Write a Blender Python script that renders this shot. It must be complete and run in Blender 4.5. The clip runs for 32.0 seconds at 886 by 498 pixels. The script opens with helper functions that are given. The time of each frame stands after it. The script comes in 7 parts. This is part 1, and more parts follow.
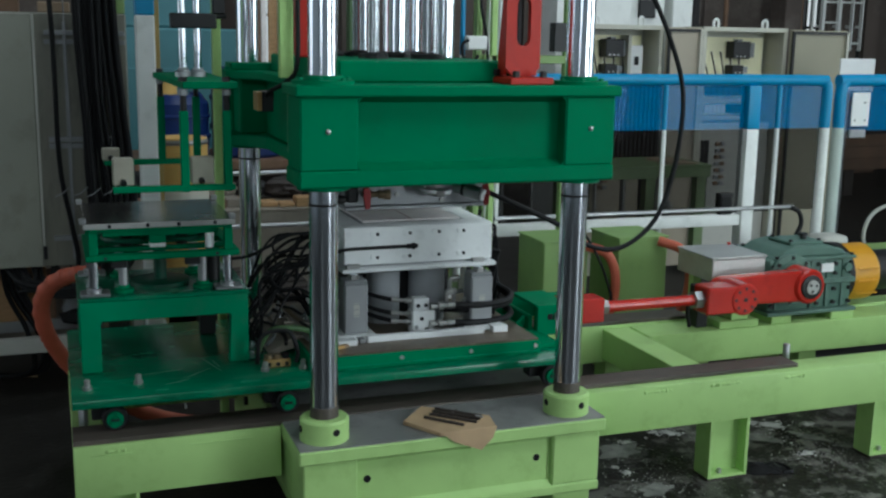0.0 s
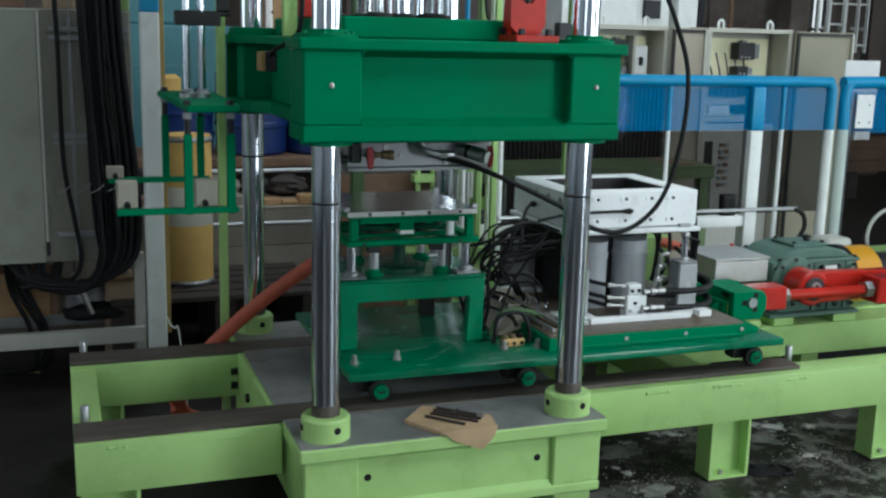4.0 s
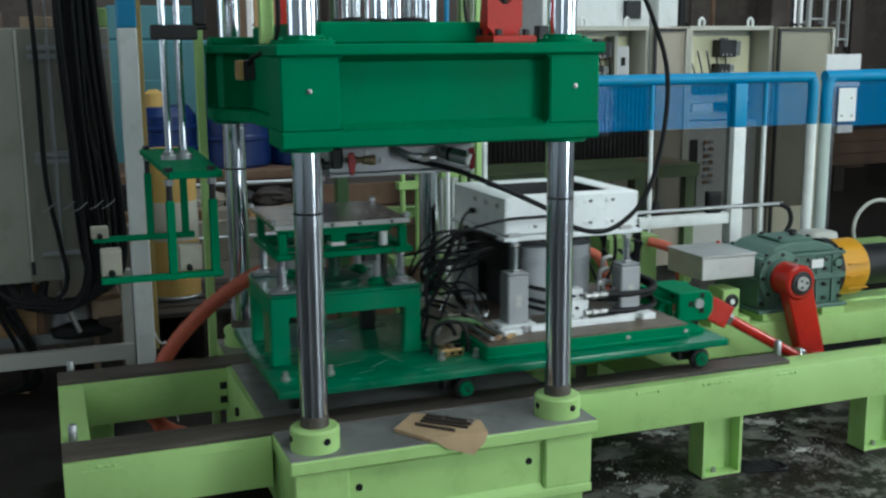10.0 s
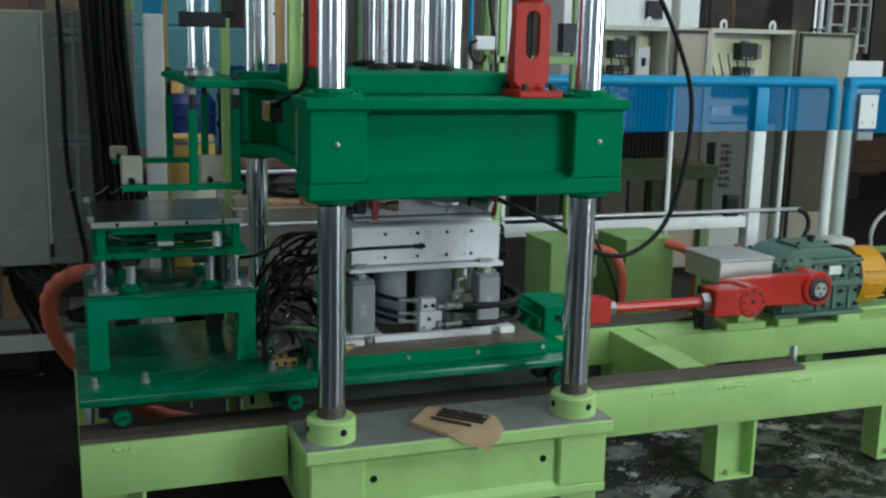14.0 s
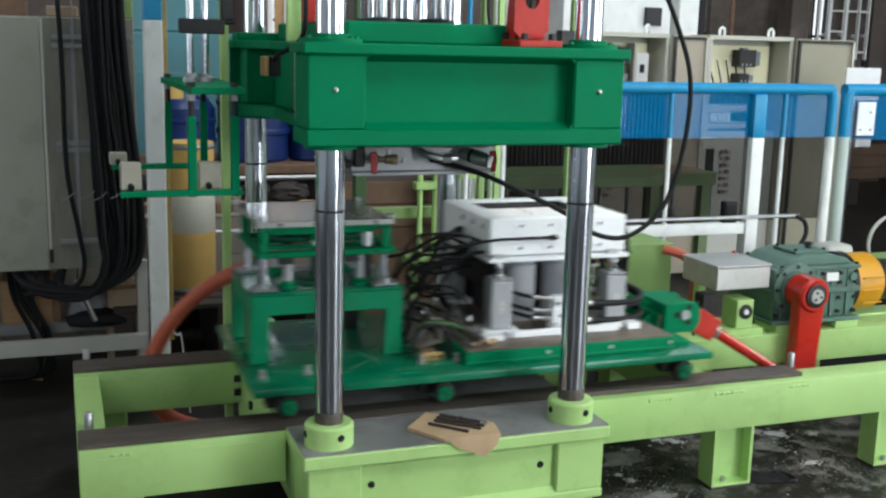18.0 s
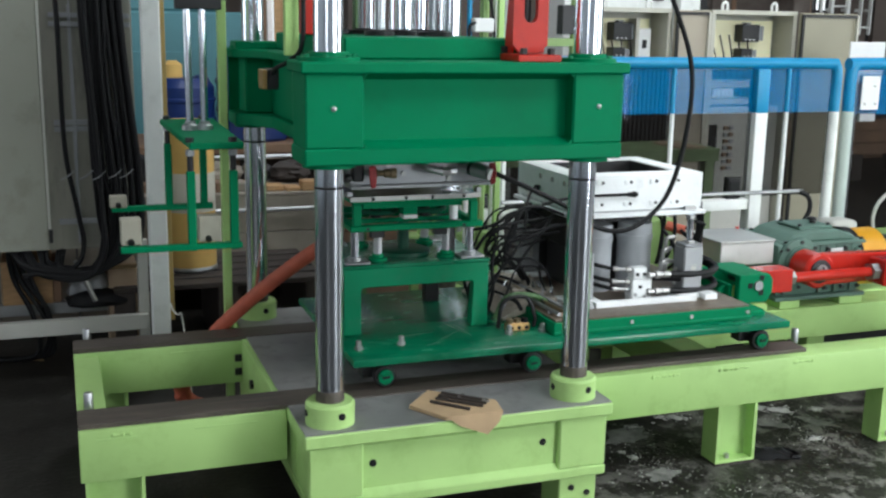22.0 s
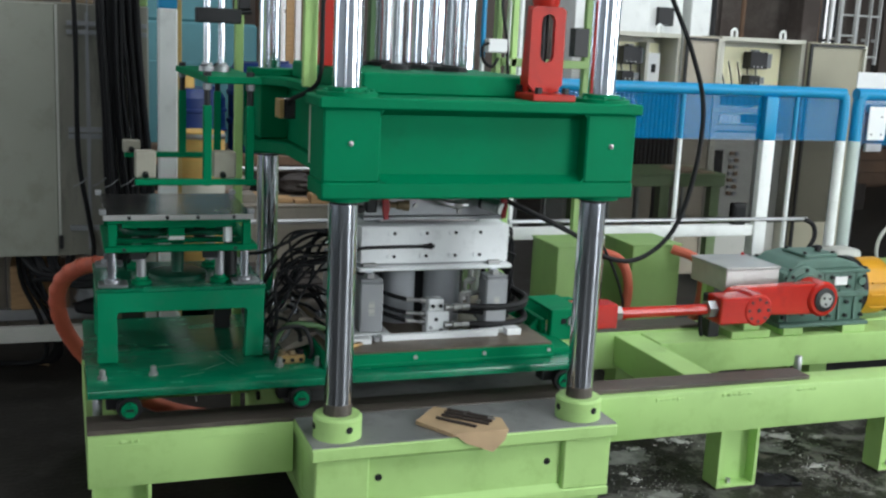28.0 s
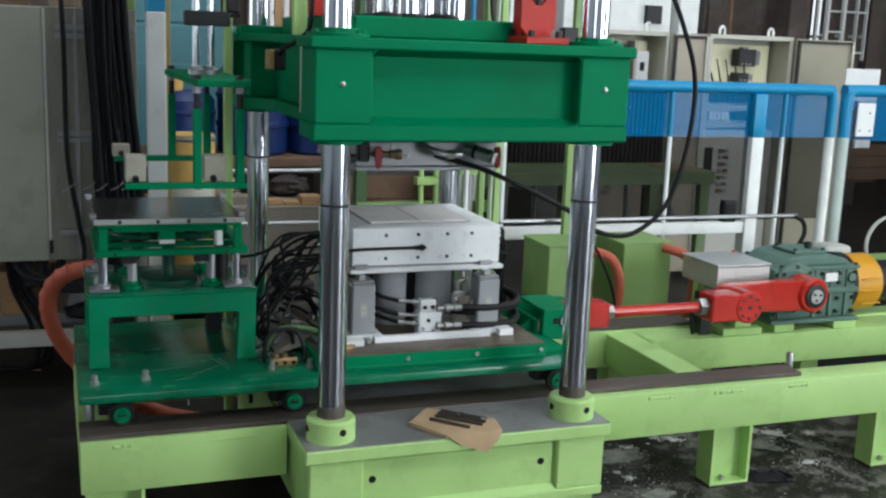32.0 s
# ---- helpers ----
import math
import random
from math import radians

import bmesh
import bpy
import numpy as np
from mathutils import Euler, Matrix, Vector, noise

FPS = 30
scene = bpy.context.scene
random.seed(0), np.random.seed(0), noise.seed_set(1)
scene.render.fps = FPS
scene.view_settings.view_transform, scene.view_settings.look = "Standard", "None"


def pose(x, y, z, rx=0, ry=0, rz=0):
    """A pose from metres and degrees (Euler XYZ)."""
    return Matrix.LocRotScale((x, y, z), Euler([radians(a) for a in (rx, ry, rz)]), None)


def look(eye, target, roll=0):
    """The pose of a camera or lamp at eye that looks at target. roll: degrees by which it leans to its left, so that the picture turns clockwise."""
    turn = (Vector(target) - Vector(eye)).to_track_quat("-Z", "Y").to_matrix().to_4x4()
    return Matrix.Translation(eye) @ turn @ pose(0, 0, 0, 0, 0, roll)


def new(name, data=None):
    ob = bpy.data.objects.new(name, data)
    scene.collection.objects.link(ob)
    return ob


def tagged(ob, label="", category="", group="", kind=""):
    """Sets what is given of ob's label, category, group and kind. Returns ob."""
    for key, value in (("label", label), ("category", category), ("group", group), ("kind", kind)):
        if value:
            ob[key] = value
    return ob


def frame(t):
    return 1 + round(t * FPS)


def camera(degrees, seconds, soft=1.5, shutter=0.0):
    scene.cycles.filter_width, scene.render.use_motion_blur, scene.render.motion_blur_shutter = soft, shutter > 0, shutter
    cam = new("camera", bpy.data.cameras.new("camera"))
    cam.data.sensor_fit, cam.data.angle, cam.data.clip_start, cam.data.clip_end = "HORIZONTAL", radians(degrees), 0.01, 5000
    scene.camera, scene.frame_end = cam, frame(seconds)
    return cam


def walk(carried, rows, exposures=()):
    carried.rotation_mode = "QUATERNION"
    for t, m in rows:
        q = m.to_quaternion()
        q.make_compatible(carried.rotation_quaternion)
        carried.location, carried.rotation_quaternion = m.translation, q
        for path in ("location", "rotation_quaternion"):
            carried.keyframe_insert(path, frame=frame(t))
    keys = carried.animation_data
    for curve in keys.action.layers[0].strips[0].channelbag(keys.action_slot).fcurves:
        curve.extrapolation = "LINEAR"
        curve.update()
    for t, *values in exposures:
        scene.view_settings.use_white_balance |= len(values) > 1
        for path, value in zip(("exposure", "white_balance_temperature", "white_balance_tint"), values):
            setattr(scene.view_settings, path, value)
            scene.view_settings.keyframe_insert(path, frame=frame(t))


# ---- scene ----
cam = camera(45.1, 32.0, 2.4, 0.5)
PATH = [
    (0, (-0.763, -3.137, 1.677), (-0.086, -1.295, 1.289), 1.0),
    (0.5, (-0.769, -3.139, 1.678), (-0.087, -1.299, 1.291), 1.0),
    (1, (-0.772, -3.153, 1.683), (-0.089, -1.31, 1.31), 1.3),
    (1.5, (-0.775, -3.15, 1.679), (-0.095, -1.305, 1.312), 1.5),
    (2, (-0.762, -3.149, 1.675), (-0.092, -1.302, 1.3), 1.1),
    (2.5, (-0.764, -3.146, 1.677), (-0.097, -1.299, 1.297), 1.4),
    (3, (-0.762, -3.145, 1.682), (-0.095, -1.299, 1.299), 1.3),
    (3.5, (-0.759, -3.135, 1.677), (-0.09, -1.291, 1.288), 1.3),
    (5.5, (-0.767, -3.149, 1.684), (-0.091, -1.307, 1.295), 1.8),
    (6, (-0.763, -3.146, 1.678), (-0.089, -1.303, 1.293), 1.6),
    (6.5, (-0.758, -3.139, 1.676), (-0.074, -1.298, 1.295), 1.5),
    (7, (-0.759, -3.134, 1.678), (-0.077, -1.294, 1.293), 1.7),
    (7.5, (-0.753, -3.14, 1.681), (-0.069, -1.301, 1.294), 1.5),
    (8, (-0.747, -3.144, 1.679), (-0.056, -1.305, 1.305), 1.2),
    (8.5, (-0.748, -3.142, 1.682), (-0.062, -1.301, 1.311), 0.4),
    (9, (-0.737, -3.141, 1.676), (-0.055, -1.299, 1.302), -0.2),
    (9.5, (-0.73, -3.14, 1.673), (-0.042, -1.3, 1.297), -0.5),
    (10, (-0.734, -3.139, 1.676), (-0.048, -1.298, 1.298), -0.4),
    (10.5, (-0.743, -3.129, 1.672), (-0.057, -1.289, 1.293), -0.1),
    (11, (-0.757, -3.127, 1.674), (-0.076, -1.287, 1.288), 0.4),
    (11.5, (-0.767, -3.127, 1.673), (-0.089, -1.286, 1.286), 0.8),
    (12, (-0.774, -3.13, 1.68), (-0.096, -1.288, 1.296), 1.0),
    (12.5, (-0.772, -3.138, 1.677), (-0.093, -1.296, 1.298), 1.1),
    (13, (-0.767, -3.145, 1.677), (-0.087, -1.302, 1.303), 1.0),
    (13.5, (-0.769, -3.137, 1.676), (-0.094, -1.292, 1.3), 1.2),
    (14, (-0.774, -3.128, 1.677), (-0.104, -1.284, 1.289), 1.3),
    (14.5, (-0.78, -3.127, 1.675), (-0.102, -1.285, 1.288), 1.6),
    (16.5, (-0.768, -3.121, 1.676), (-0.099, -1.277, 1.288), 1.3),
    (17, (-0.775, -3.121, 1.674), (-0.102, -1.278, 1.285), 1.3),
    (17.5, (-0.775, -3.136, 1.677), (-0.102, -1.292, 1.294), 1.4),
    (18, (-0.772, -3.141, 1.682), (-0.101, -1.295, 1.304), 1.4),
    (18.5, (-0.764, -3.138, 1.67), (-0.098, -1.29, 1.291), 1.0),
    (19, (-0.764, -3.13, 1.672), (-0.1, -1.284, 1.281), 1.0),
    (19.5, (-0.759, -3.121, 1.664), (-0.095, -1.276, 1.269), 1.1),
    (20, (-0.759, -3.118, 1.666), (-0.092, -1.277, 1.256), 1.2),
    (20.5, (-0.763, -3.118, 1.668), (-0.098, -1.28, 1.244), 1.4),
    (21, (-0.754, -3.126, 1.67), (-0.091, -1.285, 1.254), 1.0),
    (21.5, (-0.756, -3.125, 1.67), (-0.091, -1.284, 1.261), 1.1),
    (22, (-0.755, -3.116, 1.666), (-0.091, -1.276, 1.251), 1.0),
    (22.5, (-0.762, -3.119, 1.671), (-0.098, -1.279, 1.253), 1.3),
    (23, (-0.769, -3.112, 1.67), (-0.101, -1.274, 1.251), 1.5),
    (23.5, (-0.777, -3.114, 1.673), (-0.106, -1.278, 1.251), 1.7),
    (24, (-0.787, -3.13, 1.68), (-0.114, -1.293, 1.269), 2.0),
    (24.5, (-0.796, -3.146, 1.682), (-0.114, -1.306, 1.291), 2.3),
    (25, (-0.806, -3.149, 1.682), (-0.123, -1.307, 1.305), 2.5),
    (25.5, (-0.818, -3.15, 1.685), (-0.131, -1.308, 1.314), 2.8),
    (27.5, (-0.809, -3.137, 1.683), (-0.14, -1.292, 1.297), 2.8),
    (28, (-0.802, -3.133, 1.678), (-0.136, -1.288, 1.292), 2.7),
    (28.5, (-0.798, -3.123, 1.674), (-0.134, -1.28, 1.272), 2.6),
    (29, (-0.798, -3.118, 1.68), (-0.133, -1.276, 1.272), 2.3),
    (29.5, (-0.795, -3.117, 1.677), (-0.121, -1.277, 1.276), 2.2),
    (30, (-0.79, -3.122, 1.678), (-0.108, -1.283, 1.284), 2.1),
    (30.5, (-0.792, -3.121, 1.673), (-0.11, -1.283, 1.278), 2.1),
    (31, (-0.791, -3.124, 1.675), (-0.112, -1.285, 1.277), 2.1),
    (31.5, (-0.795, -3.123, 1.677), (-0.113, -1.285, 1.283), 2.1),
    (32, (-0.805, -3.13, 1.684), (-0.122, -1.29, 1.297), 2.2),
]
EXPOSURE = [(0, -1.0, 6050, 2), (2, -0.90, 6050, 3), (3, -0.86, 6050, 3), (6, -0.56, 6150, 3), (7, -0.66, 6100, 1), (9, -0.72, 6100, 1), (13, -0.93, 6100, 0), (14.2, -0.83, 6120, 1),
            (16, -0.48, 6250, 5), (18, -0.27, 6400, 8), (22, -0.20, 6400, 8), (25, -0.20, 6400, 8), (30, -0.39, 6350, 8), (32, -0.43, 6300, 9)]
walk(cam, [(t, look(eye, target, roll)) for t, eye, target, roll in PATH], EXPOSURE)

# ---- world, lights, exposure ----
world = bpy.data.worlds.new("world")
scene.world = world
world.use_nodes = True
wn = world.node_tree.nodes
sky = wn.new("ShaderNodeTexSky")
sky.sky_type, sky.sun_disc = "NISHITA", False
sky.sun_elevation, sky.sun_rotation = radians(48), radians(120)
world.node_tree.links.new(sky.outputs[0], wn["Background"].inputs[0])
wn["Background"].inputs[1].default_value = 0.12


def area_light(name, eye, target, w, h, watts, col=(0.93, 0.97, 1.0)):
    """A soft unseen area lamp added inside the hall to stand in for its daylight."""
    d = bpy.data.lights.new(name, "AREA")
    d.shape, d.size, d.size_y, d.energy, d.color = "RECTANGLE", w, h, watts, col
    ob = new(name, d)
    ob.matrix_world = look(eye, target)
    return ob


# added lamps balanced for brightness; roof, front and side walls have no openings
area_light("fill_overhead", (3.5, -3.2, 6.75), (2.6, -1.0, 0), 6.0, 2.4, 620)
area_light("key_front_right", (5.0, -7.9, 2.3), (1.0, 0.2, 0.7), 5.0, 4.2, 1080)
area_light("fill_front_left", (-2.4, -7.9, 3.0), (0.3, 0.2, 0.8), 3.4, 3.4, 215)
area_light("fill_right", (11.8, -1.0, 2.8), (1.0, 0.5, 0.8), 4.0, 3.6, 740)
area_light("fill_left", (-6.8, 1.5, 2.6), (0, 0.3, 1.0), 5.0, 3.0, 170)
area_light("fill_rear_overhead", (2.0, 3.3, 6.75), (1.6, 3.7, 0), 6.0, 1.4, 230)
area_light("daylight_back", (5.5, 8.8, 4.6), (1, 0, 1.5), 7.0, 2.2, 150)


# ---- materials ----
def material(name, col, rough=0.5, metal=0.0, spec=0.5, vary=0.12, scale=6.0, bump=0.05, fine=90.0, dirt=None, dirt_amount=0.5,
             coat=0.0, stretch=None):
    """A painted, cast or bare surface: colour that varies at two scales, stains, and a fine relief."""
    m = bpy.data.materials.new(name)
    m.use_nodes = True
    nt = m.node_tree
    n, l = nt.nodes, nt.links
    b = n["Principled BSDF"]
    tc = n.new("ShaderNodeTexCoord")
    src = tc.outputs["Object"]
    if stretch:
        mp = n.new("ShaderNodeMapping")
        mp.inputs["Scale"].default_value = stretch
        l.new(src, mp.inputs["Vector"])
        src = mp.outputs[0]
    big = n.new("ShaderNodeTexNoise")
    big.inputs["Scale"].default_value, big.inputs["Detail"].default_value = scale, 6
    small = n.new("ShaderNodeTexNoise")
    small.inputs["Scale"].default_value, small.inputs["Detail"].default_value = fine, 4
    l.new(src, big.inputs["Vector"])
    l.new(src, small.inputs["Vector"])
    ramp = n.new("ShaderNodeValToRGB")
    dark = tuple(c * (1 - vary) for c in col)
    light = tuple(min(1, c * (1 + vary)) for c in col)
    ramp.color_ramp.elements[0].position, ramp.color_ramp.elements[0].color = 0.3, (*dark, 1)
    ramp.color_ramp.elements[1].position, ramp.color_ramp.elements[1].color = 0.7, (*light, 1)
    l.new(big.outputs["Fac"], ramp.inputs["Fac"])
    out = ramp.outputs["Color"]
    if dirt:
        sp = n.new("ShaderNodeTexNoise")
        sp.inputs["Scale"].default_value, sp.inputs["Detail"].default_value = scale * 2.3, 8
        sp.inputs["Roughness"].default_value = 0.7
        l.new(src, sp.inputs["Vector"])
        r2 = n.new("ShaderNodeValToRGB")
        r2.color_ramp.elements[0].position, r2.color_ramp.elements[1].position = 0.52, 0.72
        l.new(sp.outputs["Fac"], r2.inputs["Fac"])
        k = n.new("ShaderNodeMath")
        k.operation = "MULTIPLY"
        k.inputs[1].default_value = dirt_amount
        l.new(r2.outputs["Color"], k.inputs[0])
        mx = n.new("ShaderNodeMix")
        mx.data_type = "RGBA"
        l.new(k.outputs[0], mx.inputs[0])
        l.new(out, mx.inputs[6])
        mx.inputs[7].default_value = (*dirt, 1)
        out = mx.outputs[2]
    l.new(out, b.inputs["Base Color"])
    rr = n.new("ShaderNodeMapRange")
    rr.inputs["To Min"].default_value, rr.inputs["To Max"].default_value = max(0.02, rough - 0.1), min(1, rough + 0.12)
    l.new(big.outputs["Fac"], rr.inputs["Value"])
    l.new(rr.outputs[0], b.inputs["Roughness"])
    b.inputs["Metallic"].default_value = metal
    b.inputs["Specular IOR Level"].default_value = spec
    b.inputs["Coat Weight"].default_value = coat
    if bump:
        bp = n.new("ShaderNodeBump")
        bp.inputs["Strength"].default_value, bp.inputs["Distance"].default_value = bump, 0.004
        l.new(small.outputs["Fac"], bp.inputs["Height"])
        l.new(bp.outputs[0], b.inputs["Normal"])
    return m


GREEN = material("green_enamel", (0.0, 0.178, 0.072), 0.55, spec=0.10, vary=0.08, scale=4, bump=0.03, dirt=(0.002, 0.135, 0.058), dirt_amount=0.4)
GREEN_WORN = material("green_enamel_worn", (0.0, 0.205, 0.09), 0.45, spec=0.2, vary=0.15, scale=5, bump=0.05, dirt=(0.05, 0.17, 0.10), dirt_amount=0.5, stretch=(1, 1.6, 1))
DECK = material("dusty_green_deck", (0.002, 0.15, 0.07), 0.24, spec=0.5, vary=0.3, scale=4, bump=0.03, dirt=(0.07, 0.20, 0.12), dirt_amount=0.45, stretch=(1.0, 2.6, 1))
SCUFF = material("pale_scuff", (0.10, 0.25, 0.17), 0.6, vary=0.2, scale=30, bump=0.05)
LIME = material("light_green_enamel", (0.395, 0.60, 0.215), 0.45, spec=0.3, vary=0.08, scale=3, bump=0.04, dirt=(0.27, 0.43, 0.13), dirt_amount=0.5)
# darker copy of the light green, with the shade behind the press in its colour
LIME_SHADED = material("shaded_light_green", (0.23, 0.36, 0.12), 0.5, vary=0.1, scale=4, bump=0.05, dirt=(0.16, 0.25, 0.10), dirt_amount=0.4)
CHROME = material("chrome", (0.73, 0.77, 0.83), 0.12, 1.0, vary=0.04, scale=3, bump=0.0)
DULL_ROD = material("oily_hard_chrome", (0.42, 0.45, 0.47), 0.2, 1.0, vary=0.12, scale=4, bump=0.0)
STEEL = material("bare_steel", (0.42, 0.43, 0.44), 0.42, 1.0, vary=0.15, scale=8, bump=0.06)
MIRROR = material("polished_steel", (0.46, 0.45, 0.44), 0.22, 1.0, vary=0.08, scale=5, bump=0.02)
CORE = material("pale_pulp_sheet", (0.90, 0.86, 0.84), 0.7, vary=0.08, scale=6, bump=0.08, dirt=(0.60, 0.42, 0.37), dirt_amount=0.4)
DARK_BROWN = material("dark_brown_paint", (0.038, 0.029, 0.025), 0.6, vary=0.2, scale=4, bump=0.08)
PINK = material("faint_red_seam", (0.55, 0.42, 0.40), 0.8, vary=0.2, scale=30, bump=0.0)
PLATE = material("grey_bed_plate", (0.25, 0.25, 0.245), 0.42, 0.2, vary=0.2, scale=5, bump=0.06, dirt=(0.10, 0.10, 0.095), dirt_amount=0.7)
RAIL = material("dark_rail_steel", (0.075, 0.062, 0.052), 0.5, 0.2, vary=0.35, scale=4, bump=0.12, dirt=(0.20, 0.165, 0.13), dirt_amount=0.6, stretch=(0.5, 9, 3))
ALU = material("milled_aluminium", (0.84, 0.86, 0.86), 0.48, 0.0, vary=0.07, scale=6, bump=0.05, dirt=(0.45, 0.46, 0.46), dirt_amount=0.35)
ALU_GREY = material("anodised_grey", (0.33, 0.34, 0.35), 0.42, 0.5, vary=0.1, scale=7, bump=0.04)
WHITE = material("white_paint", (0.80, 0.82, 0.80), 0.45, vary=0.06, scale=4, bump=0.03, dirt=(0.45, 0.47, 0.44), dirt_amount=0.35)
RED = material("red_enamel", (0.46, 0.022, 0.012), 0.38, spec=0.28, vary=0.12, scale=5, bump=0.04, dirt=(0.28, 0.015, 0.012), dirt_amount=0.5)
RED_GLOSS = material("red_gloss_enamel", (0.46, 0.020, 0.012), 0.2, spec=0.5, vary=0.15, scale=5, bump=0.05, dirt=(0.22, 0.012, 0.01), dirt_amount=0.5)
VALVE_RED = material("dark_red_vinyl", (0.30, 0.014, 0.016), 0.5, vary=0.2, scale=20, bump=0.05)
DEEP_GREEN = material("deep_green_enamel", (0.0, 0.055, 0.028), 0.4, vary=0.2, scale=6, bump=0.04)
CENTRE = material("dusty_grey_plate", (0.66, 0.65, 0.63), 0.5, 0.1, vary=0.15, scale=4, bump=0.06, dirt=(0.36, 0.33, 0.29), dirt_amount=0.5)
BLUE = material("blue_enamel", (0.004, 0.25, 0.49), 0.42, vary=0.08, scale=4, bump=0.03)
DRUM_BLUE = material("blue_plastic", (0.006, 0.026, 0.13), 0.4, vary=0.15, scale=4, bump=0.03)
OCHRE = material("ochre_paint", (0.36, 0.25, 0.08), 0.6, vary=0.12, scale=4, bump=0.05)
YELLOW = material("yellow_enamel", (0.62, 0.30, 0.015), 0.42, vary=0.1, scale=5, bump=0.04, dirt=(0.35, 0.17, 0.02), dirt_amount=0.4)
FIBRE = material("fibre_drum_board", (0.62, 0.40, 0.12), 0.75, vary=0.12, scale=5, bump=0.1)
GEAR = material("grey_green_enamel", (0.085, 0.16, 0.125), 0.5, vary=0.15, scale=7, bump=0.1, dirt=(0.06, 0.10, 0.08), dirt_amount=0.6)
BLACK = material("black_rubber", (0.007, 0.007, 0.008), 0.55, spec=0.25, vary=0.2, scale=9, bump=0.08)
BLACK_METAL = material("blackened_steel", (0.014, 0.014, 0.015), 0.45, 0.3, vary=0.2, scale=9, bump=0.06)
HOSE_RED = material("orange_red_hose", (0.46, 0.10, 0.055), 0.6, vary=0.12, scale=8, bump=0.1)
CABINET = material("beige_grey_cabinet", (0.52, 0.51, 0.43), 0.5, vary=0.05, scale=2, bump=0.05, dirt=(0.30, 0.30, 0.26), dirt_amount=0.35)
DOOR_GREY = material("grey_green_door_paint", (0.27, 0.275, 0.23), 0.55, vary=0.08, scale=2, bump=0.04, dirt=(0.13, 0.13, 0.105), dirt_amount=0.5)
CORE_STEEL = material("grey_cylinder_paint", (0.40, 0.42, 0.44), 0.58, 0.0, vary=0.1, scale=6, bump=0.03)
CABINET_GREY = material("grey_cabinet", (0.46, 0.46, 0.42), 0.5, vary=0.05, scale=2, bump=0.04, dirt=(0.26, 0.26, 0.24), dirt_amount=0.3)
CREAM = material("cream_mounting_plate", (0.90, 0.86, 0.58), 0.5, vary=0.06, scale=3, bump=0.02)
OLIVE = material("olive_door_lining", (0.30, 0.28, 0.20), 0.5, vary=0.06, scale=3, bump=0.02)
CAB_INNER = material("grimy_cabinet_back", (0.215, 0.21, 0.175), 0.6, vary=0.15, scale=3, bump=0.06, dirt=(0.08, 0.078, 0.066), dirt_amount=0.6, stretch=(3, 3, 0.6))
WARM_LINING = material("warm_beige_lining", (0.40, 0.35, 0.27), 0.5, vary=0.08, scale=3, bump=0.03)
GALV = material("galvanised_sheet", (0.50, 0.50, 0.48), 0.36, 0.55, vary=0.12, scale=7, bump=0.04, dirt=(0.34, 0.34, 0.32), dirt_amount=0.4)
PAD = material("dusty_beige_rubber", (0.30, 0.285, 0.23), 0.7, vary=0.15, scale=9, bump=0.08)
POST_GREY = material("pale_grey_green_paint", (0.50, 0.57, 0.53), 0.4, vary=0.05, scale=5, bump=0.03)
WOOD = material("raw_pine", (0.44, 0.27, 0.13), 0.7, vary=0.2, scale=4, bump=0.15, stretch=(2, 14, 14))
CARD = material("brown_cardboard", (0.34, 0.25, 0.17), 0.8, vary=0.12, scale=7, bump=0.1)
PAPER = material("kraft_wrapping_paper", (0.47, 0.33, 0.19), 0.7, vary=0.12, scale=10, bump=0.25, fine=30)
BENCH = material("dusty_green_bench", (0.17, 0.25, 0.11), 0.55, vary=0.2, scale=5, bump=0.06, dirt=(0.24, 0.24, 0.18), dirt_amount=0.5)
GRIME = material("grimy_brown_sheet", (0.30, 0.265, 0.22), 0.6, vary=0.35, scale=11, bump=0.3, fine=40, dirt=(0.07, 0.06, 0.05), dirt_amount=0.7)
BRASS = material("brass", (0.50, 0.33, 0.14), 0.4, 0.9, vary=0.15, scale=9, bump=0.05)
CASE = material("grey_beige_board", (0.27, 0.24, 0.20), 0.75, vary=0.15, scale=3, bump=0.1, dirt=(0.17, 0.145, 0.12), dirt_amount=0.5)
BRASS_DARK = material("tarnished_brass", (0.24, 0.18, 0.11), 0.45, 0.8, vary=0.2, scale=12, bump=0.05)
OILY = material("oil_stained_plate", (0.13, 0.10, 0.07), 0.4, 0.3, vary=0.3, scale=9, bump=0.1, dirt=(0.30, 0.26, 0.2), dirt_amount=0.5)
WALL = material("sooty_plaster", (0.10, 0.08, 0.07), 0.85, vary=0.25, scale=0.7, bump=0.2, fine=20, dirt=(0.28, 0.25, 0.22), dirt_amount=0.4)
PALE_WALL = material("pale_blue_grey_wash", (0.42, 0.45, 0.48), 0.8, vary=0.15, scale=0.8, bump=0.1, dirt=(0.2, 0.2, 0.2), dirt_amount=0.5)
ROOF = material("dark_roof_sheet", (0.11, 0.10, 0.09), 0.8, vary=0.2, scale=0.8, bump=0.1)
TEAL = material("teal_paint", (0.07, 0.20, 0.23), 0.6, vary=0.12, scale=2, bump=0.05)
RUST = material("rusty_brown_steel", (0.20, 0.12, 0.075), 0.7, 0.1, vary=0.3, scale=5, bump=0.15)
SCREW = material("zinc_screw", (0.40, 0.40, 0.39), 0.42, 0.9, vary=0.1, scale=20, bump=0.0)
DARK_GREEN = material("dim_green_paint", (0.06, 0.13, 0.045), 0.55, vary=0.15, scale=4, bump=0.06)
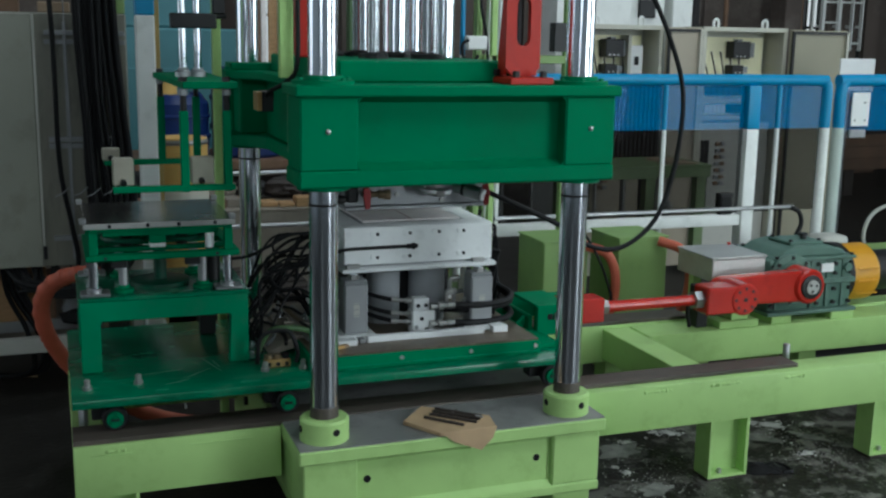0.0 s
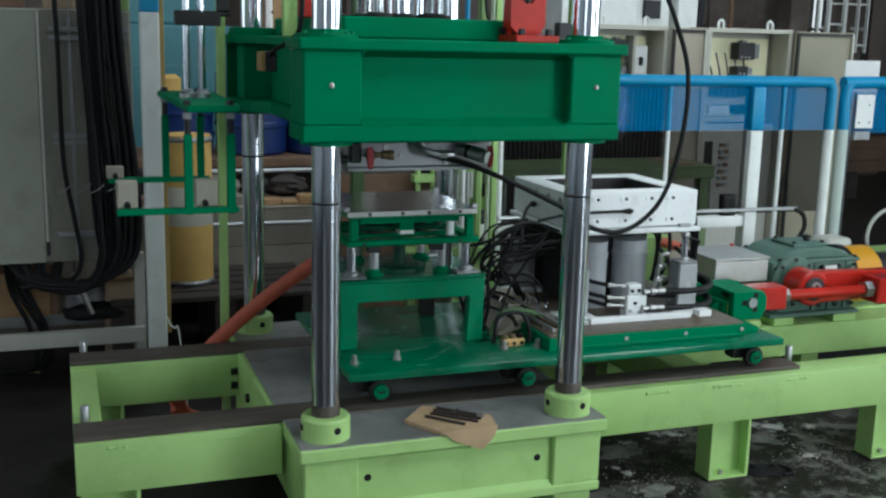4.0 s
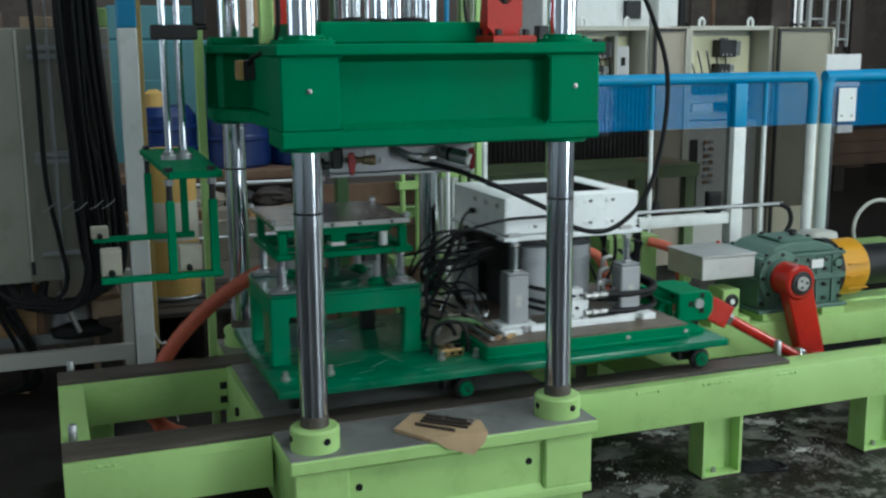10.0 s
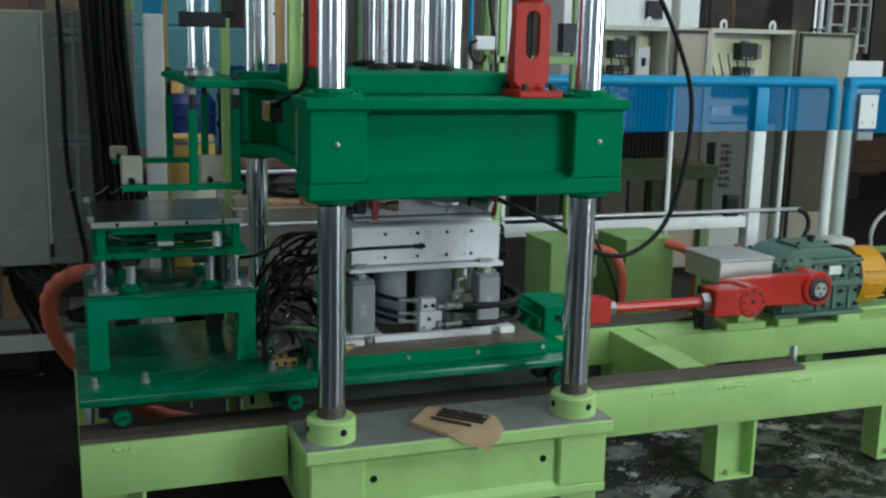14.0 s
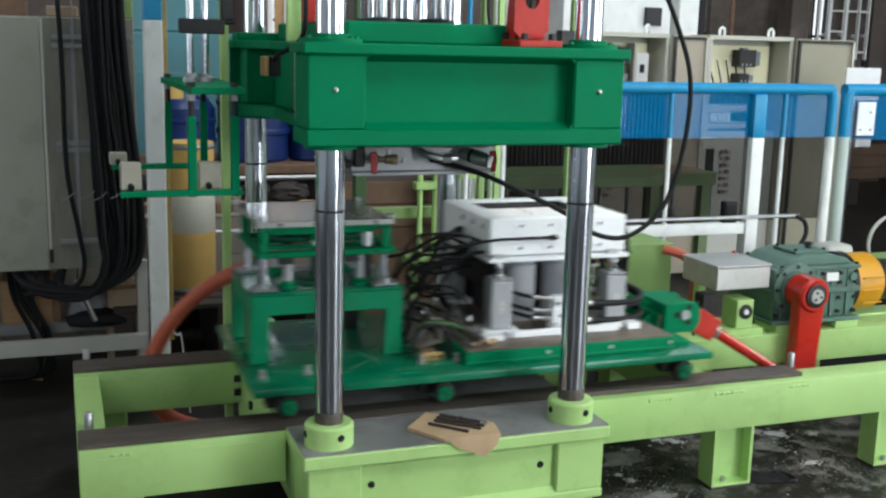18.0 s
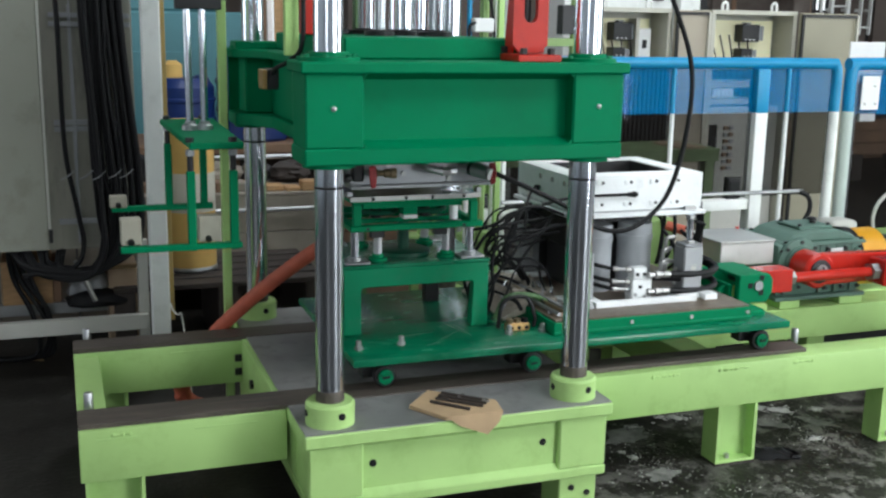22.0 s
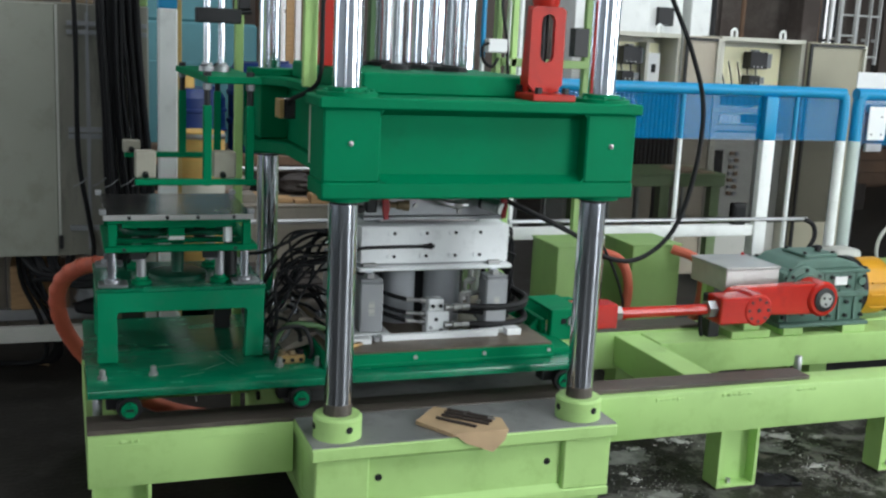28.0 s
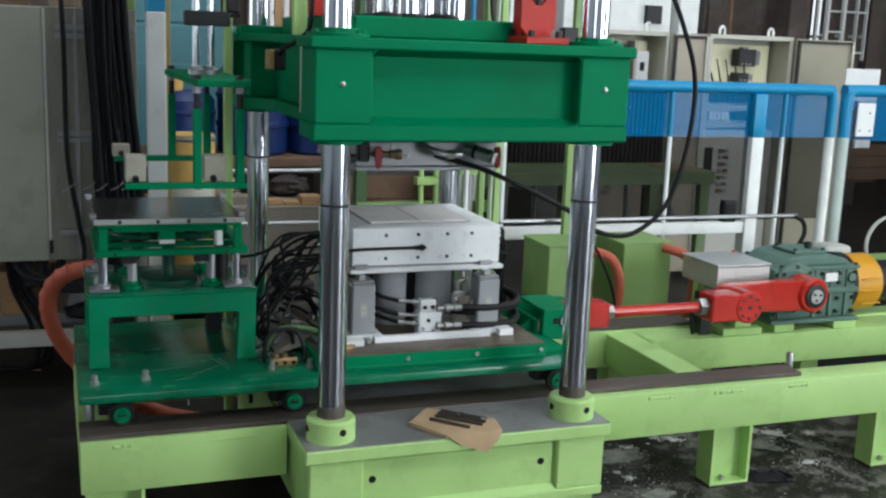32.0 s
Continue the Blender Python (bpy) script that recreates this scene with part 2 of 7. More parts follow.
CHIP = material("pale_grey_chip", (0.42, 0.42, 0.40), 0.7, vary=0.3, scale=30, bump=0.0)
SLUSH = material("dried_grey_slush", (0.20, 0.205, 0.185), 0.75, vary=0.35, scale=14, bump=0.3, fine=60, dirt=(0.06, 0.055, 0.05), dirt_amount=0.6)
LABEL_WHITE = material("white_label", (0.78, 0.79, 0.78), 0.5, vary=0.03, scale=10, bump=0.0)
GREY_PLASTIC = material("grey_plastic", (0.25, 0.26, 0.27), 0.5, vary=0.08, scale=10, bump=0.03)


def glass(name, col, alpha, rough=0.05, spec=0.12):
    m = bpy.data.materials.new(name)
    m.use_nodes = True
    n, l = m.node_tree.nodes, m.node_tree.links
    b = n["Principled BSDF"]
    nz = n.new("ShaderNodeTexNoise")
    nz.inputs["Scale"].default_value = 5
    mr = n.new("ShaderNodeMapRange")
    mr.inputs["To Min"].default_value, mr.inputs["To Max"].default_value = rough * 0.6, rough * 1.8
    l.new(nz.outputs["Fac"], mr.inputs["Value"])
    l.new(mr.outputs[0], b.inputs["Roughness"])
    b.inputs["Base Color"].default_value = (*col, 1)
    b.inputs["Alpha"].default_value = alpha
    b.inputs["Specular IOR Level"].default_value = spec
    return m


BLUE_FILM = glass("blue_acrylic", (0.0, 0.16, 0.38), 0.42)
# clear panes tinted near black to put the dimness behind the fence into them
CLEAR_SHEET = glass("darkened_clear_acrylic", (0.007, 0.0062, 0.0055), 0.50, 0.05, 0.05)


def glow(name, col, strength):
    m = bpy.data.materials.new(name)
    m.use_nodes = True
    b = m.node_tree.nodes["Principled BSDF"]
    b.inputs["Base Color"].default_value = (*col, 1)
    b.inputs["Emission Color"].default_value = (*col, 1)
    b.inputs["Emission Strength"].default_value = strength
    return m


DAYLIGHT = glow("daylight_pane", (0.95, 0.98, 1.0), 1.35)


def speckled_floor():
    """Wet oily concrete: dark, with grey patches and pale crumbs trodden into them."""
    m = material("oily_concrete", (0.016, 0.0145, 0.0125), 0.5, spec=0.22, vary=0.5, scale=3.2, bump=0.7, fine=45, dirt=(0.075, 0.075, 0.068), dirt_amount=0.36)
    n, l = m.node_tree.nodes, m.node_tree.links
    b = n["Principled BSDF"]
    src = b.inputs["Base Color"].links[0].from_socket
    tc = n.new("ShaderNodeTexCoord")
    sp = n.new("ShaderNodeTexNoise")
    sp.inputs["Scale"].default_value, sp.inputs["Detail"].default_value = 75, 3
    pa = n.new("ShaderNodeTexNoise")
    pa.inputs["Scale"].default_value, pa.inputs["Detail"].default_value = 2.4, 5
    for t in (sp, pa):
        l.new(tc.outputs["Object"], t.inputs["Vector"])
    r1, r2 = n.new("ShaderNodeMapRange"), n.new("ShaderNodeMapRange")
    r1.inputs["From Min"].default_value, r1.inputs["From Max"].default_value = 0.605, 0.68
    r2.inputs["From Min"].default_value, r2.inputs["From Max"].default_value = 0.46, 0.60
    l.new(sp.outputs["Fac"], r1.inputs["Value"])
    l.new(pa.outputs["Fac"], r2.inputs["Value"])
    k = n.new("ShaderNodeMath")
    k.operation = "MULTIPLY"
    l.new(r1.outputs[0], k.inputs[0])
    l.new(r2.outputs[0], k.inputs[1])
    # the crumbs lie beside the machine
    sx, r3, k2 = n.new("ShaderNodeSeparateXYZ"), n.new("ShaderNodeMapRange"), n.new("ShaderNodeMath")
    l.new(tc.outputs["Object"], sx.inputs[0])
    edge, kx = n.new("ShaderNodeTexNoise"), n.new("ShaderNodeMath")
    edge.inputs["Scale"].default_value, edge.inputs["Detail"].default_value = 0.7, 5
    l.new(tc.outputs["Object"], edge.inputs["Vector"])
    kx.operation, kx.inputs[1].default_value = "MULTIPLY_ADD", 3.2
    l.new(edge.outputs["Fac"], kx.inputs[0])
    l.new(sx.outputs["X"], kx.inputs[2])
    l.new(kx.outputs[0], r3.inputs["Value"])
    r3.inputs["From Min"].default_value, r3.inputs["From Max"].default_value, r3.inputs["To Min"].default_value = 1.7, 2.9, 0.06
    ry, ky = n.new("ShaderNodeMapRange"), n.new("ShaderNodeMath")
    ry.inputs["From Min"].default_value, ry.inputs["From Max"].default_value = 1.3, 0.85
    ky.operation = "MULTIPLY"
    l.new(sx.outputs["Y"], ry.inputs["Value"])
    l.new(r3.outputs[0], ky.inputs[0])
    l.new(ry.outputs[0], ky.inputs[1])
    rf, kf = n.new("ShaderNodeMapRange"), n.new("ShaderNodeMath")
    rf.inputs["From Min"].default_value, rf.inputs["From Max"].default_value, rf.inputs["To Min"].default_value = -1.9, -0.3, 0.10
    kf.operation = "MULTIPLY"
    l.new(sx.outputs["Y"], rf.inputs["Value"])
    l.new(ky.outputs[0], kf.inputs[0])
    l.new(rf.outputs[0], kf.inputs[1])
    r3 = kf
    k2.operation = "MULTIPLY"
    l.new(k.outputs[0], k2.inputs[0])
    l.new(r3.outputs[0], k2.inputs[1])
    k = k2
    mx = n.new("ShaderNodeMix")
    mx.data_type = "RGBA"
    l.new(k.outputs[0], mx.inputs[0])
    l.new(src, mx.inputs[6])
    mx.inputs[7].default_value = (0.42, 0.42, 0.40, 1)
    # grey smears of dried slush
    sm, r4, k3, mx2 = n.new("ShaderNodeTexNoise"), n.new("ShaderNodeMapRange"), n.new("ShaderNodeMath"), n.new("ShaderNodeMix")
    sm.inputs["Scale"].default_value, sm.inputs["Detail"].default_value, sm.inputs["Roughness"].default_value = 8.0, 9, 0.70
    l.new(tc.outputs["Object"], sm.inputs["Vector"])
    l.new(sm.outputs["Fac"], r4.inputs["Value"])
    r4.inputs["From Min"].default_value, r4.inputs["From Max"].default_value, r4.inputs["To Max"].default_value = 0.49, 0.57, 1.0
    k3.operation = "MULTIPLY"
    wide, r5, k4 = n.new("ShaderNodeTexNoise"), n.new("ShaderNodeMapRange"), n.new("ShaderNodeMath")
    wide.inputs["Scale"].default_value, wide.inputs["Detail"].default_value = 1.6, 4
    l.new(tc.outputs["Object"], wide.inputs["Vector"])
    l.new(wide.outputs["Fac"], r5.inputs["Value"])
    r5.inputs["From Min"].default_value, r5.inputs["From Max"].default_value, r5.inputs["To Min"].default_value = 0.38, 0.6, 0.25
    k4.operation = "MULTIPLY"
    l.new(r4.outputs[0], k4.inputs[0])
    l.new(r5.outputs[0], k4.inputs[1])
    l.new(k4.outputs[0], k3.inputs[0])
    l.new(r3.outputs[0], k3.inputs[1])
    mx2.data_type = "RGBA"
    l.new(k3.outputs[0], mx2.inputs[0])
    l.new(mx.outputs[2], mx2.inputs[6])
    mx2.inputs[7].default_value = (0.165, 0.160, 0.145, 1)
    l.new(mx2.outputs[2], b.inputs["Base Color"])
    return m


FLOOR = speckled_floor()


# ---- mesh helpers ----
def box(bm, x0, x1, y0, y1, z0, z1, bevel=0.0, seg=1):
    vs = [bm.verts.new((x, y, z)) for x in (x0, x1) for y in (y0, y1) for z in (z0, z1)]
    fs = [bm.faces.new([vs[i] for i in f]) for f in ((0, 1, 3, 2), (4, 6, 7, 5), (0, 4, 5, 1), (2, 3, 7, 6), (0, 2, 6, 4), (1, 5, 7, 3))]
    if bevel:
        es = {e for f in fs for e in f.edges}
        bmesh.ops.bevel(bm, geom=list(es), offset=bevel, segments=seg, profile=0.5, affect="EDGES", clamp_overlap=True)
    return bm


def frame_axes(d):
    d = d.normalized()
    u = d.orthogonal().normalized() if abs(d.z) < 0.99 else Vector((1, 0, 0))
    return u, d.cross(u)


def cyl(bm, a, b, r, n=20, r2=None, caps=True):
    a, b = Vector(a), Vector(b)
    u, v = frame_axes(b - a)
    r2 = r if r2 is None else r2
    ra = [bm.verts.new(a + (u * math.cos(k * math.tau / n) + v * math.sin(k * math.tau / n)) * r) for k in range(n)]
    rb = [bm.verts.new(b + (u * math.cos(k * math.tau / n) + v * math.sin(k * math.tau / n)) * r2) for k in range(n)]
    for k in range(n):
        bm.faces.new((ra[k], ra[(k + 1) % n], rb[(k + 1) % n], rb[k]))
    if caps:
        bm.faces.new(ra[::-1])
        bm.faces.new(rb)
    return bm


def lathe(bm, a, b, prof, n=24):
    """Rings along the axis a-b: prof holds (share of the way in metres, radius)."""
    a, b = Vector(a), Vector(b)
    d = (b - a).normalized()
    u, v = frame_axes(d)
    rings = []
    for s, r in prof:
        c = a + d * s
        rings.append([bm.verts.new(c + (u * math.cos(k * math.tau / n) + v * math.sin(k * math.tau / n)) * max(r, 1e-4)) for k in range(n)])
    for p, q in zip(rings, rings[1:]):
        for k in range(n):
            bm.faces.new((p[k], p[(k + 1) % n], q[(k + 1) % n], q[k]))
    bm.faces.new(rings[0][::-1])
    bm.faces.new(rings[-1])
    return bm


def spline(pts, steps=8):
    p = [Vector(q) for q in pts]
    p = [p[0] * 2 - p[1]] + p + [p[-1] * 2 - p[-2]]
    out = []
    for i in range(1, len(p) - 2):
        for k in range(steps):
            t = k / steps
            a, b, c, d = p[i - 1], p[i], p[i + 1], p[i + 2]
            out.append(0.5 * ((2 * b) + (c - a) * t + (2 * a - 5 * b + 4 * c - d) * t * t + (3 * b - a - 3 * c + d) * t ** 3))
    out.append(p[-2])
    return out


def tube(bm, pts, r, n=8, steps=8):
    """A hose or cable along a smooth line through pts."""
    line = spline(pts, steps) if len(pts) > 2 else [Vector(q) for q in pts]
    u, _ = frame_axes(line[1] - line[0])
    rings = []
    for i, c in enumerate(line):
        d = (line[min(i + 1, len(line) - 1)] - line[max(i - 1, 0)]).normalized()
        u = (u - d * u.dot(d)).normalized()
        v = d.cross(u)
        rings.append([bm.verts.new(c + (u * math.cos(k * math.tau / n) + v * math.sin(k * math.tau / n)) * r) for k in range(n)])
    for p, q in zip(rings, rings[1:]):
        for k in range(n):
            bm.faces.new((p[k], p[(k + 1) % n], q[(k + 1) % n], q[k]))
    bm.faces.new(rings[0][::-1])
    bm.faces.new(rings[-1])
    return bm


def prism(bm, outline, axis, lo, hi, bevel=0.0):
    """An outline in the plane across axis ('x': (y, z), 'y': (x, z), 'z': (x, y)), from lo to hi along it."""
    def at(p, w):
        return {"x": (w, p[0], p[1]), "y": (p[0], w, p[1]), "z": (p[0], p[1], w)}[axis]
    a = [bm.verts.new(at(p, lo)) for p in outline]
    b = [bm.verts.new(at(p, hi)) for p in outline]
    n = len(outline)
    fs = [bm.faces.new(a[::-1]), bm.faces.new(b)]
    fs += [bm.faces.new((a[k], a[(k + 1) % n], b[(k + 1) % n], b[k])) for k in range(n)]
    bmesh.ops.recalc_face_normals(bm, faces=fs)
    if bevel:
        bmesh.ops.bevel(bm, geom=list({e for f in fs for e in f.edges}), offset=bevel, segments=1, affect="EDGES", clamp_overlap=True)
    return bm


def M(fn, *a, **k):
    """A fresh bmesh with one shape in it."""
    return fn(bmesh.new(), *a, **k)


def ring(bm, x0, x1, y0, y1, w, z0, z1):
    """A rectangular frame of width w."""
    o = [(x0, y0), (x1, y0), (x1, y1), (x0, y1)]
    q = [(x0 + w, y0 + w), (x1 - w, y0 + w), (x1 - w, y1 - w), (x0 + w, y1 - w)]
    v = [[bm.verts.new((*p, z)) for p in pts] for pts in (o, q) for z in (z0, z1)]
    for k in range(4):
        n = (k + 1) % 4
        bm.faces.new((v[0][k], v[0][n], v[1][n], v[1][k]))
        bm.faces.new((v[2][k], v[3][k], v[3][n], v[2][n]))
        bm.faces.new((v[1][k], v[1][n], v[3][n], v[3][k]))
        bm.faces.new((v[0][k], v[2][k], v[2][n], v[0][n]))
    bmesh.ops.bevel(bm, geom=list(bm.edges), offset=0.003, segments=1, affect="EDGES", clamp_overlap=True)
    return bm


ORIGIN = {}


def thing(name, label, category, at=(0, 0, 0), group="", kind=""):
    ob = new(name)
    ob.empty_display_size = 0.05
    ob.location = at
    ORIGIN[ob.name] = Vector(at)
    return tagged(ob, label, category, group, kind)


def finish(name, bm, mat, origin):
    bmesh.ops.translate(bm, verts=bm.verts, vec=-origin)
    bmesh.ops.recalc_face_normals(bm, faces=bm.faces)
    me = bpy.data.meshes.new(name)
    bm.to_mesh(me)
    bm.free()
    me.materials.append(mat)
    me.shade_smooth()
    me.set_sharp_from_angle(angle=radians(32))
    return me


def part(name, bm, mat, parent, label="", at=None):
    """One mesh under a thing or a part. at: its own origin, where it moves on its thing."""
    base = ORIGIN[parent.name]
    origin = Vector(at) if at is not None else base
    ob = new(name, finish(name, bm, mat, origin))
    ob.parent = parent
    ob.location = origin - base
    ORIGIN[ob.name] = origin
    return tagged(ob, label) if label else ob


def solid(name, bm, mat, label, category, at=(0, 0, 0), group="", kind=""):
    """A thing or a piece of the setting that is one mesh."""
    ob = new(name, finish(name, bm, mat, Vector(at)))
    ob.location = at
    ORIGIN[ob.name] = Vector(at)
    return tagged(ob, label, category, group, kind)


def bolts(parent, places, axis, r=0.009, h=0.008, mat=None, name="bolt", hexa=6):
    """Screw heads that share one mesh, on a thing."""
    ax = Vector(axis)
    me = finish(name, M(cyl, (0, 0, 0), ax * h, r, hexa), mat or SCREW, Vector((0, 0, 0)))
    for p in places:
        ob = new(name, me)
        ob.parent = parent
        ob.location = Vector(p) - ORIGIN[parent.name]


# ---- hall ----
solid("floor", M(box, -7, 12, -8, 9, -0.15, 0), FLOOR, "dark oily concrete workshop floor with pale stains", "floor", kind="structure")


def hall():
    solid("ceiling", M(box, -7.2, 12.2, -8.2, 9.2, 6.9, 7.1), ROOF, "dark sheet-metal workshop roof", "ceiling", kind="structure")
    # unseen walls, added pale so the chrome columns reflect something bright
    solid("wall_front", M(box, -7.2, 12.2, -8.2, -8, 0, 6.9), PALE_WALL, "unseen workshop wall, kept pale for reflections", "wall", kind="structure")
    solid("wall_left", M(box, -7.2, -7, -8, 9, 0, 6.9), PALE_WALL, "unseen workshop wall, kept pale for reflections", "wall", kind="structure")
    solid("wall_right", M(box, 12, 12.2, -8, 9, 0, 6.9), PALE_WALL, "unseen workshop wall, kept pale for reflections", "wall", kind="structure")
    bm = bmesh.new()
    box(bm, -7.2, 12.2, 9, 9.2, 0, 1.2)
    box(bm, -7.2, 12.2, 9, 9.2, 3.4, 6.9)
    spans = [(-4.4, -2.6), (1.45, 2.10), (2.50, 2.75), (3.45, 3.75), (7.05, 7.25), (8.80, 9.22), (9.72, 9.85), (10.9, 11.9)]
    x = -7.2
    for a, b in spans:
        box(bm, x, a, 9, 9.2, 1.2, 3.4)
        x = b
    box(bm, x, 12.2, 9, 9.2, 1.2, 3.4)
    solid("wall_back", bm, WALL, "brown plastered workshop wall with tall windows", "wall", kind="structure")
    for i, (a, b) in enumerate(spans):
        w = thing(f"window_{i + 1}", "tall steel-framed workshop window full of daylight", "window", ((a + b) / 2, 9.1, 1.2), kind="structure")
        part("pane", M(box, a, b, 9.12, 9.13, 1.2, 3.4), DAYLIGHT, w)
        for k in range(1, 4):
            xx = a + (b - a) * k / 4
            part("mullion", M(box, xx - 0.02, xx + 0.02, 9.07, 9.11, 1.2, 3.4), BLACK_METAL, w)
        for zz in (1.9, 2.65):
            part("glazing_bar", M(box, a, b, 9.08, 9.115, zz - 0.02, zz + 0.02), BLACK_METAL, w)


hall()

# ---- machine: sizes ----
W, D = 0.85, 1.288          # column spacing
YM = D / 2
BED = 0.426                 # top of the bed
XL, XR = -0.104, 0.954      # lower platen ends
RY0, RY1 = 0.168, 0.300     # front rail
BY0, BY1 = D - RY1, D - RY0


def platen_parts(parent, mat, z0, z1, flange_lo, flange_hi, rec=0.03, side=0.03, x0=XL, x1=XR, y0=-0.102, y1=D + 0.102, corner=0.176):
    """A welded platen in parts: two flanges, four corner blocks and set-back webs. side: how far the end webs are set back."""
    def outline(k):
        a, b, c, d = x0 + k, x1 - k, y0 + k, y1 - k
        n0, n1 = y0 + corner + 0.03, y1 - corner - 0.03
        e = max(side - 0.03, 0.0)
        if e < 0.02:
            return [(a, c), (b, c), (b, d), (a, d)]
        return [(a, c), (b, c), (b, n0), (b - 0.5 * e, n0 + 0.05), (b - e, n0 + 0.14), (b - e, n1 - 0.14), (b - 0.5 * e, n1 - 0.05), (b, n1), (b, d), (a, d),
                (a, n1), (a + 0.5 * e, n1 - 0.05), (a + e, n1 - 0.14), (a + e, n0 + 0.14), (a + 0.5 * e, n0 + 0.05), (a, n0)]
    part("top_flange", M(prism, outline(0.0), "z", z1 - flange_hi, z1, 0.005), mat, parent)
    part("bottom_flange", M(prism, outline(0.012), "z", z0, z0 + flange_lo, 0.005), mat, parent)
    a, b = z0 + flange_lo - 0.001, z1 - flange_hi + 0.001
    for cx in (x0 + 0.014, x1 - 0.014 - corner):
        for cy in (y0 + 0.014, y1 - 0.014 - corner):
            if side > 0.1 and cx < 0 < cy - 0.5:
                # this corner is an open pocket between the flanges, closed by a thin end plate
                part("corner_block", M(box, cx + 0.042, cx + corner, cy, cy + corner, a, b, 0.006), mat, parent)
                part("end_plate", M(box, cx, cx + 0.042, cy + corner - 0.012, cy + corner, a, b), mat, parent)
                continue
            part("corner_block", M(box, cx, cx + corner, cy, cy + corner, a, b, 0.006), mat, parent)
    c = corner + 0.013
    part("web", M(box, x0 + c, x1 - c, y0 + 0.014 + rec, y0 + 0.04 + rec, a, b), mat, parent)
    part("web", M(box, x0 + c, x1 - c, y1 - 0.04 - rec, y1 - 0.014 - rec, a, b), mat, parent)
    part("web", M(box, x0 + 0.014 + side, x0 + 0.04 + side, y0 + c, y1 - c, a, b), mat, parent)
    part("web", M(box, x1 - 0.04 - side, x1 - 0.014 - side, y0 + c, y1 - c, a, b), mat, parent)
    # rounded fillets where the front web meets the flanges
    for z, s in ((a, 1), (b, -1)):
        bm = bmesh.new()
        prism(bm, [(y0 + 0.014, z), (y0 + 0.014 + rec + 0.004, z), (y0 + 0.014 + rec + 0.004, z + s * 0.022), (y0 + 0.014 + rec * 0.6, z + s * 0.010)], "x", x0 + c, x1 - c)
        part("fillet", bm, mat, parent)


def machine_bed():
    bed = thing("press_bed", "light-green welded machine bed with dark rails and grey platen top", "machine bed", (0.425, YM, 0))
    platen_parts(bed, LIME, 0.162, BED - 0.004, 0.035, 0.045, rec=0.022, side=0.0)
    part("platen_top", M(box, XL + 0.004, XR - 0.004, -0.098, D + 0.098, BED - 0.004, BED), PLATE, bed, "grey worn steel platen surface")
    for cx in (XL + 0.03, XR - 0.17):
        for cy in (-0.06, D - 0.08):
            part("foot", M(box, cx, cx + 0.14, cy, cy + 0.14, 0, 0.162, 0.004), LIME, bed)
            bolts(bed, [(cx + 0.045, cy, 0.115), (cx + 0.105, cy, 0.09)], (0, -1, 0), 0.011, 0.006, BLACK_METAL, "bolt")
    for x in (0.122, 0.713):
        part("bolt_hole", M(cyl, (x, -0.068, 0.297), (x, -0.060, 0.297), 0.012, 16), BLACK, bed)
    # beams that carry the rails, with lumps of paint and weld on the front edge
    rnd = random.Random(8)
    BURRS = ((1.26, 1.37), (1.55, 1.69), (1.89, 1.985), (-0.66, -0.60))
    for y0, y1 in ((RY0, RY1), (BY0, BY1)):
        for x0, x1 in ((-0.753, XL), (XR, 4.4)):
            bm = bmesh.new()
            box(bm, x0, x1, y0, y1, 0.241, BED - 0.012, 0.005, 2)
            part("beam", bm, LIME, bed)
        front = y0 < 0.5
        part("rail", M(box, -0.753, XR + 0.002, y0 + (0.010 if front else 0.003), y1 + 0.02 if front else y1, BED - 0.012, BED + 0.004, 0.002), RAIL, bed, "dark steel running rail")
        part("rail", M(box, XR + 0.004, 1.985, y0 + (0.042 if front else 0.003), y1 + 0.02 if front else y1, BED - 0.012, BED + 0.004, 0.002), RAIL, bed, "dark steel running rail")
        for x0, x1, z in ((-0.70, -0.58, 0.378), (-0.4, -0.2, 0.384)):
            part("weld_seam", M(box, x0, x1, y0 - 0.003, y0 + 0.002, z, z + 0.005, 0.001), LIME, bed)
    for x0, x1 in BURRS:
        bm = bmesh.new()
        x = x0
        while x < x1:
            w = rnd.uniform(0.012, 0.03)
            lathe(bm, (x, RY0 + 0.001, 0.392), (x + 1, RY0 + 0.001, 0.392), [(0, 0.002), (w * 0.3, rnd.uniform(0.004, 0.0085)), (w * 0.7, rnd.uniform(0.004, 0.0085)), (w, 0.002)], 8)
            x += w
        part("paint_burr", bm, LIME, bed)
    # legs: rolled H sections
    for x0, x1 in ((-0.74, -0.56), (1.568, 1.745), (2.352, 2.53), (3.3, 3.48)):
        for y0, y1 in ((RY0 + 0.002, RY0 + 0.10), (BY0 + 0.03, BY1 - 0.002)):
            bm = bmesh.new()
            box(bm, x0, x0 + 0.012, y0, y1, 0.014, 0.241)
            box(bm, x1 - 0.012, x1, y0, y1, 0.014, 0.241)
            box(bm, x0 + 0.012, x1 - 0.012, y0 + 0.055, y0 + 0.067, 0.014, 0.241)
            box(bm, x0, x1, y0, y1, 0.006, 0.016, 0.002)
            part("leg", bm, LIME, bed)
            # brown foot edge and the shadowed gap below it, drawn as one dark plate
            part("foot_gap_plate", M(box, x0 - 0.003, x1 + 0.003, y0 - 0.004, y1 + 0.004, 0, 0.006), DARK_BROWN, bed, "dark brown plate under the foot, shadow of the gap included")
            bolts(bed, [((x0 + x1) / 2 - 0.02, y0 + 0.028, 0.014)], (0, 0, 1), 0.011, 0.02, SCREW, "anchor_bolt")
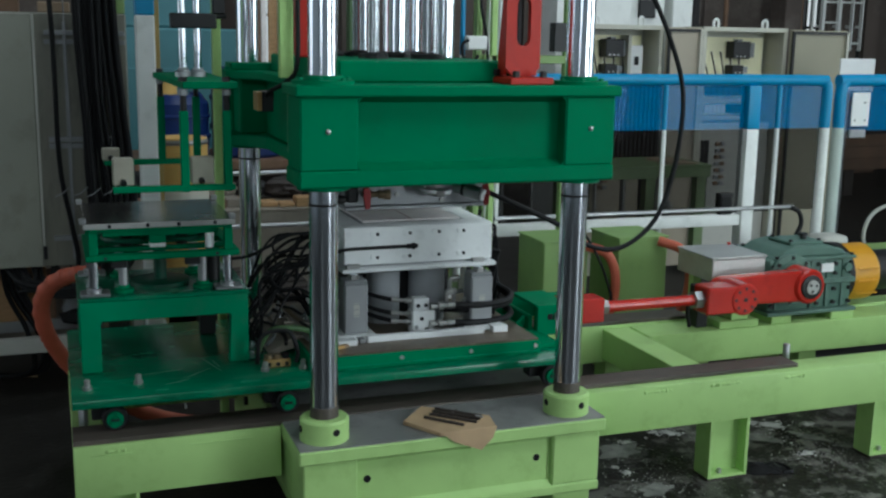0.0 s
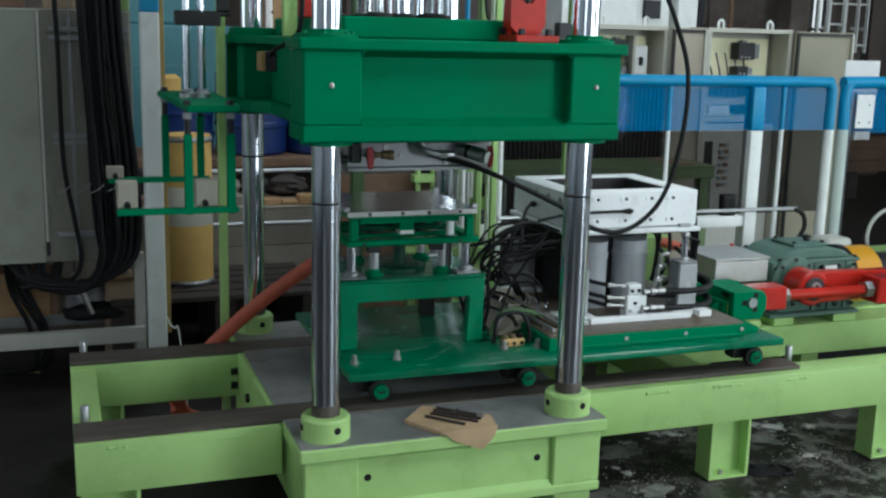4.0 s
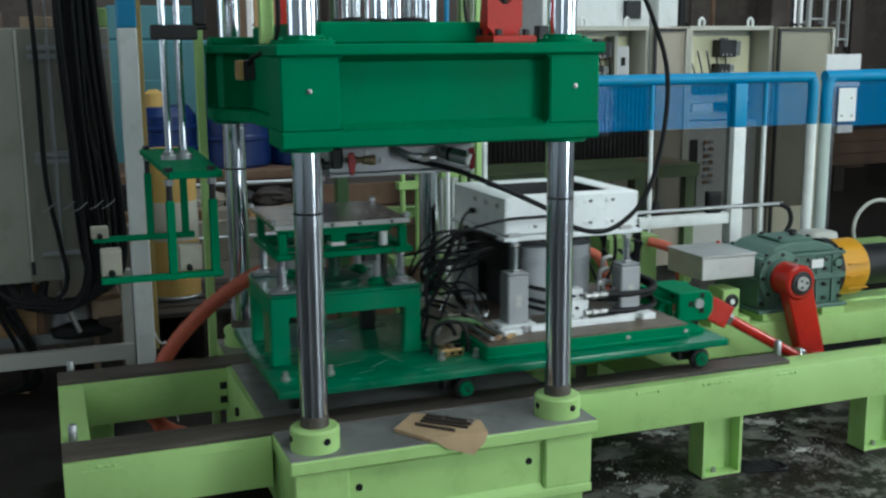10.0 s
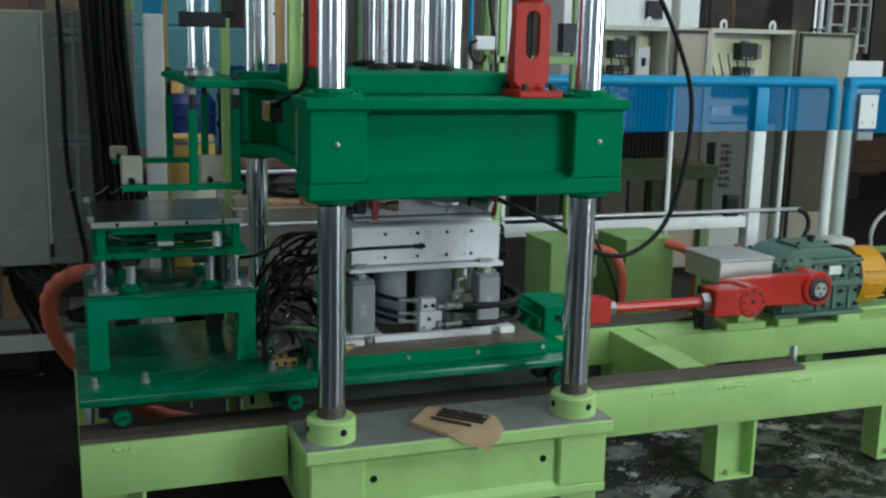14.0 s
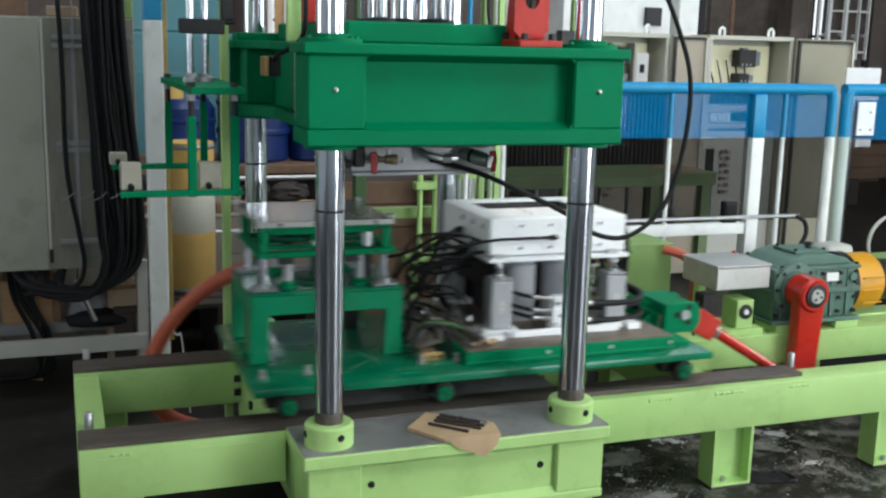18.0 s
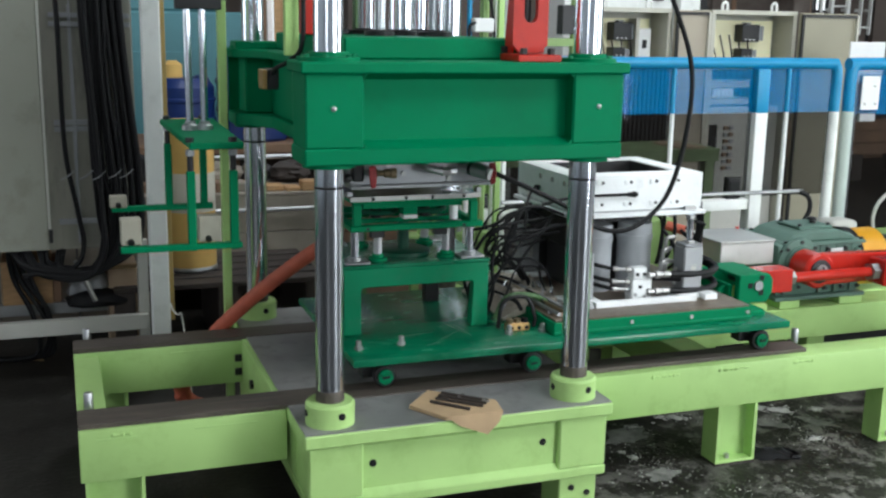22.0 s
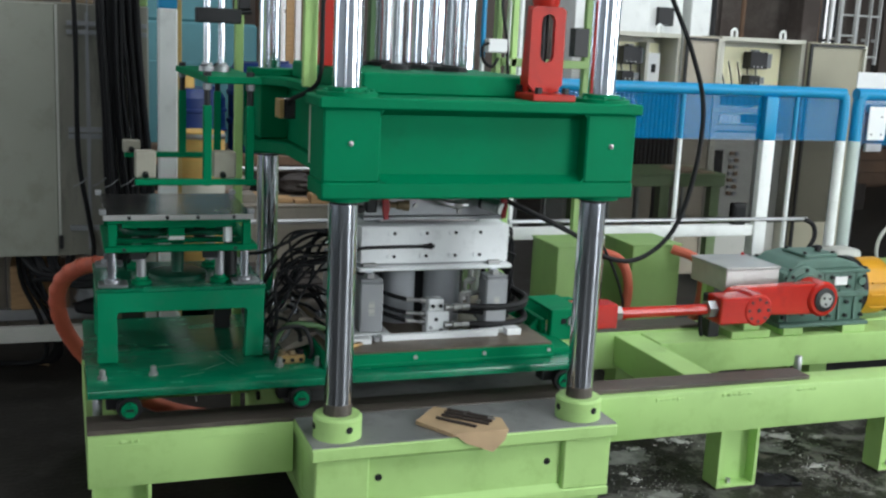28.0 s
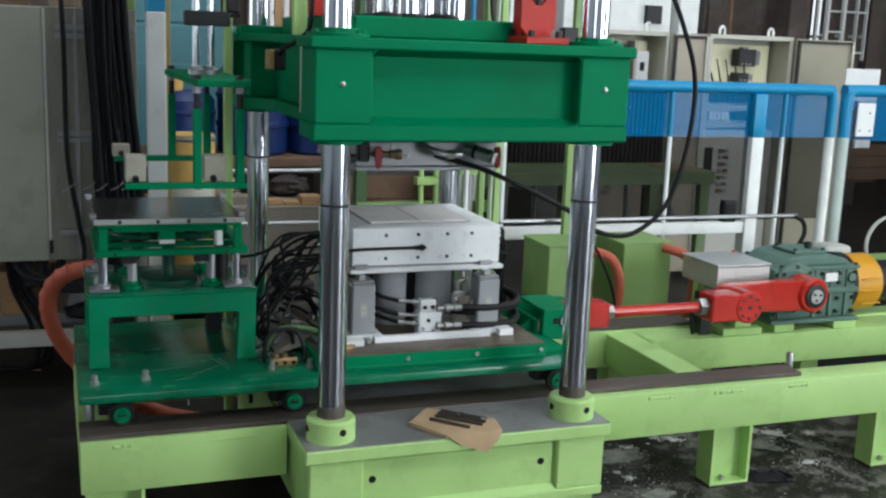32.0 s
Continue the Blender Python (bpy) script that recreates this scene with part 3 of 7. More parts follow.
    # end cross-beam and pit
    part("cross_beam", M(box, -0.753, -0.662, RY1, BY0, 0.26, 0.400, 0.003), LIME, bed)
    part("cross_beam", M(box, 1.53, 1.66, RY1, BY0, 0.26, 0.400, 0.003), LIME, bed)
    part("cross_beam", M(box, 3.2, 3.3, RY1, BY0, 0.26, 0.400, 0.003), LIME, bed)
    part("side_plate", M(box, XL - 0.016, XL, RY1 + 0.02, BY0, 0.20, 0.421, 0.002), LIME, bed)
    bolts(bed, [(XL - 0.016, 0.732, 0.317)], (-1, 0, 0), 0.019, 0.012, BLACK_METAL, "bolt")
    bolts(bed, [(-0.135, BY0, 0.346), (-0.135, BY0, 0.289)], (0, -1, 0), 0.019, 0.012, BLACK_METAL, "bolt", 4)
    part("centre_plate", M(box, XL + 0.003, XR, RY1 + 0.024, BY0 - 0.004, 0.412, BED - 0.008, 0.002), CENTRE, bed, "bare grey steel centre plate")
    # stops at the rail ends
    for x, y in ((-0.715, 0.40), (-0.70, BY1 + 0.05), (2.05, 0.37), (2.05, BY0 + 0.05)):
        part("stop_pin", M(lathe, (x, y, 0.40), (x, y, 0.5), [(0, 0.015), (0.055, 0.015), (0.060, 0.012)], 16), STEEL, bed)
    # collars
    for cx in (0, W):
        for cy in (0, D):
            c = part("column_collar", M(lathe, (cx, cy, BED), (cx, cy, 0.5), [(0, 0.078), (0.066, 0.078), (0.073, 0.072), (0.0731, 0.050)], 40), LIME, bed)
            for ang in (-175, -75, 15, 105):
                u = Vector((math.cos(radians(ang)), math.sin(radians(ang)), 0))
                p = Vector((cx, cy, BED + 0.040)) + u * 0.0765
                part("set_screw_hole", M(cyl, p, p + u * 0.003, 0.0115, 14), BLACK, c)
    for cx in (0, W):
        for cy in (0, D):
            col = thing("guide_column", "polished chrome press column in a light-green collar", "column", (cx, cy, BED), "columns of the press")
            part("shaft", M(cyl, (cx, cy, BED + 0.002), (cx, cy, 3.1), 0.0445, 48), CHROME, col)
            part("foot_band", M(lathe, (cx, cy, 0.5), (cx, cy, 0.55), [(0, 0.0452), (0.034, 0.0452), (0.036, 0.0446)], 48), RAIL, col, "dull dark steel band")
            part("scribed_ring", M(lathe, (cx, cy, 1.172), (cx, cy, 1.18), [(0, 0.0446), (0.001, 0.0452), (0.006, 0.0452), (0.007, 0.0446)], 48), BLACK_METAL, col)


machine_bed()


# ---- moving crosshead: its origin lies at the height of the face bolts ----
def crosshead():
    c = thing("press_crosshead", "glossy green welded press crosshead sliding on four chrome columns", "crosshead", (0, 0, 0))
    platen_parts(c, GREEN, -0.167, 0.135, 0.05, 0.034, rec=0.055, side=0.15)
    # rounded corners of the front recess
    for xc, sx in ((XL + 0.190, 1), (XR - 0.190, -1)):
        for zc, sz in ((-0.117, 1), (0.101, -1)):
            arc = [(xc + sx * 0.022 * (1 - math.sin(u)), zc + sz * 0.022 * (1 - math.cos(u))) for u in [math.pi / 2 * k / 7 for k in range(8)]]
            part("recess_corner", M(prism, [(xc, zc)] + arc, "y", -0.086, -0.034), GREEN, c)
    box_top = bmesh.new()
    box(box_top, 0.075, 0.70, 0.10, D - 0.10, 0.135, 0.202, 0.006)
    part("top_block", box_top, GREEN, c)
    part("rear_block", M(box, XL + 0.02, XR - 0.02, D - 0.09, D + 0.05, 0.135, 0.165, 0.004), GREEN, c)
    for cx in (0, W):
        for cy in (0, D):
            part("upper_bush", M(lathe, (cx, cy, 0.135), (cx, cy, 0.2), [(0, 0.094), (0.012, 0.094), (0.013, 0.062), (0.026, 0.060), (0.0262, 0.0447)], 40), GREEN, c)
            part("lower_bush", M(lathe, (cx, cy, -0.179), (cx, cy, -0.1), [(0, 0.0447), (0.0002, 0.08), (0.012, 0.08)], 40), GREEN, c)
            bolts(c, [(cx + 0.076 * math.cos(a), cy + 0.076 * math.sin(a), 0.147) for a in (-2.8, -1.9, -0.9, -0.2, 1.2)], (0, 0, 1), 0.008, 0.008, GREEN_WORN)
    for x in (-0.006, 0.853):
        b = part("face_bolt", M(lathe, (x, -0.088, 0), (x, -0.12, 0), [(0, 0.0075), (0.005, 0.0075), (0.006, 0.004), (0.009, 0.003)], 14), STEEL, c)
    # white heater plate and fittings on the underside
    part("insulating_plate", M(box, 0.155, 0.70, 0.37, 0.93, -0.215, -0.167, 0.003), GREY_PLASTIC, c, "grey insulating plate")
    part("upper_mould", M(box, 0.165, 0.69, 0.38, 0.92, -0.300, -0.215, 0.004), ALU_GREY, c, "dull aluminium upper mould half")
    part("mould_face", M(box, 0.165, 0.69, 0.365, 0.935, -0.312, -0.300, 0.002), ALU_GREY, c)
    for x, s in ((0.215, 1), (0.645, -1)):
        part("valve_handle", M(prism, [(x - 0.012, -0.222), (x + 0.010, -0.218), (x + 0.016, -0.250), (x + 0.012, -0.292), (x - 0.004, -0.296), (x - 0.010, -0.262)], "y", 0.270, 0.280, 0.003), VALVE_RED, c, "red ball-valve lever")
        part("valve_stem", M(cyl, (x, 0.282, -0.250), (x, 0.325, -0.250), 0.009, 12), STEEL, c)
    part("valve_body", M(lathe, (0.222, 0.305, -0.247), (0.32, 0.298, -0.250), [(0, 0.014), (0.018, 0.014), (0.020, 0.010), (0.040, 0.010), (0.042, 0.015), (0.062, 0.015), (0.064, 0.018), (0.082, 0.018), (0.084, 0.009)], 14), BRASS_DARK, c, "tarnished brass valve body")
    part("valve_elbow", M(box, 0.155, 0.195, 0.30, 0.34, -0.275, -0.205, 0.006), BLACK_METAL, c)
    part("valve_knob", M(lathe, (0.150, 0.31, -0.262), (0.10, 0.31, -0.266), [(0, 0.012), (0.012, 0.016), (0.026, 0.014), (0.030, 0.008)], 14), BLACK_METAL, c)
    part("air_silencer", M(lathe, (0.560, 0.365, -0.235), (0.632, 0.270, -0.258), [(0, 0.014), (0.012, 0.022), (0.055, 0.022), (0.058, 0.025), (0.105, 0.025), (0.118, 0.022)], 20), STEEL, c, "bright turned air silencer")
    part("silencer_mouth", M(cyl, (0.6325, 0.2695, -0.2582), (0.6355, 0.2655, -0.2592), 0.020, 18), LABEL_WHITE, c)
    part("silencer_band", M(cyl, (0.585, 0.332, -0.243), (0.592, 0.323, -0.245), 0.0245, 20), BLACK_METAL, c)
    part("air_pipe", M(tube, [(0.40, 0.37, -0.222), (0.43, 0.33, -0.240), (0.47, 0.32, -0.250), (0.53, 0.325, -0.252)], 0.012), STEEL, c)
    part("pipe_nut", M(cyl, (0.475, 0.321, -0.2505), (0.505, 0.322, -0.2515), 0.017, 6), SCREW, c)
    for k, (x, z) in enumerate(((0.30, -0.232), (0.355, -0.262), (0.52, -0.285), (0.60, -0.205))):
        part("mould_bolt", M(cyl, (x, 0.38, z), (x, 0.372, z), 0.009, 6), SCREW, c)
    part("side_hose", M(tube, [(0.165, 0.45, -0.26), (0.13, 0.42, -0.27), (0.12, 0.40, -0.31)], 0.008), BLACK, c)
    # red stand on top
    bm = bmesh.new()
    prism(bm, [(0.590, 0.135), (0.738, 0.135), (0.738, 0.157), (0.590, 0.157)], "y", -0.045, 0.12, 0.003)
    part("red_stand_foot", bm, RED, c, "red painted foot plate")
    bm = bmesh.new()
    # a plate with an oval slot, drawn as a ring of quads round the slot
    cx, n = 0.662, 32
    inner, outer = [], []
    for k in range(n):
        an = k * math.tau / n
        u, v = math.cos(an), math.sin(an)
        inner.append((cx + 0.024 * u, 0.33 + 0.050 * (1 if v >= 0 else -1) + 0.026 * v) if abs(v) > 1e-6 else (cx + 0.024 * u, 0.33))
        s = 1 / max(abs(u) / 0.060, abs(v) / (0.100 if v > 0 else 0.170))
        outer.append((cx + u * s, 0.33 + v * s))
    rings = [[bm.verts.new((x, y, z)) for x, z in pts] for y in (0.03, 0.05) for pts in (inner, outer)]
    for k in range(n):
        j = (k + 1) % n
        for p, q in ((0, 1), (2, 3), (0, 2), (1, 3)):
            bm.faces.new((rings[p][k], rings[p][j], rings[q][j], rings[q][k]))
    for x in (0.606, 0.712):
        prism(bm, [(0.05, 0.16), (0.11, 0.16), (0.07, 0.43), (0.05, 0.43)], "x", x, x + 0.008)
    part("red_stand", bm, RED, c, "red slotted upright bracket")
    part("stand_rod", M(cyl, (0.662, 0.075, 0.2), (0.662, 0.075, 0.9), 0.017, 16), BLACK_METAL, c)
    part("stand_head", M(lathe, (0.662, 0.06, 0.43), (0.662, 0.06, 0.5), [(0, 0.04), (0.02, 0.045), (0.05, 0.045), (0.07, 0.03)], 20), RED, c)
    bolts(c, [(x, -0.02, 0.157) for x in (0.618, 0.712)] + [(x, 0.09, 0.16) for x in (0.60, 0.72)], (0, 0, 1), 0.013, 0.02, BLACK_METAL)
    part("red_stand_rear", M(box, 0.056, 0.13, 0.58, 0.66, 0.202, 0.55, 0.004), RED, c, "red upright bracket")
    # hydraulic rams and guide rods
    for x, y, r in ((0.29, 0.46, 0.022), (0.425, 0.644, 0.043), (0.49, 0.46, 0.032), (0.56, 0.83, 0.030), (0.36, 0.86, 0.034), (0.24, 0.86, 0.026)):
        part("ram_rod", M(cyl, (x, y, 0.2), (x, y, 1.5), r, 32), CHROME if x > 0.55 or r > 0.04 else DULL_ROD, c, "chromed ram rod")
        part("rod_flange", M(lathe, (x, y, 0.202), (x, y, 0.23), [(0, r + 0.03), (0.016, r + 0.03), (0.018, r + 0.012), (0.022, r + 0.012)], 28), BLACK_METAL, c)
    # sensor post, its cable and the accumulators on top
    part("sensor_post", M(box, -0.043, 0.003, 0.42, 0.45, 0.135, 0.95, 0.003), LIME, c, "light-green sensor upright")
    part("sensor_strip", M(box, -0.018, -0.010, 0.40, 0.43, -0.12, 0.10, 0.001), CABINET, c)
    part("sensor_cable", M(tube, [(0.012, 0.39, 0.9), (0.012, 0.39, 0.4), (0.008, 0.39, 0.18), (-0.02, 0.45, 0.12), (-0.05, 0.56, 0.085), (-0.05, 0.62, 0.06)], 0.008), BLACK, c)
    # switch box on the end, with its lead
    part("switch_box", M(box, XL + 0.035, XL + 0.075, 0.60, 0.69, 0.012, 0.082, 0.004), BLACK_METAL, c)
    part("switch_label", M(box, XL + 0.018, XL + 0.034, 0.602, 0.688, 0.014, 0.080, 0.002), BRASS, c, "brown switch cover")
    return c


XHEAD = crosshead()


# ---- sliding cart: drawn where it stands at the end of its way to the left ----
WHEEL_R = 0.040
CART_WHEELS = (-0.621, -0.065, 0.915)


def cart():
    c = thing("mould_cart", "green shuttle cart with mould stand and aluminium mould box on rails", "cart", (0, YM, BED))
    dk = 0.556
    part("deck", M(box, -0.750, 1.0, 0.185, 1.05, 0.529, dk, 0.004, 2), DECK, c, "scuffed glossy green deck plate")
    part("deck_rib", M(box, -0.70, 0.95, 0.36, 0.40, 0.485, 0.529), GREEN, c)
    part("deck_rib", M(box, -0.70, 0.95, 0.88, 0.92, 0.485, 0.529), GREEN, c)
    # pale scuffs where the mould has been dragged over the deck
    rnd = random.Random(8)
    for x, y, a, s in ((-0.285, 0.45, -75, 0.20), (-0.270, 0.46, -78, 0.12), (-0.34, 0.38, 40, 0.14), (-0.46, 0.42, 12, 0.16), (-0.42, 0.30, 22, 0.10)):
        u = Vector((math.cos(radians(a)), math.sin(radians(a)), 0))
        v = Vector((-u.y, u.x, 0))
        out = [(x + u.x * k * s / 2 + v.x * w, y + u.y * k * s / 2 + v.y * w) for k, w in ((-1, 0), (-0.3, -0.0016), (0.4, -0.0012), (1, 0), (0.3, 0.0014), (-0.5, 0.001))]
        part("scuff", M(prism, out, "z", dk - 0.0005, dk + 0.0004), SCUFF, c, "pale scuff mark")
    wheels = []
    for x in CART_WHEELS:
        for y, s in ((0.245, -1), (1.045, 1)):
            w = part("wheel", M(lathe, (x, y + 0.03 * -s, BED + 0.004 + WHEEL_R), (x, y + 0.2 * s, BED + 0.004 + WHEEL_R), [(0, WHEEL_R - 0.004), (0.004, WHEEL_R), (0.026, WHEEL_R), (0.03, WHEEL_R - 0.004)], 28), BLACK_METAL, c, at=(x, y, BED + 0.004 + WHEEL_R))
            part("hub", M(lathe, (x, y, BED + 0.004 + WHEEL_R), (x, y + s, BED + 0.004 + WHEEL_R), [(0, 0.026), (0.010, 0.026), (0.011, 0.013), (0.014, 0.012)], 20), GREEN, w)
            part("hub_slot", M(box, x - 0.013, x + 0.013, y + s * 0.011 - 0.004, y + s * 0.011 + 0.004, BED + WHEEL_R, BED + WHEEL_R + 0.008), BLACK, w)
            for k in range(3):
                an = radians(90 + 120 * k)
                part("hub_hole", M(cyl, (x + 0.017 * math.cos(an), y + s * 0.0095, BED + 0.004 + WHEEL_R + 0.017 * math.sin(an)), (x + 0.017 * math.cos(an), y + s * 0.0106, BED + 0.004 + WHEEL_R + 0.017 * math.sin(an)), 0.0045, 10), BLACK, w)
            part("axle_block", M(box, x - 0.07, x + 0.02, y - s * 0.075 - 0.03, y - s * 0.075 + 0.03, 0.455, 0.529, 0.003), BLACK_METAL, c)
            wheels.append(w)
    # mould stand: front and rear frames of flat plate under a thin top
    fo = [(-0.710, dk), (-0.645, dk), (-0.645, 0.724), (-0.639, 0.730), (-0.220, 0.730), (-0.214, 0.724), (-0.221, dk), (-0.156, dk), (-0.153, 0.800), (-0.710, 0.800)]
    part("stand_frame", M(prism, fo, "y", 0.470, 0.510, 0.003), GREEN_WORN, c)
    part("stand_side", M(box, -0.709, -0.690, 0.510, 0.885, 0.735, 0.800, 0.002), GREEN_WORN, c)
    part("rear_leg", M(box, -0.709, -0.660, 0.835, 0.885, dk, 0.735, 0.002), GREEN_WORN, c)
    part("side_cylinder", M(cyl, (-0.67, 0.68, dk), (-0.67, 0.68, 0.735), 0.026, 18), DARK_GREEN, c)
    part("rear_support", M(box, -0.275, -0.215, 0.845, 0.885, dk, 0.800, 0.003), BLACK_METAL, c, "dark rear support")
    part("stand_top", M(box, -0.713, -0.150, 0.466, 0.890, 0.800, 0.813, 0.003), DECK, c, "scuffed glossy green stand top")
    for x, y, outer in ((-0.658, 0.515, True), (-0.561, 0.55, False), (-0.297, 0.55, False), (-0.217, 0.515, True), (-0.658, 0.84, True), (-0.561, 0.80, False), (-0.297, 0.80, False), (-0.217, 0.84, True)):
        p = part("guide_post", M(cyl, (x, y, 0.813), (x, y, 0.935), 0.016, 20), CHROME if outer else STEEL, c)
        if outer:
            part("post_base", M(box, x - 0.045, x + 0.05, y - 0.035, y + 0.04, 0.813, 0.824, 0.003), STEEL, p, "dull steel base plate")
            part("post_collar", M(lathe, (x, y, 0.824), (x, y, 0.9), [(0, 0.026), (0.012, 0.026), (0.014, 0.018)], 20), STEEL, p)
        else:
            part("post_flange", M(lathe, (x, y, 0.813), (x, y, 0.95), [(0, 0.034), (0.010, 0.034), (0.012, 0.022), (0.024, 0.020)], 20), GREEN, p)
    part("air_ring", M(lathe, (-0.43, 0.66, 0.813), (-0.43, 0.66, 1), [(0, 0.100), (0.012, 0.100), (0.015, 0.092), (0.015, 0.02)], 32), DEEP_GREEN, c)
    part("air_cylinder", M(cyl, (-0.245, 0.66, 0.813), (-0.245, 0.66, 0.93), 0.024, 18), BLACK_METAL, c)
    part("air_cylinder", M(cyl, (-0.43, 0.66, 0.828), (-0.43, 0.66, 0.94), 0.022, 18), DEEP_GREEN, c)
    # open lift frame on the posts
    part("lift_frame", M(ring, -0.683, -0.179, 0.475, 0.90, 0.034, 0.933, 0.955), GREEN, c)
    for y in (0.62, 0.75):
        part("lift_cross_bar", M(box, -0.649, -0.213, y, y + 0.028, 0.935, 0.952, 0.002), GREEN, c)
    for x in (-0.671, -0.230):
        for y in (0.477, 0.868):
            part("lift_post", M(box, x, x + 0.029, y, y + 0.029, 0.955, 1.030, 0.002), GREEN, c)
    part("carrier_plate", M(box, -0.671, -0.201, 0.487, 0.90, 1.030, 1.046, 0.002), GREEN, c)
    part("ejector_bar", M(box, -0.625, -0.245, 0.520, 0.545, 1.008, 1.030, 0.002), GREEN, c)
    part("ejector_block", M(box, -0.474, -0.420, 0.52, 0.57, 0.980, 1.008, 0.002), GREEN, c)
    part("ejector_pad", M(box, -0.473, -0.421, 0.517, 0.57, 0.967, 0.980, 0.001), LABEL_WHITE, c, "white pad under the ejector")
    for x in (-0.545, -0.355):
        hoop = [(x + 0.075 * math.cos(k * math.tau / 12), 0.64 + 0.085 * math.sin(k * math.tau / 12), 0.985) for k in range(13)]
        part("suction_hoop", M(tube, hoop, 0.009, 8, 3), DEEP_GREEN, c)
        part("hoop_hub", M(cyl, (x, 0.64, 0.955), (x, 0.64, 0.992), 0.022, 16), BLACK_METAL, c)
    part("ejector_spring", M(cyl, (-0.272, 0.54, 0.955), (-0.272, 0.54, 1.03), 0.015, 14), ALU, c)
    part("ejector_spring", M(cyl, (-0.60, 0.70, 0.955), (-0.60, 0.70, 1.03), 0.012, 14), BLACK_METAL, c)
    part("mould_plate", M(box, -0.681, -0.198, 0.470, 0.940, 1.046, 1.062, 0.002), MIRROR, c, "ground steel mould plate")
    part("plate_edge", M(box, -0.686, -0.194, 0.4645, 0.4695, 1.044, 1.0615, 0.001), GALV, c, "grey metal edge strip")
    for x in (-0.60, -0.36):
        part("switch", M(box, x, x + 0.05, 0.50, 0.53, 0.905, 0.933, 0.002), BLACK_METAL, c)
    bolts(c, [(x, 0.4645, 1.053) for x in (-0.604, -0.482, -0.382, -0.262)], (0, -1, 0), 0.007, 0.004, BLACK_METAL)
    bolts(c, [(x, 0.475, 0.944) for x in (-0.62, -0.255)], (0, -1, 0), 0.006, 0.004, BLACK_METAL)
    for x, y in ((-0.690, 0.468), (-0.205, 0.468), (-0.690, 0.90), (-0.205, 0.90)):
        part("corner_clip", M(box, x - 0.008, x + 0.014, y, y + 0.025, 1.062, 1.080, 0.003), STEEL, c)
    for x, y in ((-0.700, 0.305), (-0.541, 0.32), (-0.123, 0.335), (0.006, 0.325)):
        part("deck_stud", M(lathe, (x, y, dk), (x, y, 1), [(0, 0.015), (0.010, 0.015), (0.011, 0.010), (0.030, 0.010), (0.033, 0.007)], 10), SCREW, c)
    # slab under the mould box
    part("slab", M(box, 0.02, 0.868, 0.255, 1.04, dk, 0.605, 0.003), GREEN, c)
    part("slab_lip", M(box, 0.02, 0.868, 0.2515, 0.2555, 0.566, 0.571, 0.001), GREEN_WORN, c)
    part("slab_top", M(box, 0.03, 0.862, 0.262, 1.035, 0.605, 0.612, 0.001), OILY, c, "oil-stained brown plate")
    bolts(c, [(x, 0.255, 0.587) for x in (0.338, 0.596, 0.848)], (0, -1, 0), 0.008, 0.005, SCREW)
    part("end_foot", M(box, 0.868, 0.965, 0.30, 0.90, dk, 0.575, 0.003), GREEN, c)
    part("guide_bar", M(box, 0.250, 0.695, 0.373, 0.398, 0.612, 0.635, 0.002), ALU, c, "white-painted aluminium bar")
    part("guide_bar", M(box, 0.731, 0.788, 0.373, 0.43, 0.612, 0.636, 0.002), ALU, c)
    part("bar_stop", M(box, 0.127, 0.206, 0.350, 0.40, 0.612, 0.632, 0.002), ALU, c)
    part("bar_shim", M(box, 0.222, 0.242, 0.372, 0.41, 0.612, 0.628, 0.002), STEEL, c)
    for x in (0.179, 0.661):
        for y in (0.430, 0.930):
            q = part("lift_cylinder", M(box, x, x + 0.088, y, y + 0.08, 0.632, 0.815, 0.006), ALU_GREY, c, "grey square air cylinder")
            part("cylinder_cap", M(box, x + 0.002, x + 0.086, y + 0.002, y + 0.078, 0.815, 0.827, 0.004), GREY_PLASTIC, q)
            part("cylinder_base", M(box, x - 0.03, x + 0.115, y - 0.02, y + 0.1, 0.612, 0.632, 0.003), ALU, q)
            part("maker_plate", M(box, x + 0.034, x + 0.056, y - 0.001, y, 0.695, 0.745), CABINET_GREY, q)
            for k in range(3):
                part("plate_line", M(box, x + 0.032, x + 0.056 - 0.004 * (k % 2), y - 0.0018, y - 0.001, 0.700 + 0.020 * k, 0.7025 + 0.020 * k), GREY_PLASTIC, q)
            part("gland_nut", M(cyl, (x + 0.044, y + 0.04, 0.827), (x + 0.044, y + 0.04, 0.834), 0.024, 6), SCREW, q)
    for x, r in ((0.392, 0.064), (0.568, 0.070)):
        part("core_cylinder", M(lathe, (x, 0.665, 0.612), (x, 0.665, 1), [(0, r), (0.20, r), (0.202, r + 0.004), (0.222, r + 0.004), (0.224, r), (0.27, r)], 36), CORE_STEEL, c, "grey round hydraulic cylinder")
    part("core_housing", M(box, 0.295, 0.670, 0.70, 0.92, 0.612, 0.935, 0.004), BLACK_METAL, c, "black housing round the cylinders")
    part("core", M(box, 0.290, 0.675, 0.594, 0.926, 0.936, 1.004, 0.004), ALU_GREY, c, "grey core block")
    part("formed_sheet", M(box, 0.292, 0.673, 0.596, 0.924, 1.0042, 1.012, 0.003), CORE, c, "pale pulp sheet formed on the core")
    part("sheet_seam", M(box, 0.480, 0.486, 0.60, 0.92, 1.012, 1.0128), PINK, c, "faint reddish seam")
    mb = part("mould_box", M(ring, 0.196, 0.769, 0.50, 1.02, 0.085, 0.866, 1.006), ALU, c, "white aluminium mould ring riding up and down")
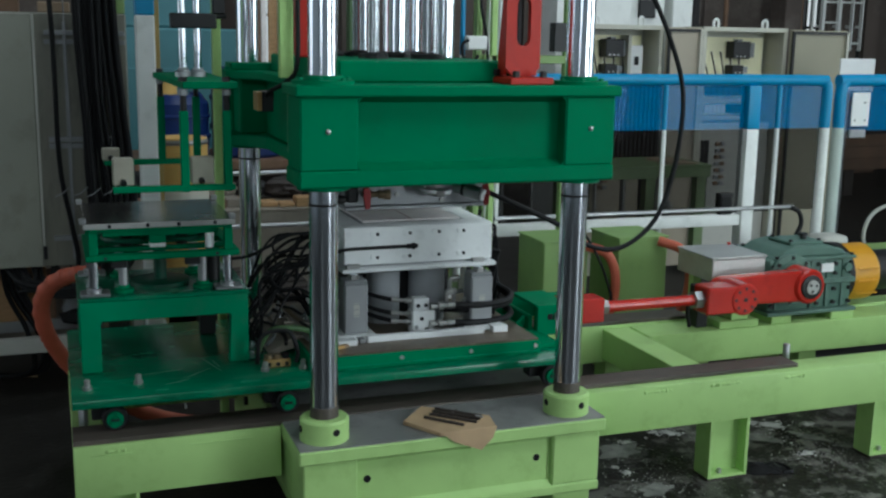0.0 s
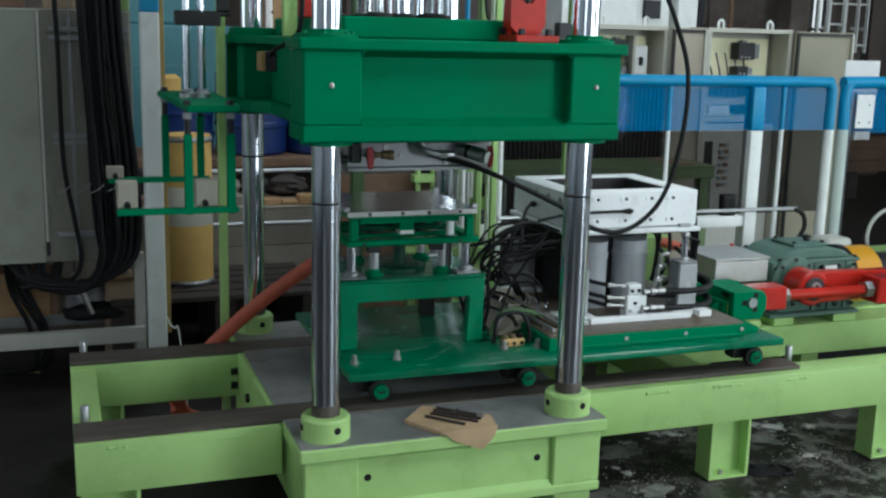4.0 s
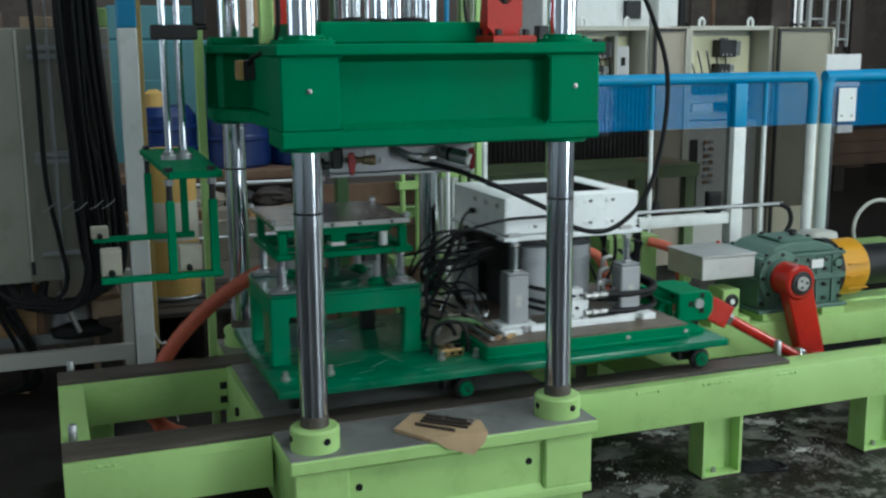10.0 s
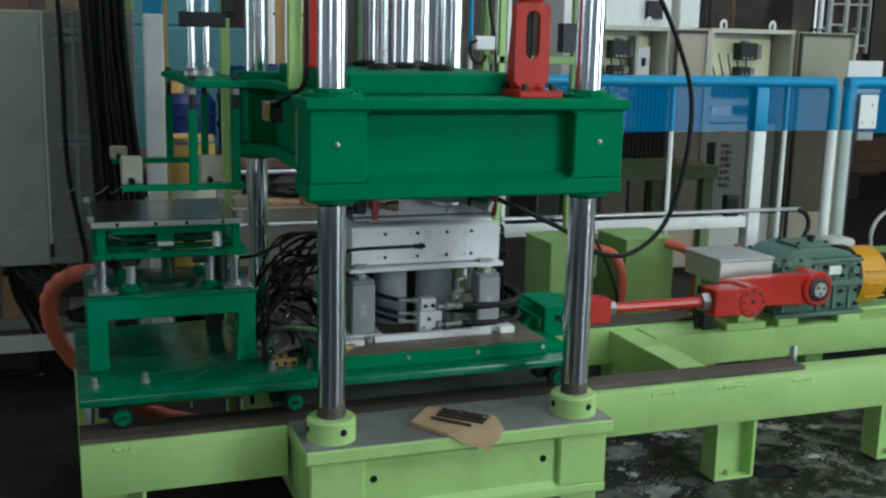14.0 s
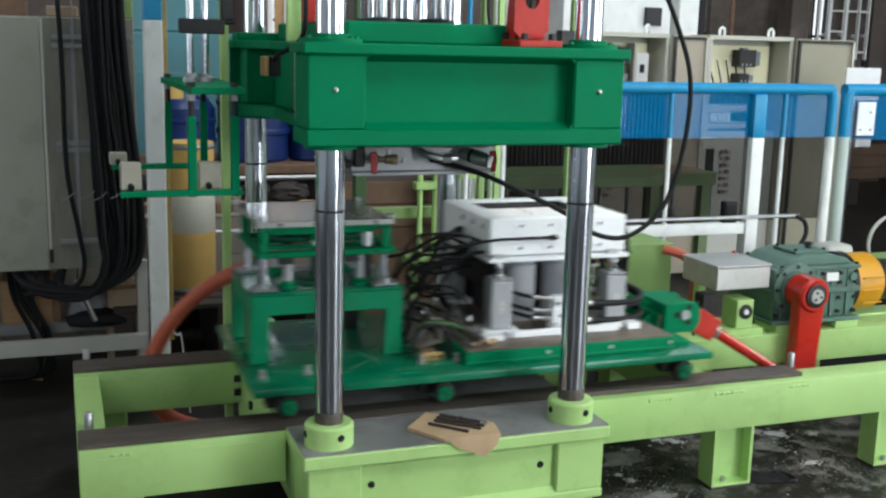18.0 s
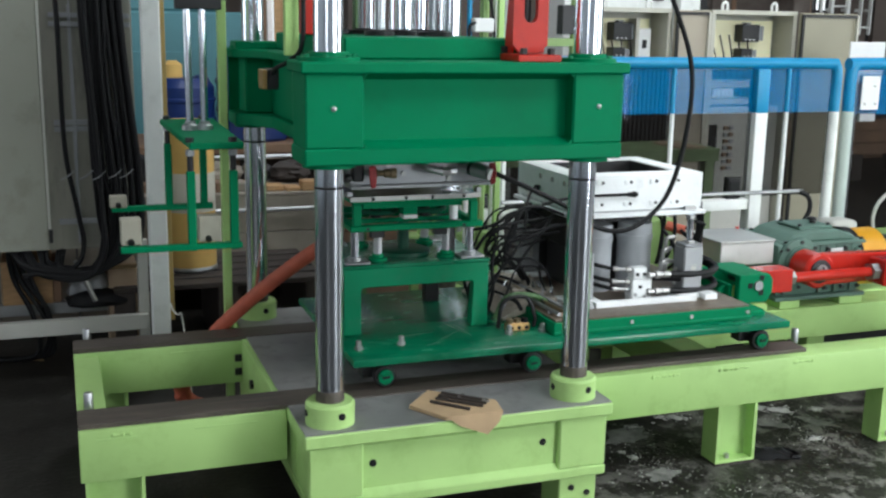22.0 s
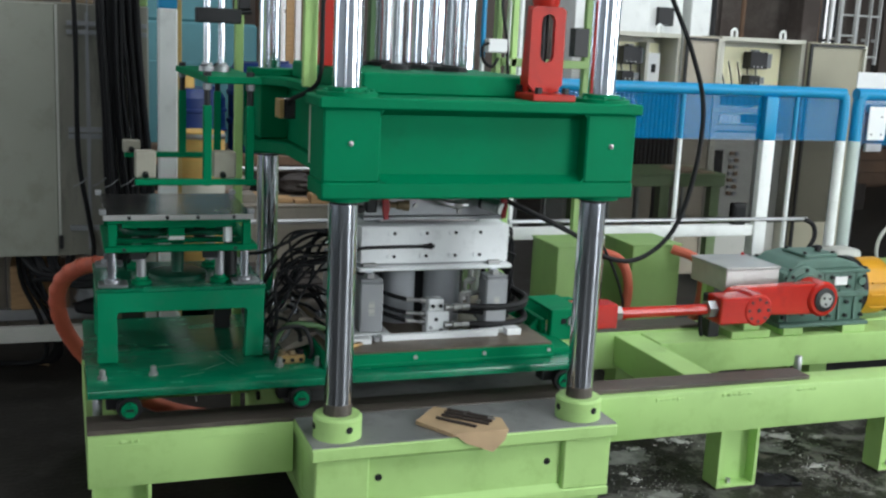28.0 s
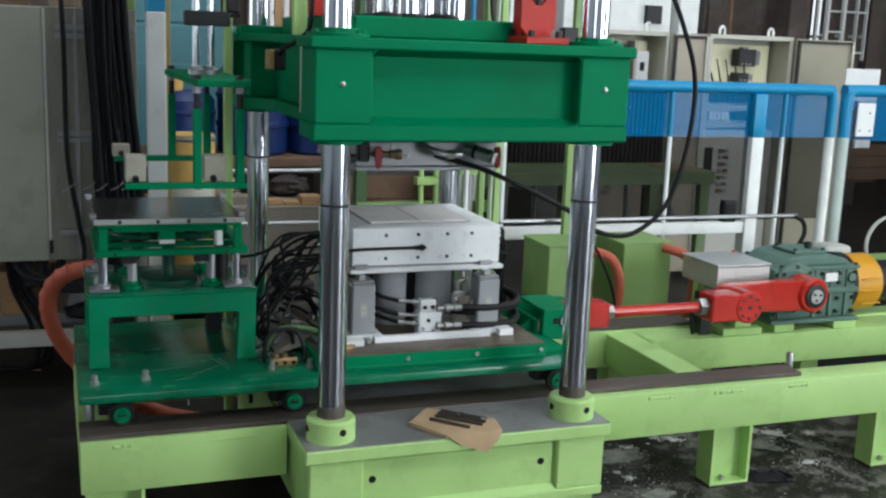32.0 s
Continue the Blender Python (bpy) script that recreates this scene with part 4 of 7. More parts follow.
    # near-black frame added inside the ring so its opening stays dark
    part("lining", M(ring, 0.2812, 0.6838, 0.5852, 0.9348, 0.004, 0.868, 1.002), BLACK_METAL, mb, "near-black inner frame that darkens the opening of the mould ring")
    part("foot_flange", M(ring, 0.186, 0.781, 0.480, 1.04, 0.095, 0.842, 0.858), ALU, mb)
    part("neck", M(ring, 0.206, 0.759, 0.51, 1.01, 0.062, 0.858, 0.866), ALU_GREY, mb)
    for z in (0.978, 0.893):
        for x in (0.304, 0.427, 0.540, 0.637):
            part("water_port", M(lathe, (x, 0.5, z), (x, 0.4, z), [(0, 0.011), (0.003, 0.011), (0.004, 0.008)], 14), ALU, mb)
            part("port_screw", M(cyl, (x + 0.017, 0.500, z), (x + 0.017, 0.494, z), 0.006, 10), BLACK_METAL, mb)
    for y in (0.57, 0.68, 0.79):
        part("water_port", M(cyl, (0.769, y, 0.97), (0.774, y, 0.97), 0.011, 14), STEEL, mb)
        part("water_port", M(cyl, (0.196, y, 0.97), (0.191, y, 0.97), 0.011, 14), STEEL, mb)
    for x in (0.223, 0.705):
        for y in (0.47, 0.97):
            part("piston_rod", M(cyl, (x, y, 0.72), (x, y, 0.845), 0.013, 14), CHROME, mb)
            part("rod_nut", M(cyl, (x, y, 0.829), (x, y, 0.841), 0.020, 6), SCREW, mb)
        for y in (0.496,):
            part("clamp_dog", M(box, x - 0.02, x + 0.03, y - 0.012, y + 0.004, 0.858, 0.874, 0.003), SCREW, mb)
    part("skirt", M(box, 0.230, 0.282, 0.54, 0.98, 0.705, 0.842, 0.004), BLACK, mb, "black rubber skirt")
    part("sensor_lead", M(tube, [(0.07, 0.50, 0.905), (0.19, 0.487, 0.928), (0.32, 0.487, 0.931), (0.43, 0.488, 0.931)], 0.006), BLACK, mb)
    part("lead_plug", M(lathe, (0.43, 0.488, 0.931), (0.6, 0.489, 0.931), [(0, 0.009), (0.02, 0.009), (0.021, 0.012), (0.030, 0.012), (0.032, 0.007), (0.04, 0.007)], 12), BLACK, mb)
    part("side_lead", M(tube, [(0.03, 0.56, 0.80), (0.06, 0.62, 0.875), (0.11, 0.70, 0.915), (0.165, 0.77, 0.925), (0.19, 0.80, 0.92)], 0.006), BLACK, mb)
    part("side_plug", M(cyl, (0.165, 0.765, 0.926), (0.193, 0.805, 0.919), 0.012, 12), BLACK, mb)
    # valve block and hoses
    part("manifold", M(box, 0.435, 0.522, 0.430, 0.485, 0.612, 0.700, 0.004), ALU, c, "aluminium valve manifold")
    part("manifold_head", M(box, 0.440, 0.500, 0.434, 0.480, 0.700, 0.745, 0.004), ALU, c)
    for x, z in ((0.45, 0.64), (0.49, 0.63), (0.455, 0.72), (0.485, 0.72), (0.47, 0.67)):
        part("manifold_plug", M(cyl, (x, 0.430, z), (x, 0.425, z), 0.007, 12), BLACK_METAL if z > 0.65 else STEEL, c)
    for z, dy in ((0.735, 0.0), (0.685, 0.0), (0.655, 0.02)):
        part("fitting", M(lathe, (0.437, 0.455, z), (0.3, 0.47, z + 0.012), [(0, 0.011), (0.02, 0.011), (0.022, 0.007), (0.05, 0.007), (0.052, 0.010), (0.075, 0.010)], 12), SCREW, c)
        part("hose", M(tube, [(0.365, 0.463, z + 0.006), (0.31, 0.49 + dy, z + 0.018), (0.27, 0.54 + dy, z + 0.03)], 0.008), BLACK, c)
    for z in (0.715, 0.648):
        part("fitting", M(lathe, (0.50, 0.425, z), (0.6, 0.425, z), [(0, 0.014), (0.014, 0.014), (0.016, 0.009), (0.030, 0.009), (0.032, 0.016), (0.050, 0.016), (0.052, 0.010), (0.064, 0.010), (0.066, 0.013), (0.095, 0.013)], 12), SCREW, c)
        part("hose", M(tube, [(0.585, 0.425, z), (0.70, 0.43, z - 0.008), (0.81, 0.45, z - 0.004), (0.858, 0.52, z + 0.006), (0.82, 0.62, z + 0.03)], 0.013), BLACK, c)
    part("hose", M(tube, [(0.55, 0.47, 0.695), (0.69, 0.455, 0.685), (0.80, 0.47, 0.69), (0.87, 0.55, 0.70), (0.83, 0.68, 0.74)], 0.014), BLACK, c)
    for x, y, z in ((0.575, 0.46, 0.76), (0.60, 0.49, 0.80), (0.63, 0.52, 0.84), (0.62, 0.50, 0.745), (0.65, 0.48, 0.72)):
        part("elbow_fitting", M(tube, [(x, y, z - 0.05), (x, y, z - 0.01), (x + 0.012, y, z), (x + 0.04, y + 0.01, z)], 0.009, 8, 4), SCREW, c)
        part("elbow_nut", M(cyl, (x, y, z - 0.06), (x, y, z - 0.04), 0.014, 6), SCREW, c)
    # hose tangle between stand and mould box: one bunch rising from the deck, one coming off the mould
    rnd = random.Random(5)
    for k in range(10):
        yy = 0.46 + rnd.random() * 0.40
        pts = [(rnd.uniform(-0.12, -0.06), yy, dk + 0.006), (rnd.uniform(-0.13, -0.07), yy + rnd.uniform(-0.03, 0.03), 0.66 + rnd.uniform(-0.03, 0.03)),
               (rnd.uniform(-0.10, 0.0), yy + rnd.uniform(-0.05, 0.05), 0.78 + rnd.uniform(-0.05, 0.05)), (rnd.uniform(-0.06, 0.10), yy + rnd.uniform(-0.06, 0.06), 0.88 + rnd.uniform(-0.06, 0.06)),
               (0.195, min(0.88, max(0.52, yy + 0.05)), 0.90 + rnd.uniform(-0.01, 0.08))]
        part("hose", M(tube, pts, rnd.choice((0.0045, 0.005, 0.006, 0.007)), 7, 6), BLACK, c)
    for k in range(6):
        yy = 0.50 + rnd.random() * 0.34
        z = 0.82 + rnd.uniform(-0.05, 0.06)
        r = rnd.uniform(0.05, 0.10)
        cx = rnd.uniform(0.0, 0.07)
        pts = [(0.195, max(0.52, yy), z + 0.05)] + [(cx + r * math.cos(a), yy + 0.02 * math.sin(2 * a), z - 0.02 + r * 0.8 * math.sin(a)) for a in (0.9, 2.0, 3.1, 4.2, 5.2)] + [(0.12, yy, z - 0.14), (0.16, yy + 0.03, 0.62)]
        part("hose", M(tube, pts, rnd.choice((0.0045, 0.005, 0.006)), 7, 6), BLACK, c)
    for k in range(5):
        x, y, z = rnd.uniform(-0.10, 0.14), rnd.uniform(0.44, 0.70), rnd.uniform(0.60, 0.86)
        part("hose_nipple", M(lathe, (x, y, z), (x + rnd.uniform(-0.5, 0.5), y + 0.1, z + rnd.uniform(0.3, 1)), [(0, 0.007), (0.013, 0.007), (0.014, 0.0045), (0.026, 0.0045)], 8), DULL_ROD, c)
    part("hose", M(tube, [(-0.19, 0.58, 0.90), (-0.14, 0.54, 0.915), (-0.08, 0.52, 0.945), (0.0, 0.52, 0.985), (0.08, 0.53, 0.985), (0.18, 0.54, 0.95)], 0.006, 7, 6), BLACK, c)
    # black sheet added to keep the gap behind the cylinders dark
    part("rear_dark_sheet", M(box, 0.21, 0.79, 1.022, 1.032, 0.613, 0.90, 0.002), BLACK_METAL, c, "dark sheet added to close the view behind the cylinders")
    # drip tray between stand and slab, with scrap in it
    part("drip_sheet", M(prism, [(-0.075, 0.556), (0.018, 0.580), (0.018, 0.606), (0.17, 0.613), (0.185, 0.625), (0.185, 0.632), (0.02, 0.622), (-0.08, 0.566)], "y", 0.50, 0.95, 0.002), GRIME, c, "grimy brown sheet under the hoses")
    for k in range(12):
        x, y = rnd.uniform(-0.06, 0.15), rnd.uniform(0.50, 0.90)
        z = 0.575 + 0.045 * min(1, max(0, (x + 0.08) / 0.1)) + 0.01
        a = rnd.uniform(0, 3.1)
        part("hose", M(tube, [(x - 0.07 * math.cos(a), y - 0.07 * math.sin(a), z), (x, y, z + 0.012), (x + 0.07 * math.cos(a + 0.4), min(0.95, y + 0.07 * math.sin(a + 0.4)), z + 0.02)], rnd.choice((0.006, 0.008)), 7, 5), rnd.choice((BLACK, BLACK, GRIME, GREY_PLASTIC)), c)
    for k in range(3):
        part("pipe_run", M(cyl, (0.06 + 0.03 * k, 0.30 + 0.02 * k, 0.624), (0.03 + 0.03 * k, 0.90, 0.626), 0.008, 10), (STEEL, BRASS_DARK, GREY_PLASTIC)[k], c)
    for k in range(40):
        x, y = rnd.uniform(0.04, 0.165), rnd.uniform(0.30, 0.80)
        s = rnd.uniform(0.006, 0.02)
        part("scrap", M(prism, [(x, y), (x + s * 1.6, y + s * 0.3), (x + s, y + s), (x + s * 0.2, y + s * 0.8)], "z", 0.612, 0.617 + s * 0.4, 0.001),
             rnd.choice((SCREW, BRASS, RUST, BLACK_METAL, ALU_GREY, CARD)), c)
    for k in range(7):
        yy = 0.53 + 0.05 * rnd.random()
        part("hose", M(tube, [(0.769, yy, 0.97 - 0.012 * k), (0.80 + rnd.uniform(0, .02), yy, 0.975 - 0.015 * k), (0.815 + rnd.uniform(-.015, .02), yy + 0.01, 0.86), (0.805 + rnd.uniform(-.02, .02), yy + 0.02, 0.74), (0.80 + rnd.uniform(-.02, .03), yy + 0.05, 0.62)], rnd.choice((0.005, 0.0065)), 7, 6), BLACK, c)
    for k in range(7):
        yy = 0.58 + rnd.random() * 0.3
        part("hose", M(tube, [(0.77, yy, 0.94 - 0.02 * k), (0.825 + rnd.uniform(-.01, .03), yy, 0.93 - 0.03 * k), (0.84 + rnd.uniform(-.02, .03), yy, 0.79 - 0.02 * k), (0.82, yy + 0.02, 0.64)], 0.008, 7, 6), BLACK, c)
    part("valve", M(box, -0.118, -0.030, 0.355, 0.395, dk, 0.585, 0.004), BRASS, c, "tarnished brass solenoid valve")
    for x in (-0.105, -0.075, -0.045):
        part("valve_coil", M(cyl, (x, 0.375, 0.585), (x, 0.375, 0.600), 0.013, 14), BRASS_DARK if x < -0.05 else BLACK, c)
        part("valve_port", M(cyl, (x, 0.355, 0.570), (x, 0.350, 0.570), 0.007, 10), BLACK, c)
    part("hose", M(tube, [(-0.14, 0.40, 0.562), (-0.12, 0.40, 0.66), (-0.03, 0.40, 0.67), (0.0, 0.385, 0.60), (-0.01, 0.37, 0.566)], 0.008), BLACK, c)
    part("hose", M(tube, [(0.10, 0.50, 0.62), (0.02, 0.46, 0.66), (-0.08, 0.46, 0.66), (-0.13, 0.46, 0.58)], 0.010), DARK_GREEN, c)
    # clevis that the rod pulls
    cheek = [(0.950, dk), (1.09, dk), (1.115, 0.595), (1.115, 0.650), (1.095, 0.676), (0.950, 0.676)]
    part("clevis_cheek", M(prism, cheek, "y", 0.46, 0.495, 0.004), GREEN, c)
    part("clevis_cheek", M(prism, [(x + (0.09 if x > 1 else 0), min(z, 0.645)) for x, z in cheek if z != 0.650], "y", 0.745, 0.78, 0.004), GREEN, c)
    part("clevis_back", M(box, 0.931, 0.9495, 0.50, 0.78, dk, 0.630, 0.004), GREEN, c)
    for k in range(3):
        u = radians(60 + 120 * k)
        sx, sz = 1.04 + 0.036 * math.cos(u), 0.63 + 0.036 * math.sin(u)
        part("clevis_slot", M(box, sx - 0.011, sx + 0.011, 0.4575, 0.4605, sz - 0.011, sz + 0.011, 0.002), BLACK, c)
    for y in (0.52, 0.74):
        part("clevis_gusset", M(prism, [(0.88, 0.5755), (0.9305, 0.5755), (0.9305, 0.620)], "y", y + 0.01, y + 0.03), GREEN, c)
    part("clevis_top", M(box, 0.952, 1.088, 0.4955, 0.70, 0.662, 0.675, 0.003), GREEN, c)
    part("clevis_pin", M(cyl, (1.117, 0.53, 0.607), (1.117, 0.79, 0.607), 0.026, 18), BLACK_METAL, c)
    part("pin_end", M(cyl, (1.04, 0.450, 0.63), (1.04, 0.4598, 0.63), 0.020, 20), ALU_GREY, c)
    return c, wheels, mb


CART, WHEELS, MOULD = cart()

# ---- crank drive ----
HUB = Vector((2.410, 0.70, 0.607))
CRANK_R, ROD_L, ROD_Y = 0.438, 0.855, 0.62
PIVOT = Vector((1.117, ROD_Y, 0.607))


def crank_pin(theta):
    return Vector((HUB.x - CRANK_R * math.cos(theta), ROD_Y, HUB.z - CRANK_R * math.sin(theta)))


def cart_shift(theta):
    p = crank_pin(theta)
    return p.x - math.sqrt(ROD_L ** 2 - (p.z - PIVOT.z) ** 2) - PIVOT.x


C0 = cart_shift(0.0)


def drive():
    g = thing("gear_motor", "grey-green worm gear reducer with yellow motor and red crank arm", "gear motor", (2.5, 1.0, 0.43))
    h = HUB
    gy = 0.845
    part("housing", M(box, 2.300, 2.775, gy, 1.20, 0.455, 0.700, 0.018, 2), GEAR, g)
    part("housing_cover", M(prism, [(2.36, 0.700), (2.76, 0.700), (2.735, 0.728), (2.66, 0.748), (2.50, 0.752), (2.41, 0.735)], "y", gy + 0.03, 1.16, 0.008), GEAR, g)
    part("cover_lid", M(box, 2.47, 2.66, gy + 0.08, 1.10, 0.748, 0.762, 0.004), GEAR, g)
    part("breather", M(lathe, (2.60, 1.0, 0.762), (2.60, 1.0, 1), [(0, 0.016), (0.012, 0.016), (0.014, 0.022), (0.026, 0.020), (0.030, 0.012)], 14), BLACK_METAL, g)
    part("parting_flange", M(box, 2.292, 2.788, gy - 0.014, 1.21, 0.575, 0.600, 0.004), GEAR, g)
    part("top_flange", M(box, 2.33, 2.785, gy - 0.010, 1.205, 0.688, 0.704, 0.004), GEAR, g)
    for x in (2.335, 2.53, 2.62, 2.71):
        part("rib", M(prism, [(gy - 0.012, 0.465), (gy + 0.004, 0.465), (gy + 0.004, 0.690), (gy - 0.004, 0.690)], "x", x, x + 0.012), GEAR, g)
    part("foot_rail", M(box, 2.285, 2.79, gy - 0.03, 1.21, 0.440, 0.458, 0.004), GEAR, g)
    part("flange_ring", M(lathe, (h.x, gy, h.z), (h.x, 0.7, h.z), [(0, 0.12), (0.02, 0.12), (0.022, 0.09), (0.035, 0.088)], 36), GEAR, g)
    bolts(g, [(x, gy - 0.004, z) for x in (2.315, 2.57, 2.665, 2.755) for z in (0.485, 0.55, 0.625, 0.670)], (0, -1, 0), 0.010, 0.014, BLACK_METAL)
    bolts(g, [(x, y, 0.704) for x in (2.345, 2.39, 2.77) for y in (gy + 0.01, 1.18)] + [(x, y, 0.762) for x in (2.485, 2.645) for y in (gy + 0.10, 1.085)], (0, 0, 1), 0.010, 0.010, BLACK_METAL)
    bolts(g, [(h.x + 0.105 * math.cos(k * math.tau / 8), gy - 0.02, h.z + 0.105 * math.sin(k * math.tau / 8)) for k in range(8)], (0, -1, 0), 0.009, 0.008, BLACK_METAL)
    part("type_plate", M(box, 2.585, 2.655, gy - 0.012, gy - 0.0045, 0.632, 0.672, 0.001), LABEL_WHITE, g, "small white type plate")
    part("oil_plug", M(cyl, (2.735, gy, 0.65), (2.735, gy - 0.02, 0.65), 0.02, 16), GEAR, g)
    part("adapter", M(cyl, (2.775, 1.02, 0.58), (2.82, 1.02, 0.58), 0.15, 32), BLACK_METAL, g)
    part("motor", M(lathe, (2.82, 1.02, 0.58), (4, 1.02, 0.58), [(0, 0.135), (0.02, 0.140), (0.15, 0.140), (0.165, 0.128)], 40), YELLOW, g, "yellow electric motor")
    part("motor_cowl", M(cyl, (2.985, 1.02, 0.58), (3.25, 1.02, 0.58), 0.10, 28), BLACK_METAL, g, "black rear part of the motor")
    for z in (0.50, 0.56, 0.62):
        part("cowl_rib", M(box, 2.845, 2.96, 0.872, 0.885, z, z + 0.006), YELLOW, g)
    # crank arm, drawn pointing at the press from the hub
    arm = bmesh.new()
    n = 14
    out = [(h.x + 0.072 * math.cos(a), h.z + 0.072 * math.sin(a)) for a in [math.pi / 2 - k * math.pi / n for k in range(n + 1)]]
    px = h.x - CRANK_R
    out += [(px + 0.062 * math.cos(a), h.z + 0.062 * math.sin(a)) for a in [-math.pi / 2 - k * math.pi / n for k in range(n + 1)]]
    prism(arm, out, "y", 0.70, 0.765, 0.008)
    lathe(arm, (h.x, 0.80, h.z), (h.x, 0.6, h.z), [(0, 0.080), (0.105, 0.080), (0.115, 0.070), (0.115, 0.050)], 40)
    a = part("crank_arm", arm, RED_GLOSS, g, "red forged crank arm", at=h)
    part("shaft_ring", M(lathe, (h.x, 0.70, h.z), (h.x, 0.6, h.z), [(0.014, 0.054), (0.022, 0.054), (0.024, 0.044)], 32), BLACK_METAL, a)
    part("shaft_end", M(cyl, (h.x, 0.69, h.z), (h.x, 0.670, h.z), 0.033, 28), SCREW, a)
    bolts(a, [(h.x + 0.018 * math.cos(k), 0.670, h.z + 0.018 * math.sin(k)) for k in (0.4, 2.5, 4.6)], (0, -1, 0), 0.006, 0.005, BLACK_METAL)
    part("pin", M(cyl, (px, 0.71, h.z), (px, 0.57, h.z), 0.032, 20), STEEL, a)
    # rod with fork
    p = crank_pin(0.0)
    r = thing("connecting_rod", "red connecting rod with bolted fork and turned shank", "connecting rod", p)
    q = p - Vector((ROD_L, 0, 0))
    yy = ROD_Y
    part("big_end", M(lathe, (p.x, 0.69, p.z), (p.x, 0.5, p.z), [(0, 0.070), (0.122, 0.070), (0.130, 0.062)], 36), RED_GLOSS, r)
    bolts(r, [(p.x + 0.048 * math.cos(k * math.tau / 8), 0.56, p.z + 0.048 * math.sin(k * math.tau / 8)) for k in range(8)], (0, -1, 0), 0.007, 0.004, BLACK_METAL)
    bolts(r, [(p.x, 0.56, p.z)], (0, -1, 0), 0.010, 0.004, BLACK_METAL)
    part("fork", M(box, p.x - 0.185, p.x - 0.03, yy - 0.055, yy + 0.055, p.z - 0.058, p.z + 0.058, 0.006), RED_GLOSS, r)
    part("lock_nut", M(cyl, (p.x - 0.225, yy, p.z), (p.x - 0.185, yy, p.z), 0.040, 6), STEEL, r)
    part("shank", M(cyl, (q.x + 0.205, yy, p.z), (p.x - 0.22, yy, p.z), 0.023, 24), RED_GLOSS, r)
    part("lock_nut", M(cyl, (q.x + 0.185, yy, p.z), (q.x + 0.22, yy, p.z), 0.032, 6), SCREW, r)
    part("small_end", M(box, q.x - 0.025, q.x + 0.185, yy - 0.05, yy + 0.05, p.z - 0.05, p.z + 0.05, 0.005), RED_GLOSS, r)
    # frame under the gear motor
    f = thing("motor_frame", "light-green welded frame under the gear motor", "machine frame", (2.6, 0.9, 0))
    part("channel", M(box, 1.66, 4.4, 0.80, 0.835, 0.262, 0.406, 0.003), LIME, f)
    part("channel_top", M(box, 1.66, 4.4, 0.835, 0.986, 0.385, 0.406, 0.003), LIME, f)
    for x0, x1, z in ((2.03, 2.24, 0.438), (2.31, 2.42, 0.440), (2.645, 2.775, 0.440)):
        part("pedestal", M(box, x0, x1, 0.815 + (0.02 if z > 0.45 else 0), 0.98, 0.406, z, 0.003), LIME, f)
    part("bearing_block", M(box, 2.10, 2.19, 0.830, 0.95, 0.438, 0.570, 0.004), LIME, f)
    part("bearing", M(lathe, (2.145, 0.83, 0.515), (2.145, 0.7, 0.515), [(0, 0.034), (0.008, 0.034), (0.009, 0.024), (0.004, 0.022)], 18), BLACK_METAL, f)
    part("bearing_core", M(cyl, (2.145, 0.83, 0.515), (2.145, 0.818, 0.515), 0.012, 12), LABEL_WHITE, f)
    for x in (1.9, 2.5, 3.4):
        part("leg", M(box, x, x + 0.1, 0.84, 0.96, 0, 0.385, 0.003), LIME, f)
    return g, a, r


GEARBOX, ARM, ROD = drive()


# ---- lifting bracket behind the press ----
LIFT_AT = Vector((-0.3, 0.6, 1.285))


def lift_bracket():
    """Drawn in its low position, where it straddles the mould stand."""
    b = thing("lift_bracket", "green take-off bracket hanging from two chrome guide rods", "lift bracket", LIFT_AT)
    part("top_plate", M(prism, [(-0.385, 0.20), (-0.22, 0.20), (-0.20, 1.03), (-0.40, 1.03)], "z", 1.272, 1.294, 0.003), GREEN, b)
    for x, y in ((-0.383, 0.22), (-0.252, 0.22), (-0.378, 1.0), (-0.248, 1.0)):
        part("hanger", M(box, x - 0.013, x + 0.013, y - 0.013, y + 0.013, 0.955, 1.205, 0.003), GREEN, b)
        part("hanger_stud", M(cyl, (x, y, 1.2), (x, y, 1.272), 0.010, 12), BLACK_METAL, b)
        part("stud_nut", M(cyl, (x, y, 1.252), (x, y, 1.271), 0.014, 6), GREY_PLASTIC, b)
        part("stud_nut", M(cyl, (x, y, 1.294), (x, y, 1.308), 0.013, 6), BLACK_METAL, b)
    part("lower_bar", M(box, -0.600, -0.230, 0.205, 0.235, 0.958, 0.976, 0.002), GREEN, b)
    part("lower_bar", M(box, -0.589, -0.216, 0.985, 1.015, 0.952, 0.972, 0.002), GREEN, b)
    for x, w in ((-0.597, 0.062), (-0.362, 0.071)):
        for y in (0.235, 0.935):
            if x > -0.4 and y > 0.5:
                continue
            part("pad", M(box, x, x + w, y, y + 0.05, 0.976, 1.06 if y < 0.5 else 1.02, 0.004), PAD, b, "dusty beige rubber pad")
            part("pad_screw", M(cyl, (x + 0.03, y - 0.010, 0.985), (x + 0.03, y, 0.99), 0.010, 8), BLACK_METAL, b)
    for x in (-0.337, -0.288):
        part("guide_rod", M(cyl, (x, 0.6, 1.294), (x, 0.6, 2.5), 0.0125, 20), CHROME, b)
        part("rod_foot", M(lathe, (x, 0.6, 1.294), (x, 0.6, 1.4), [(0, 0.028), (0.016, 0.028), (0.022, 0.018), (0.03, 0.018)], 20), STEEL, b)
    return b


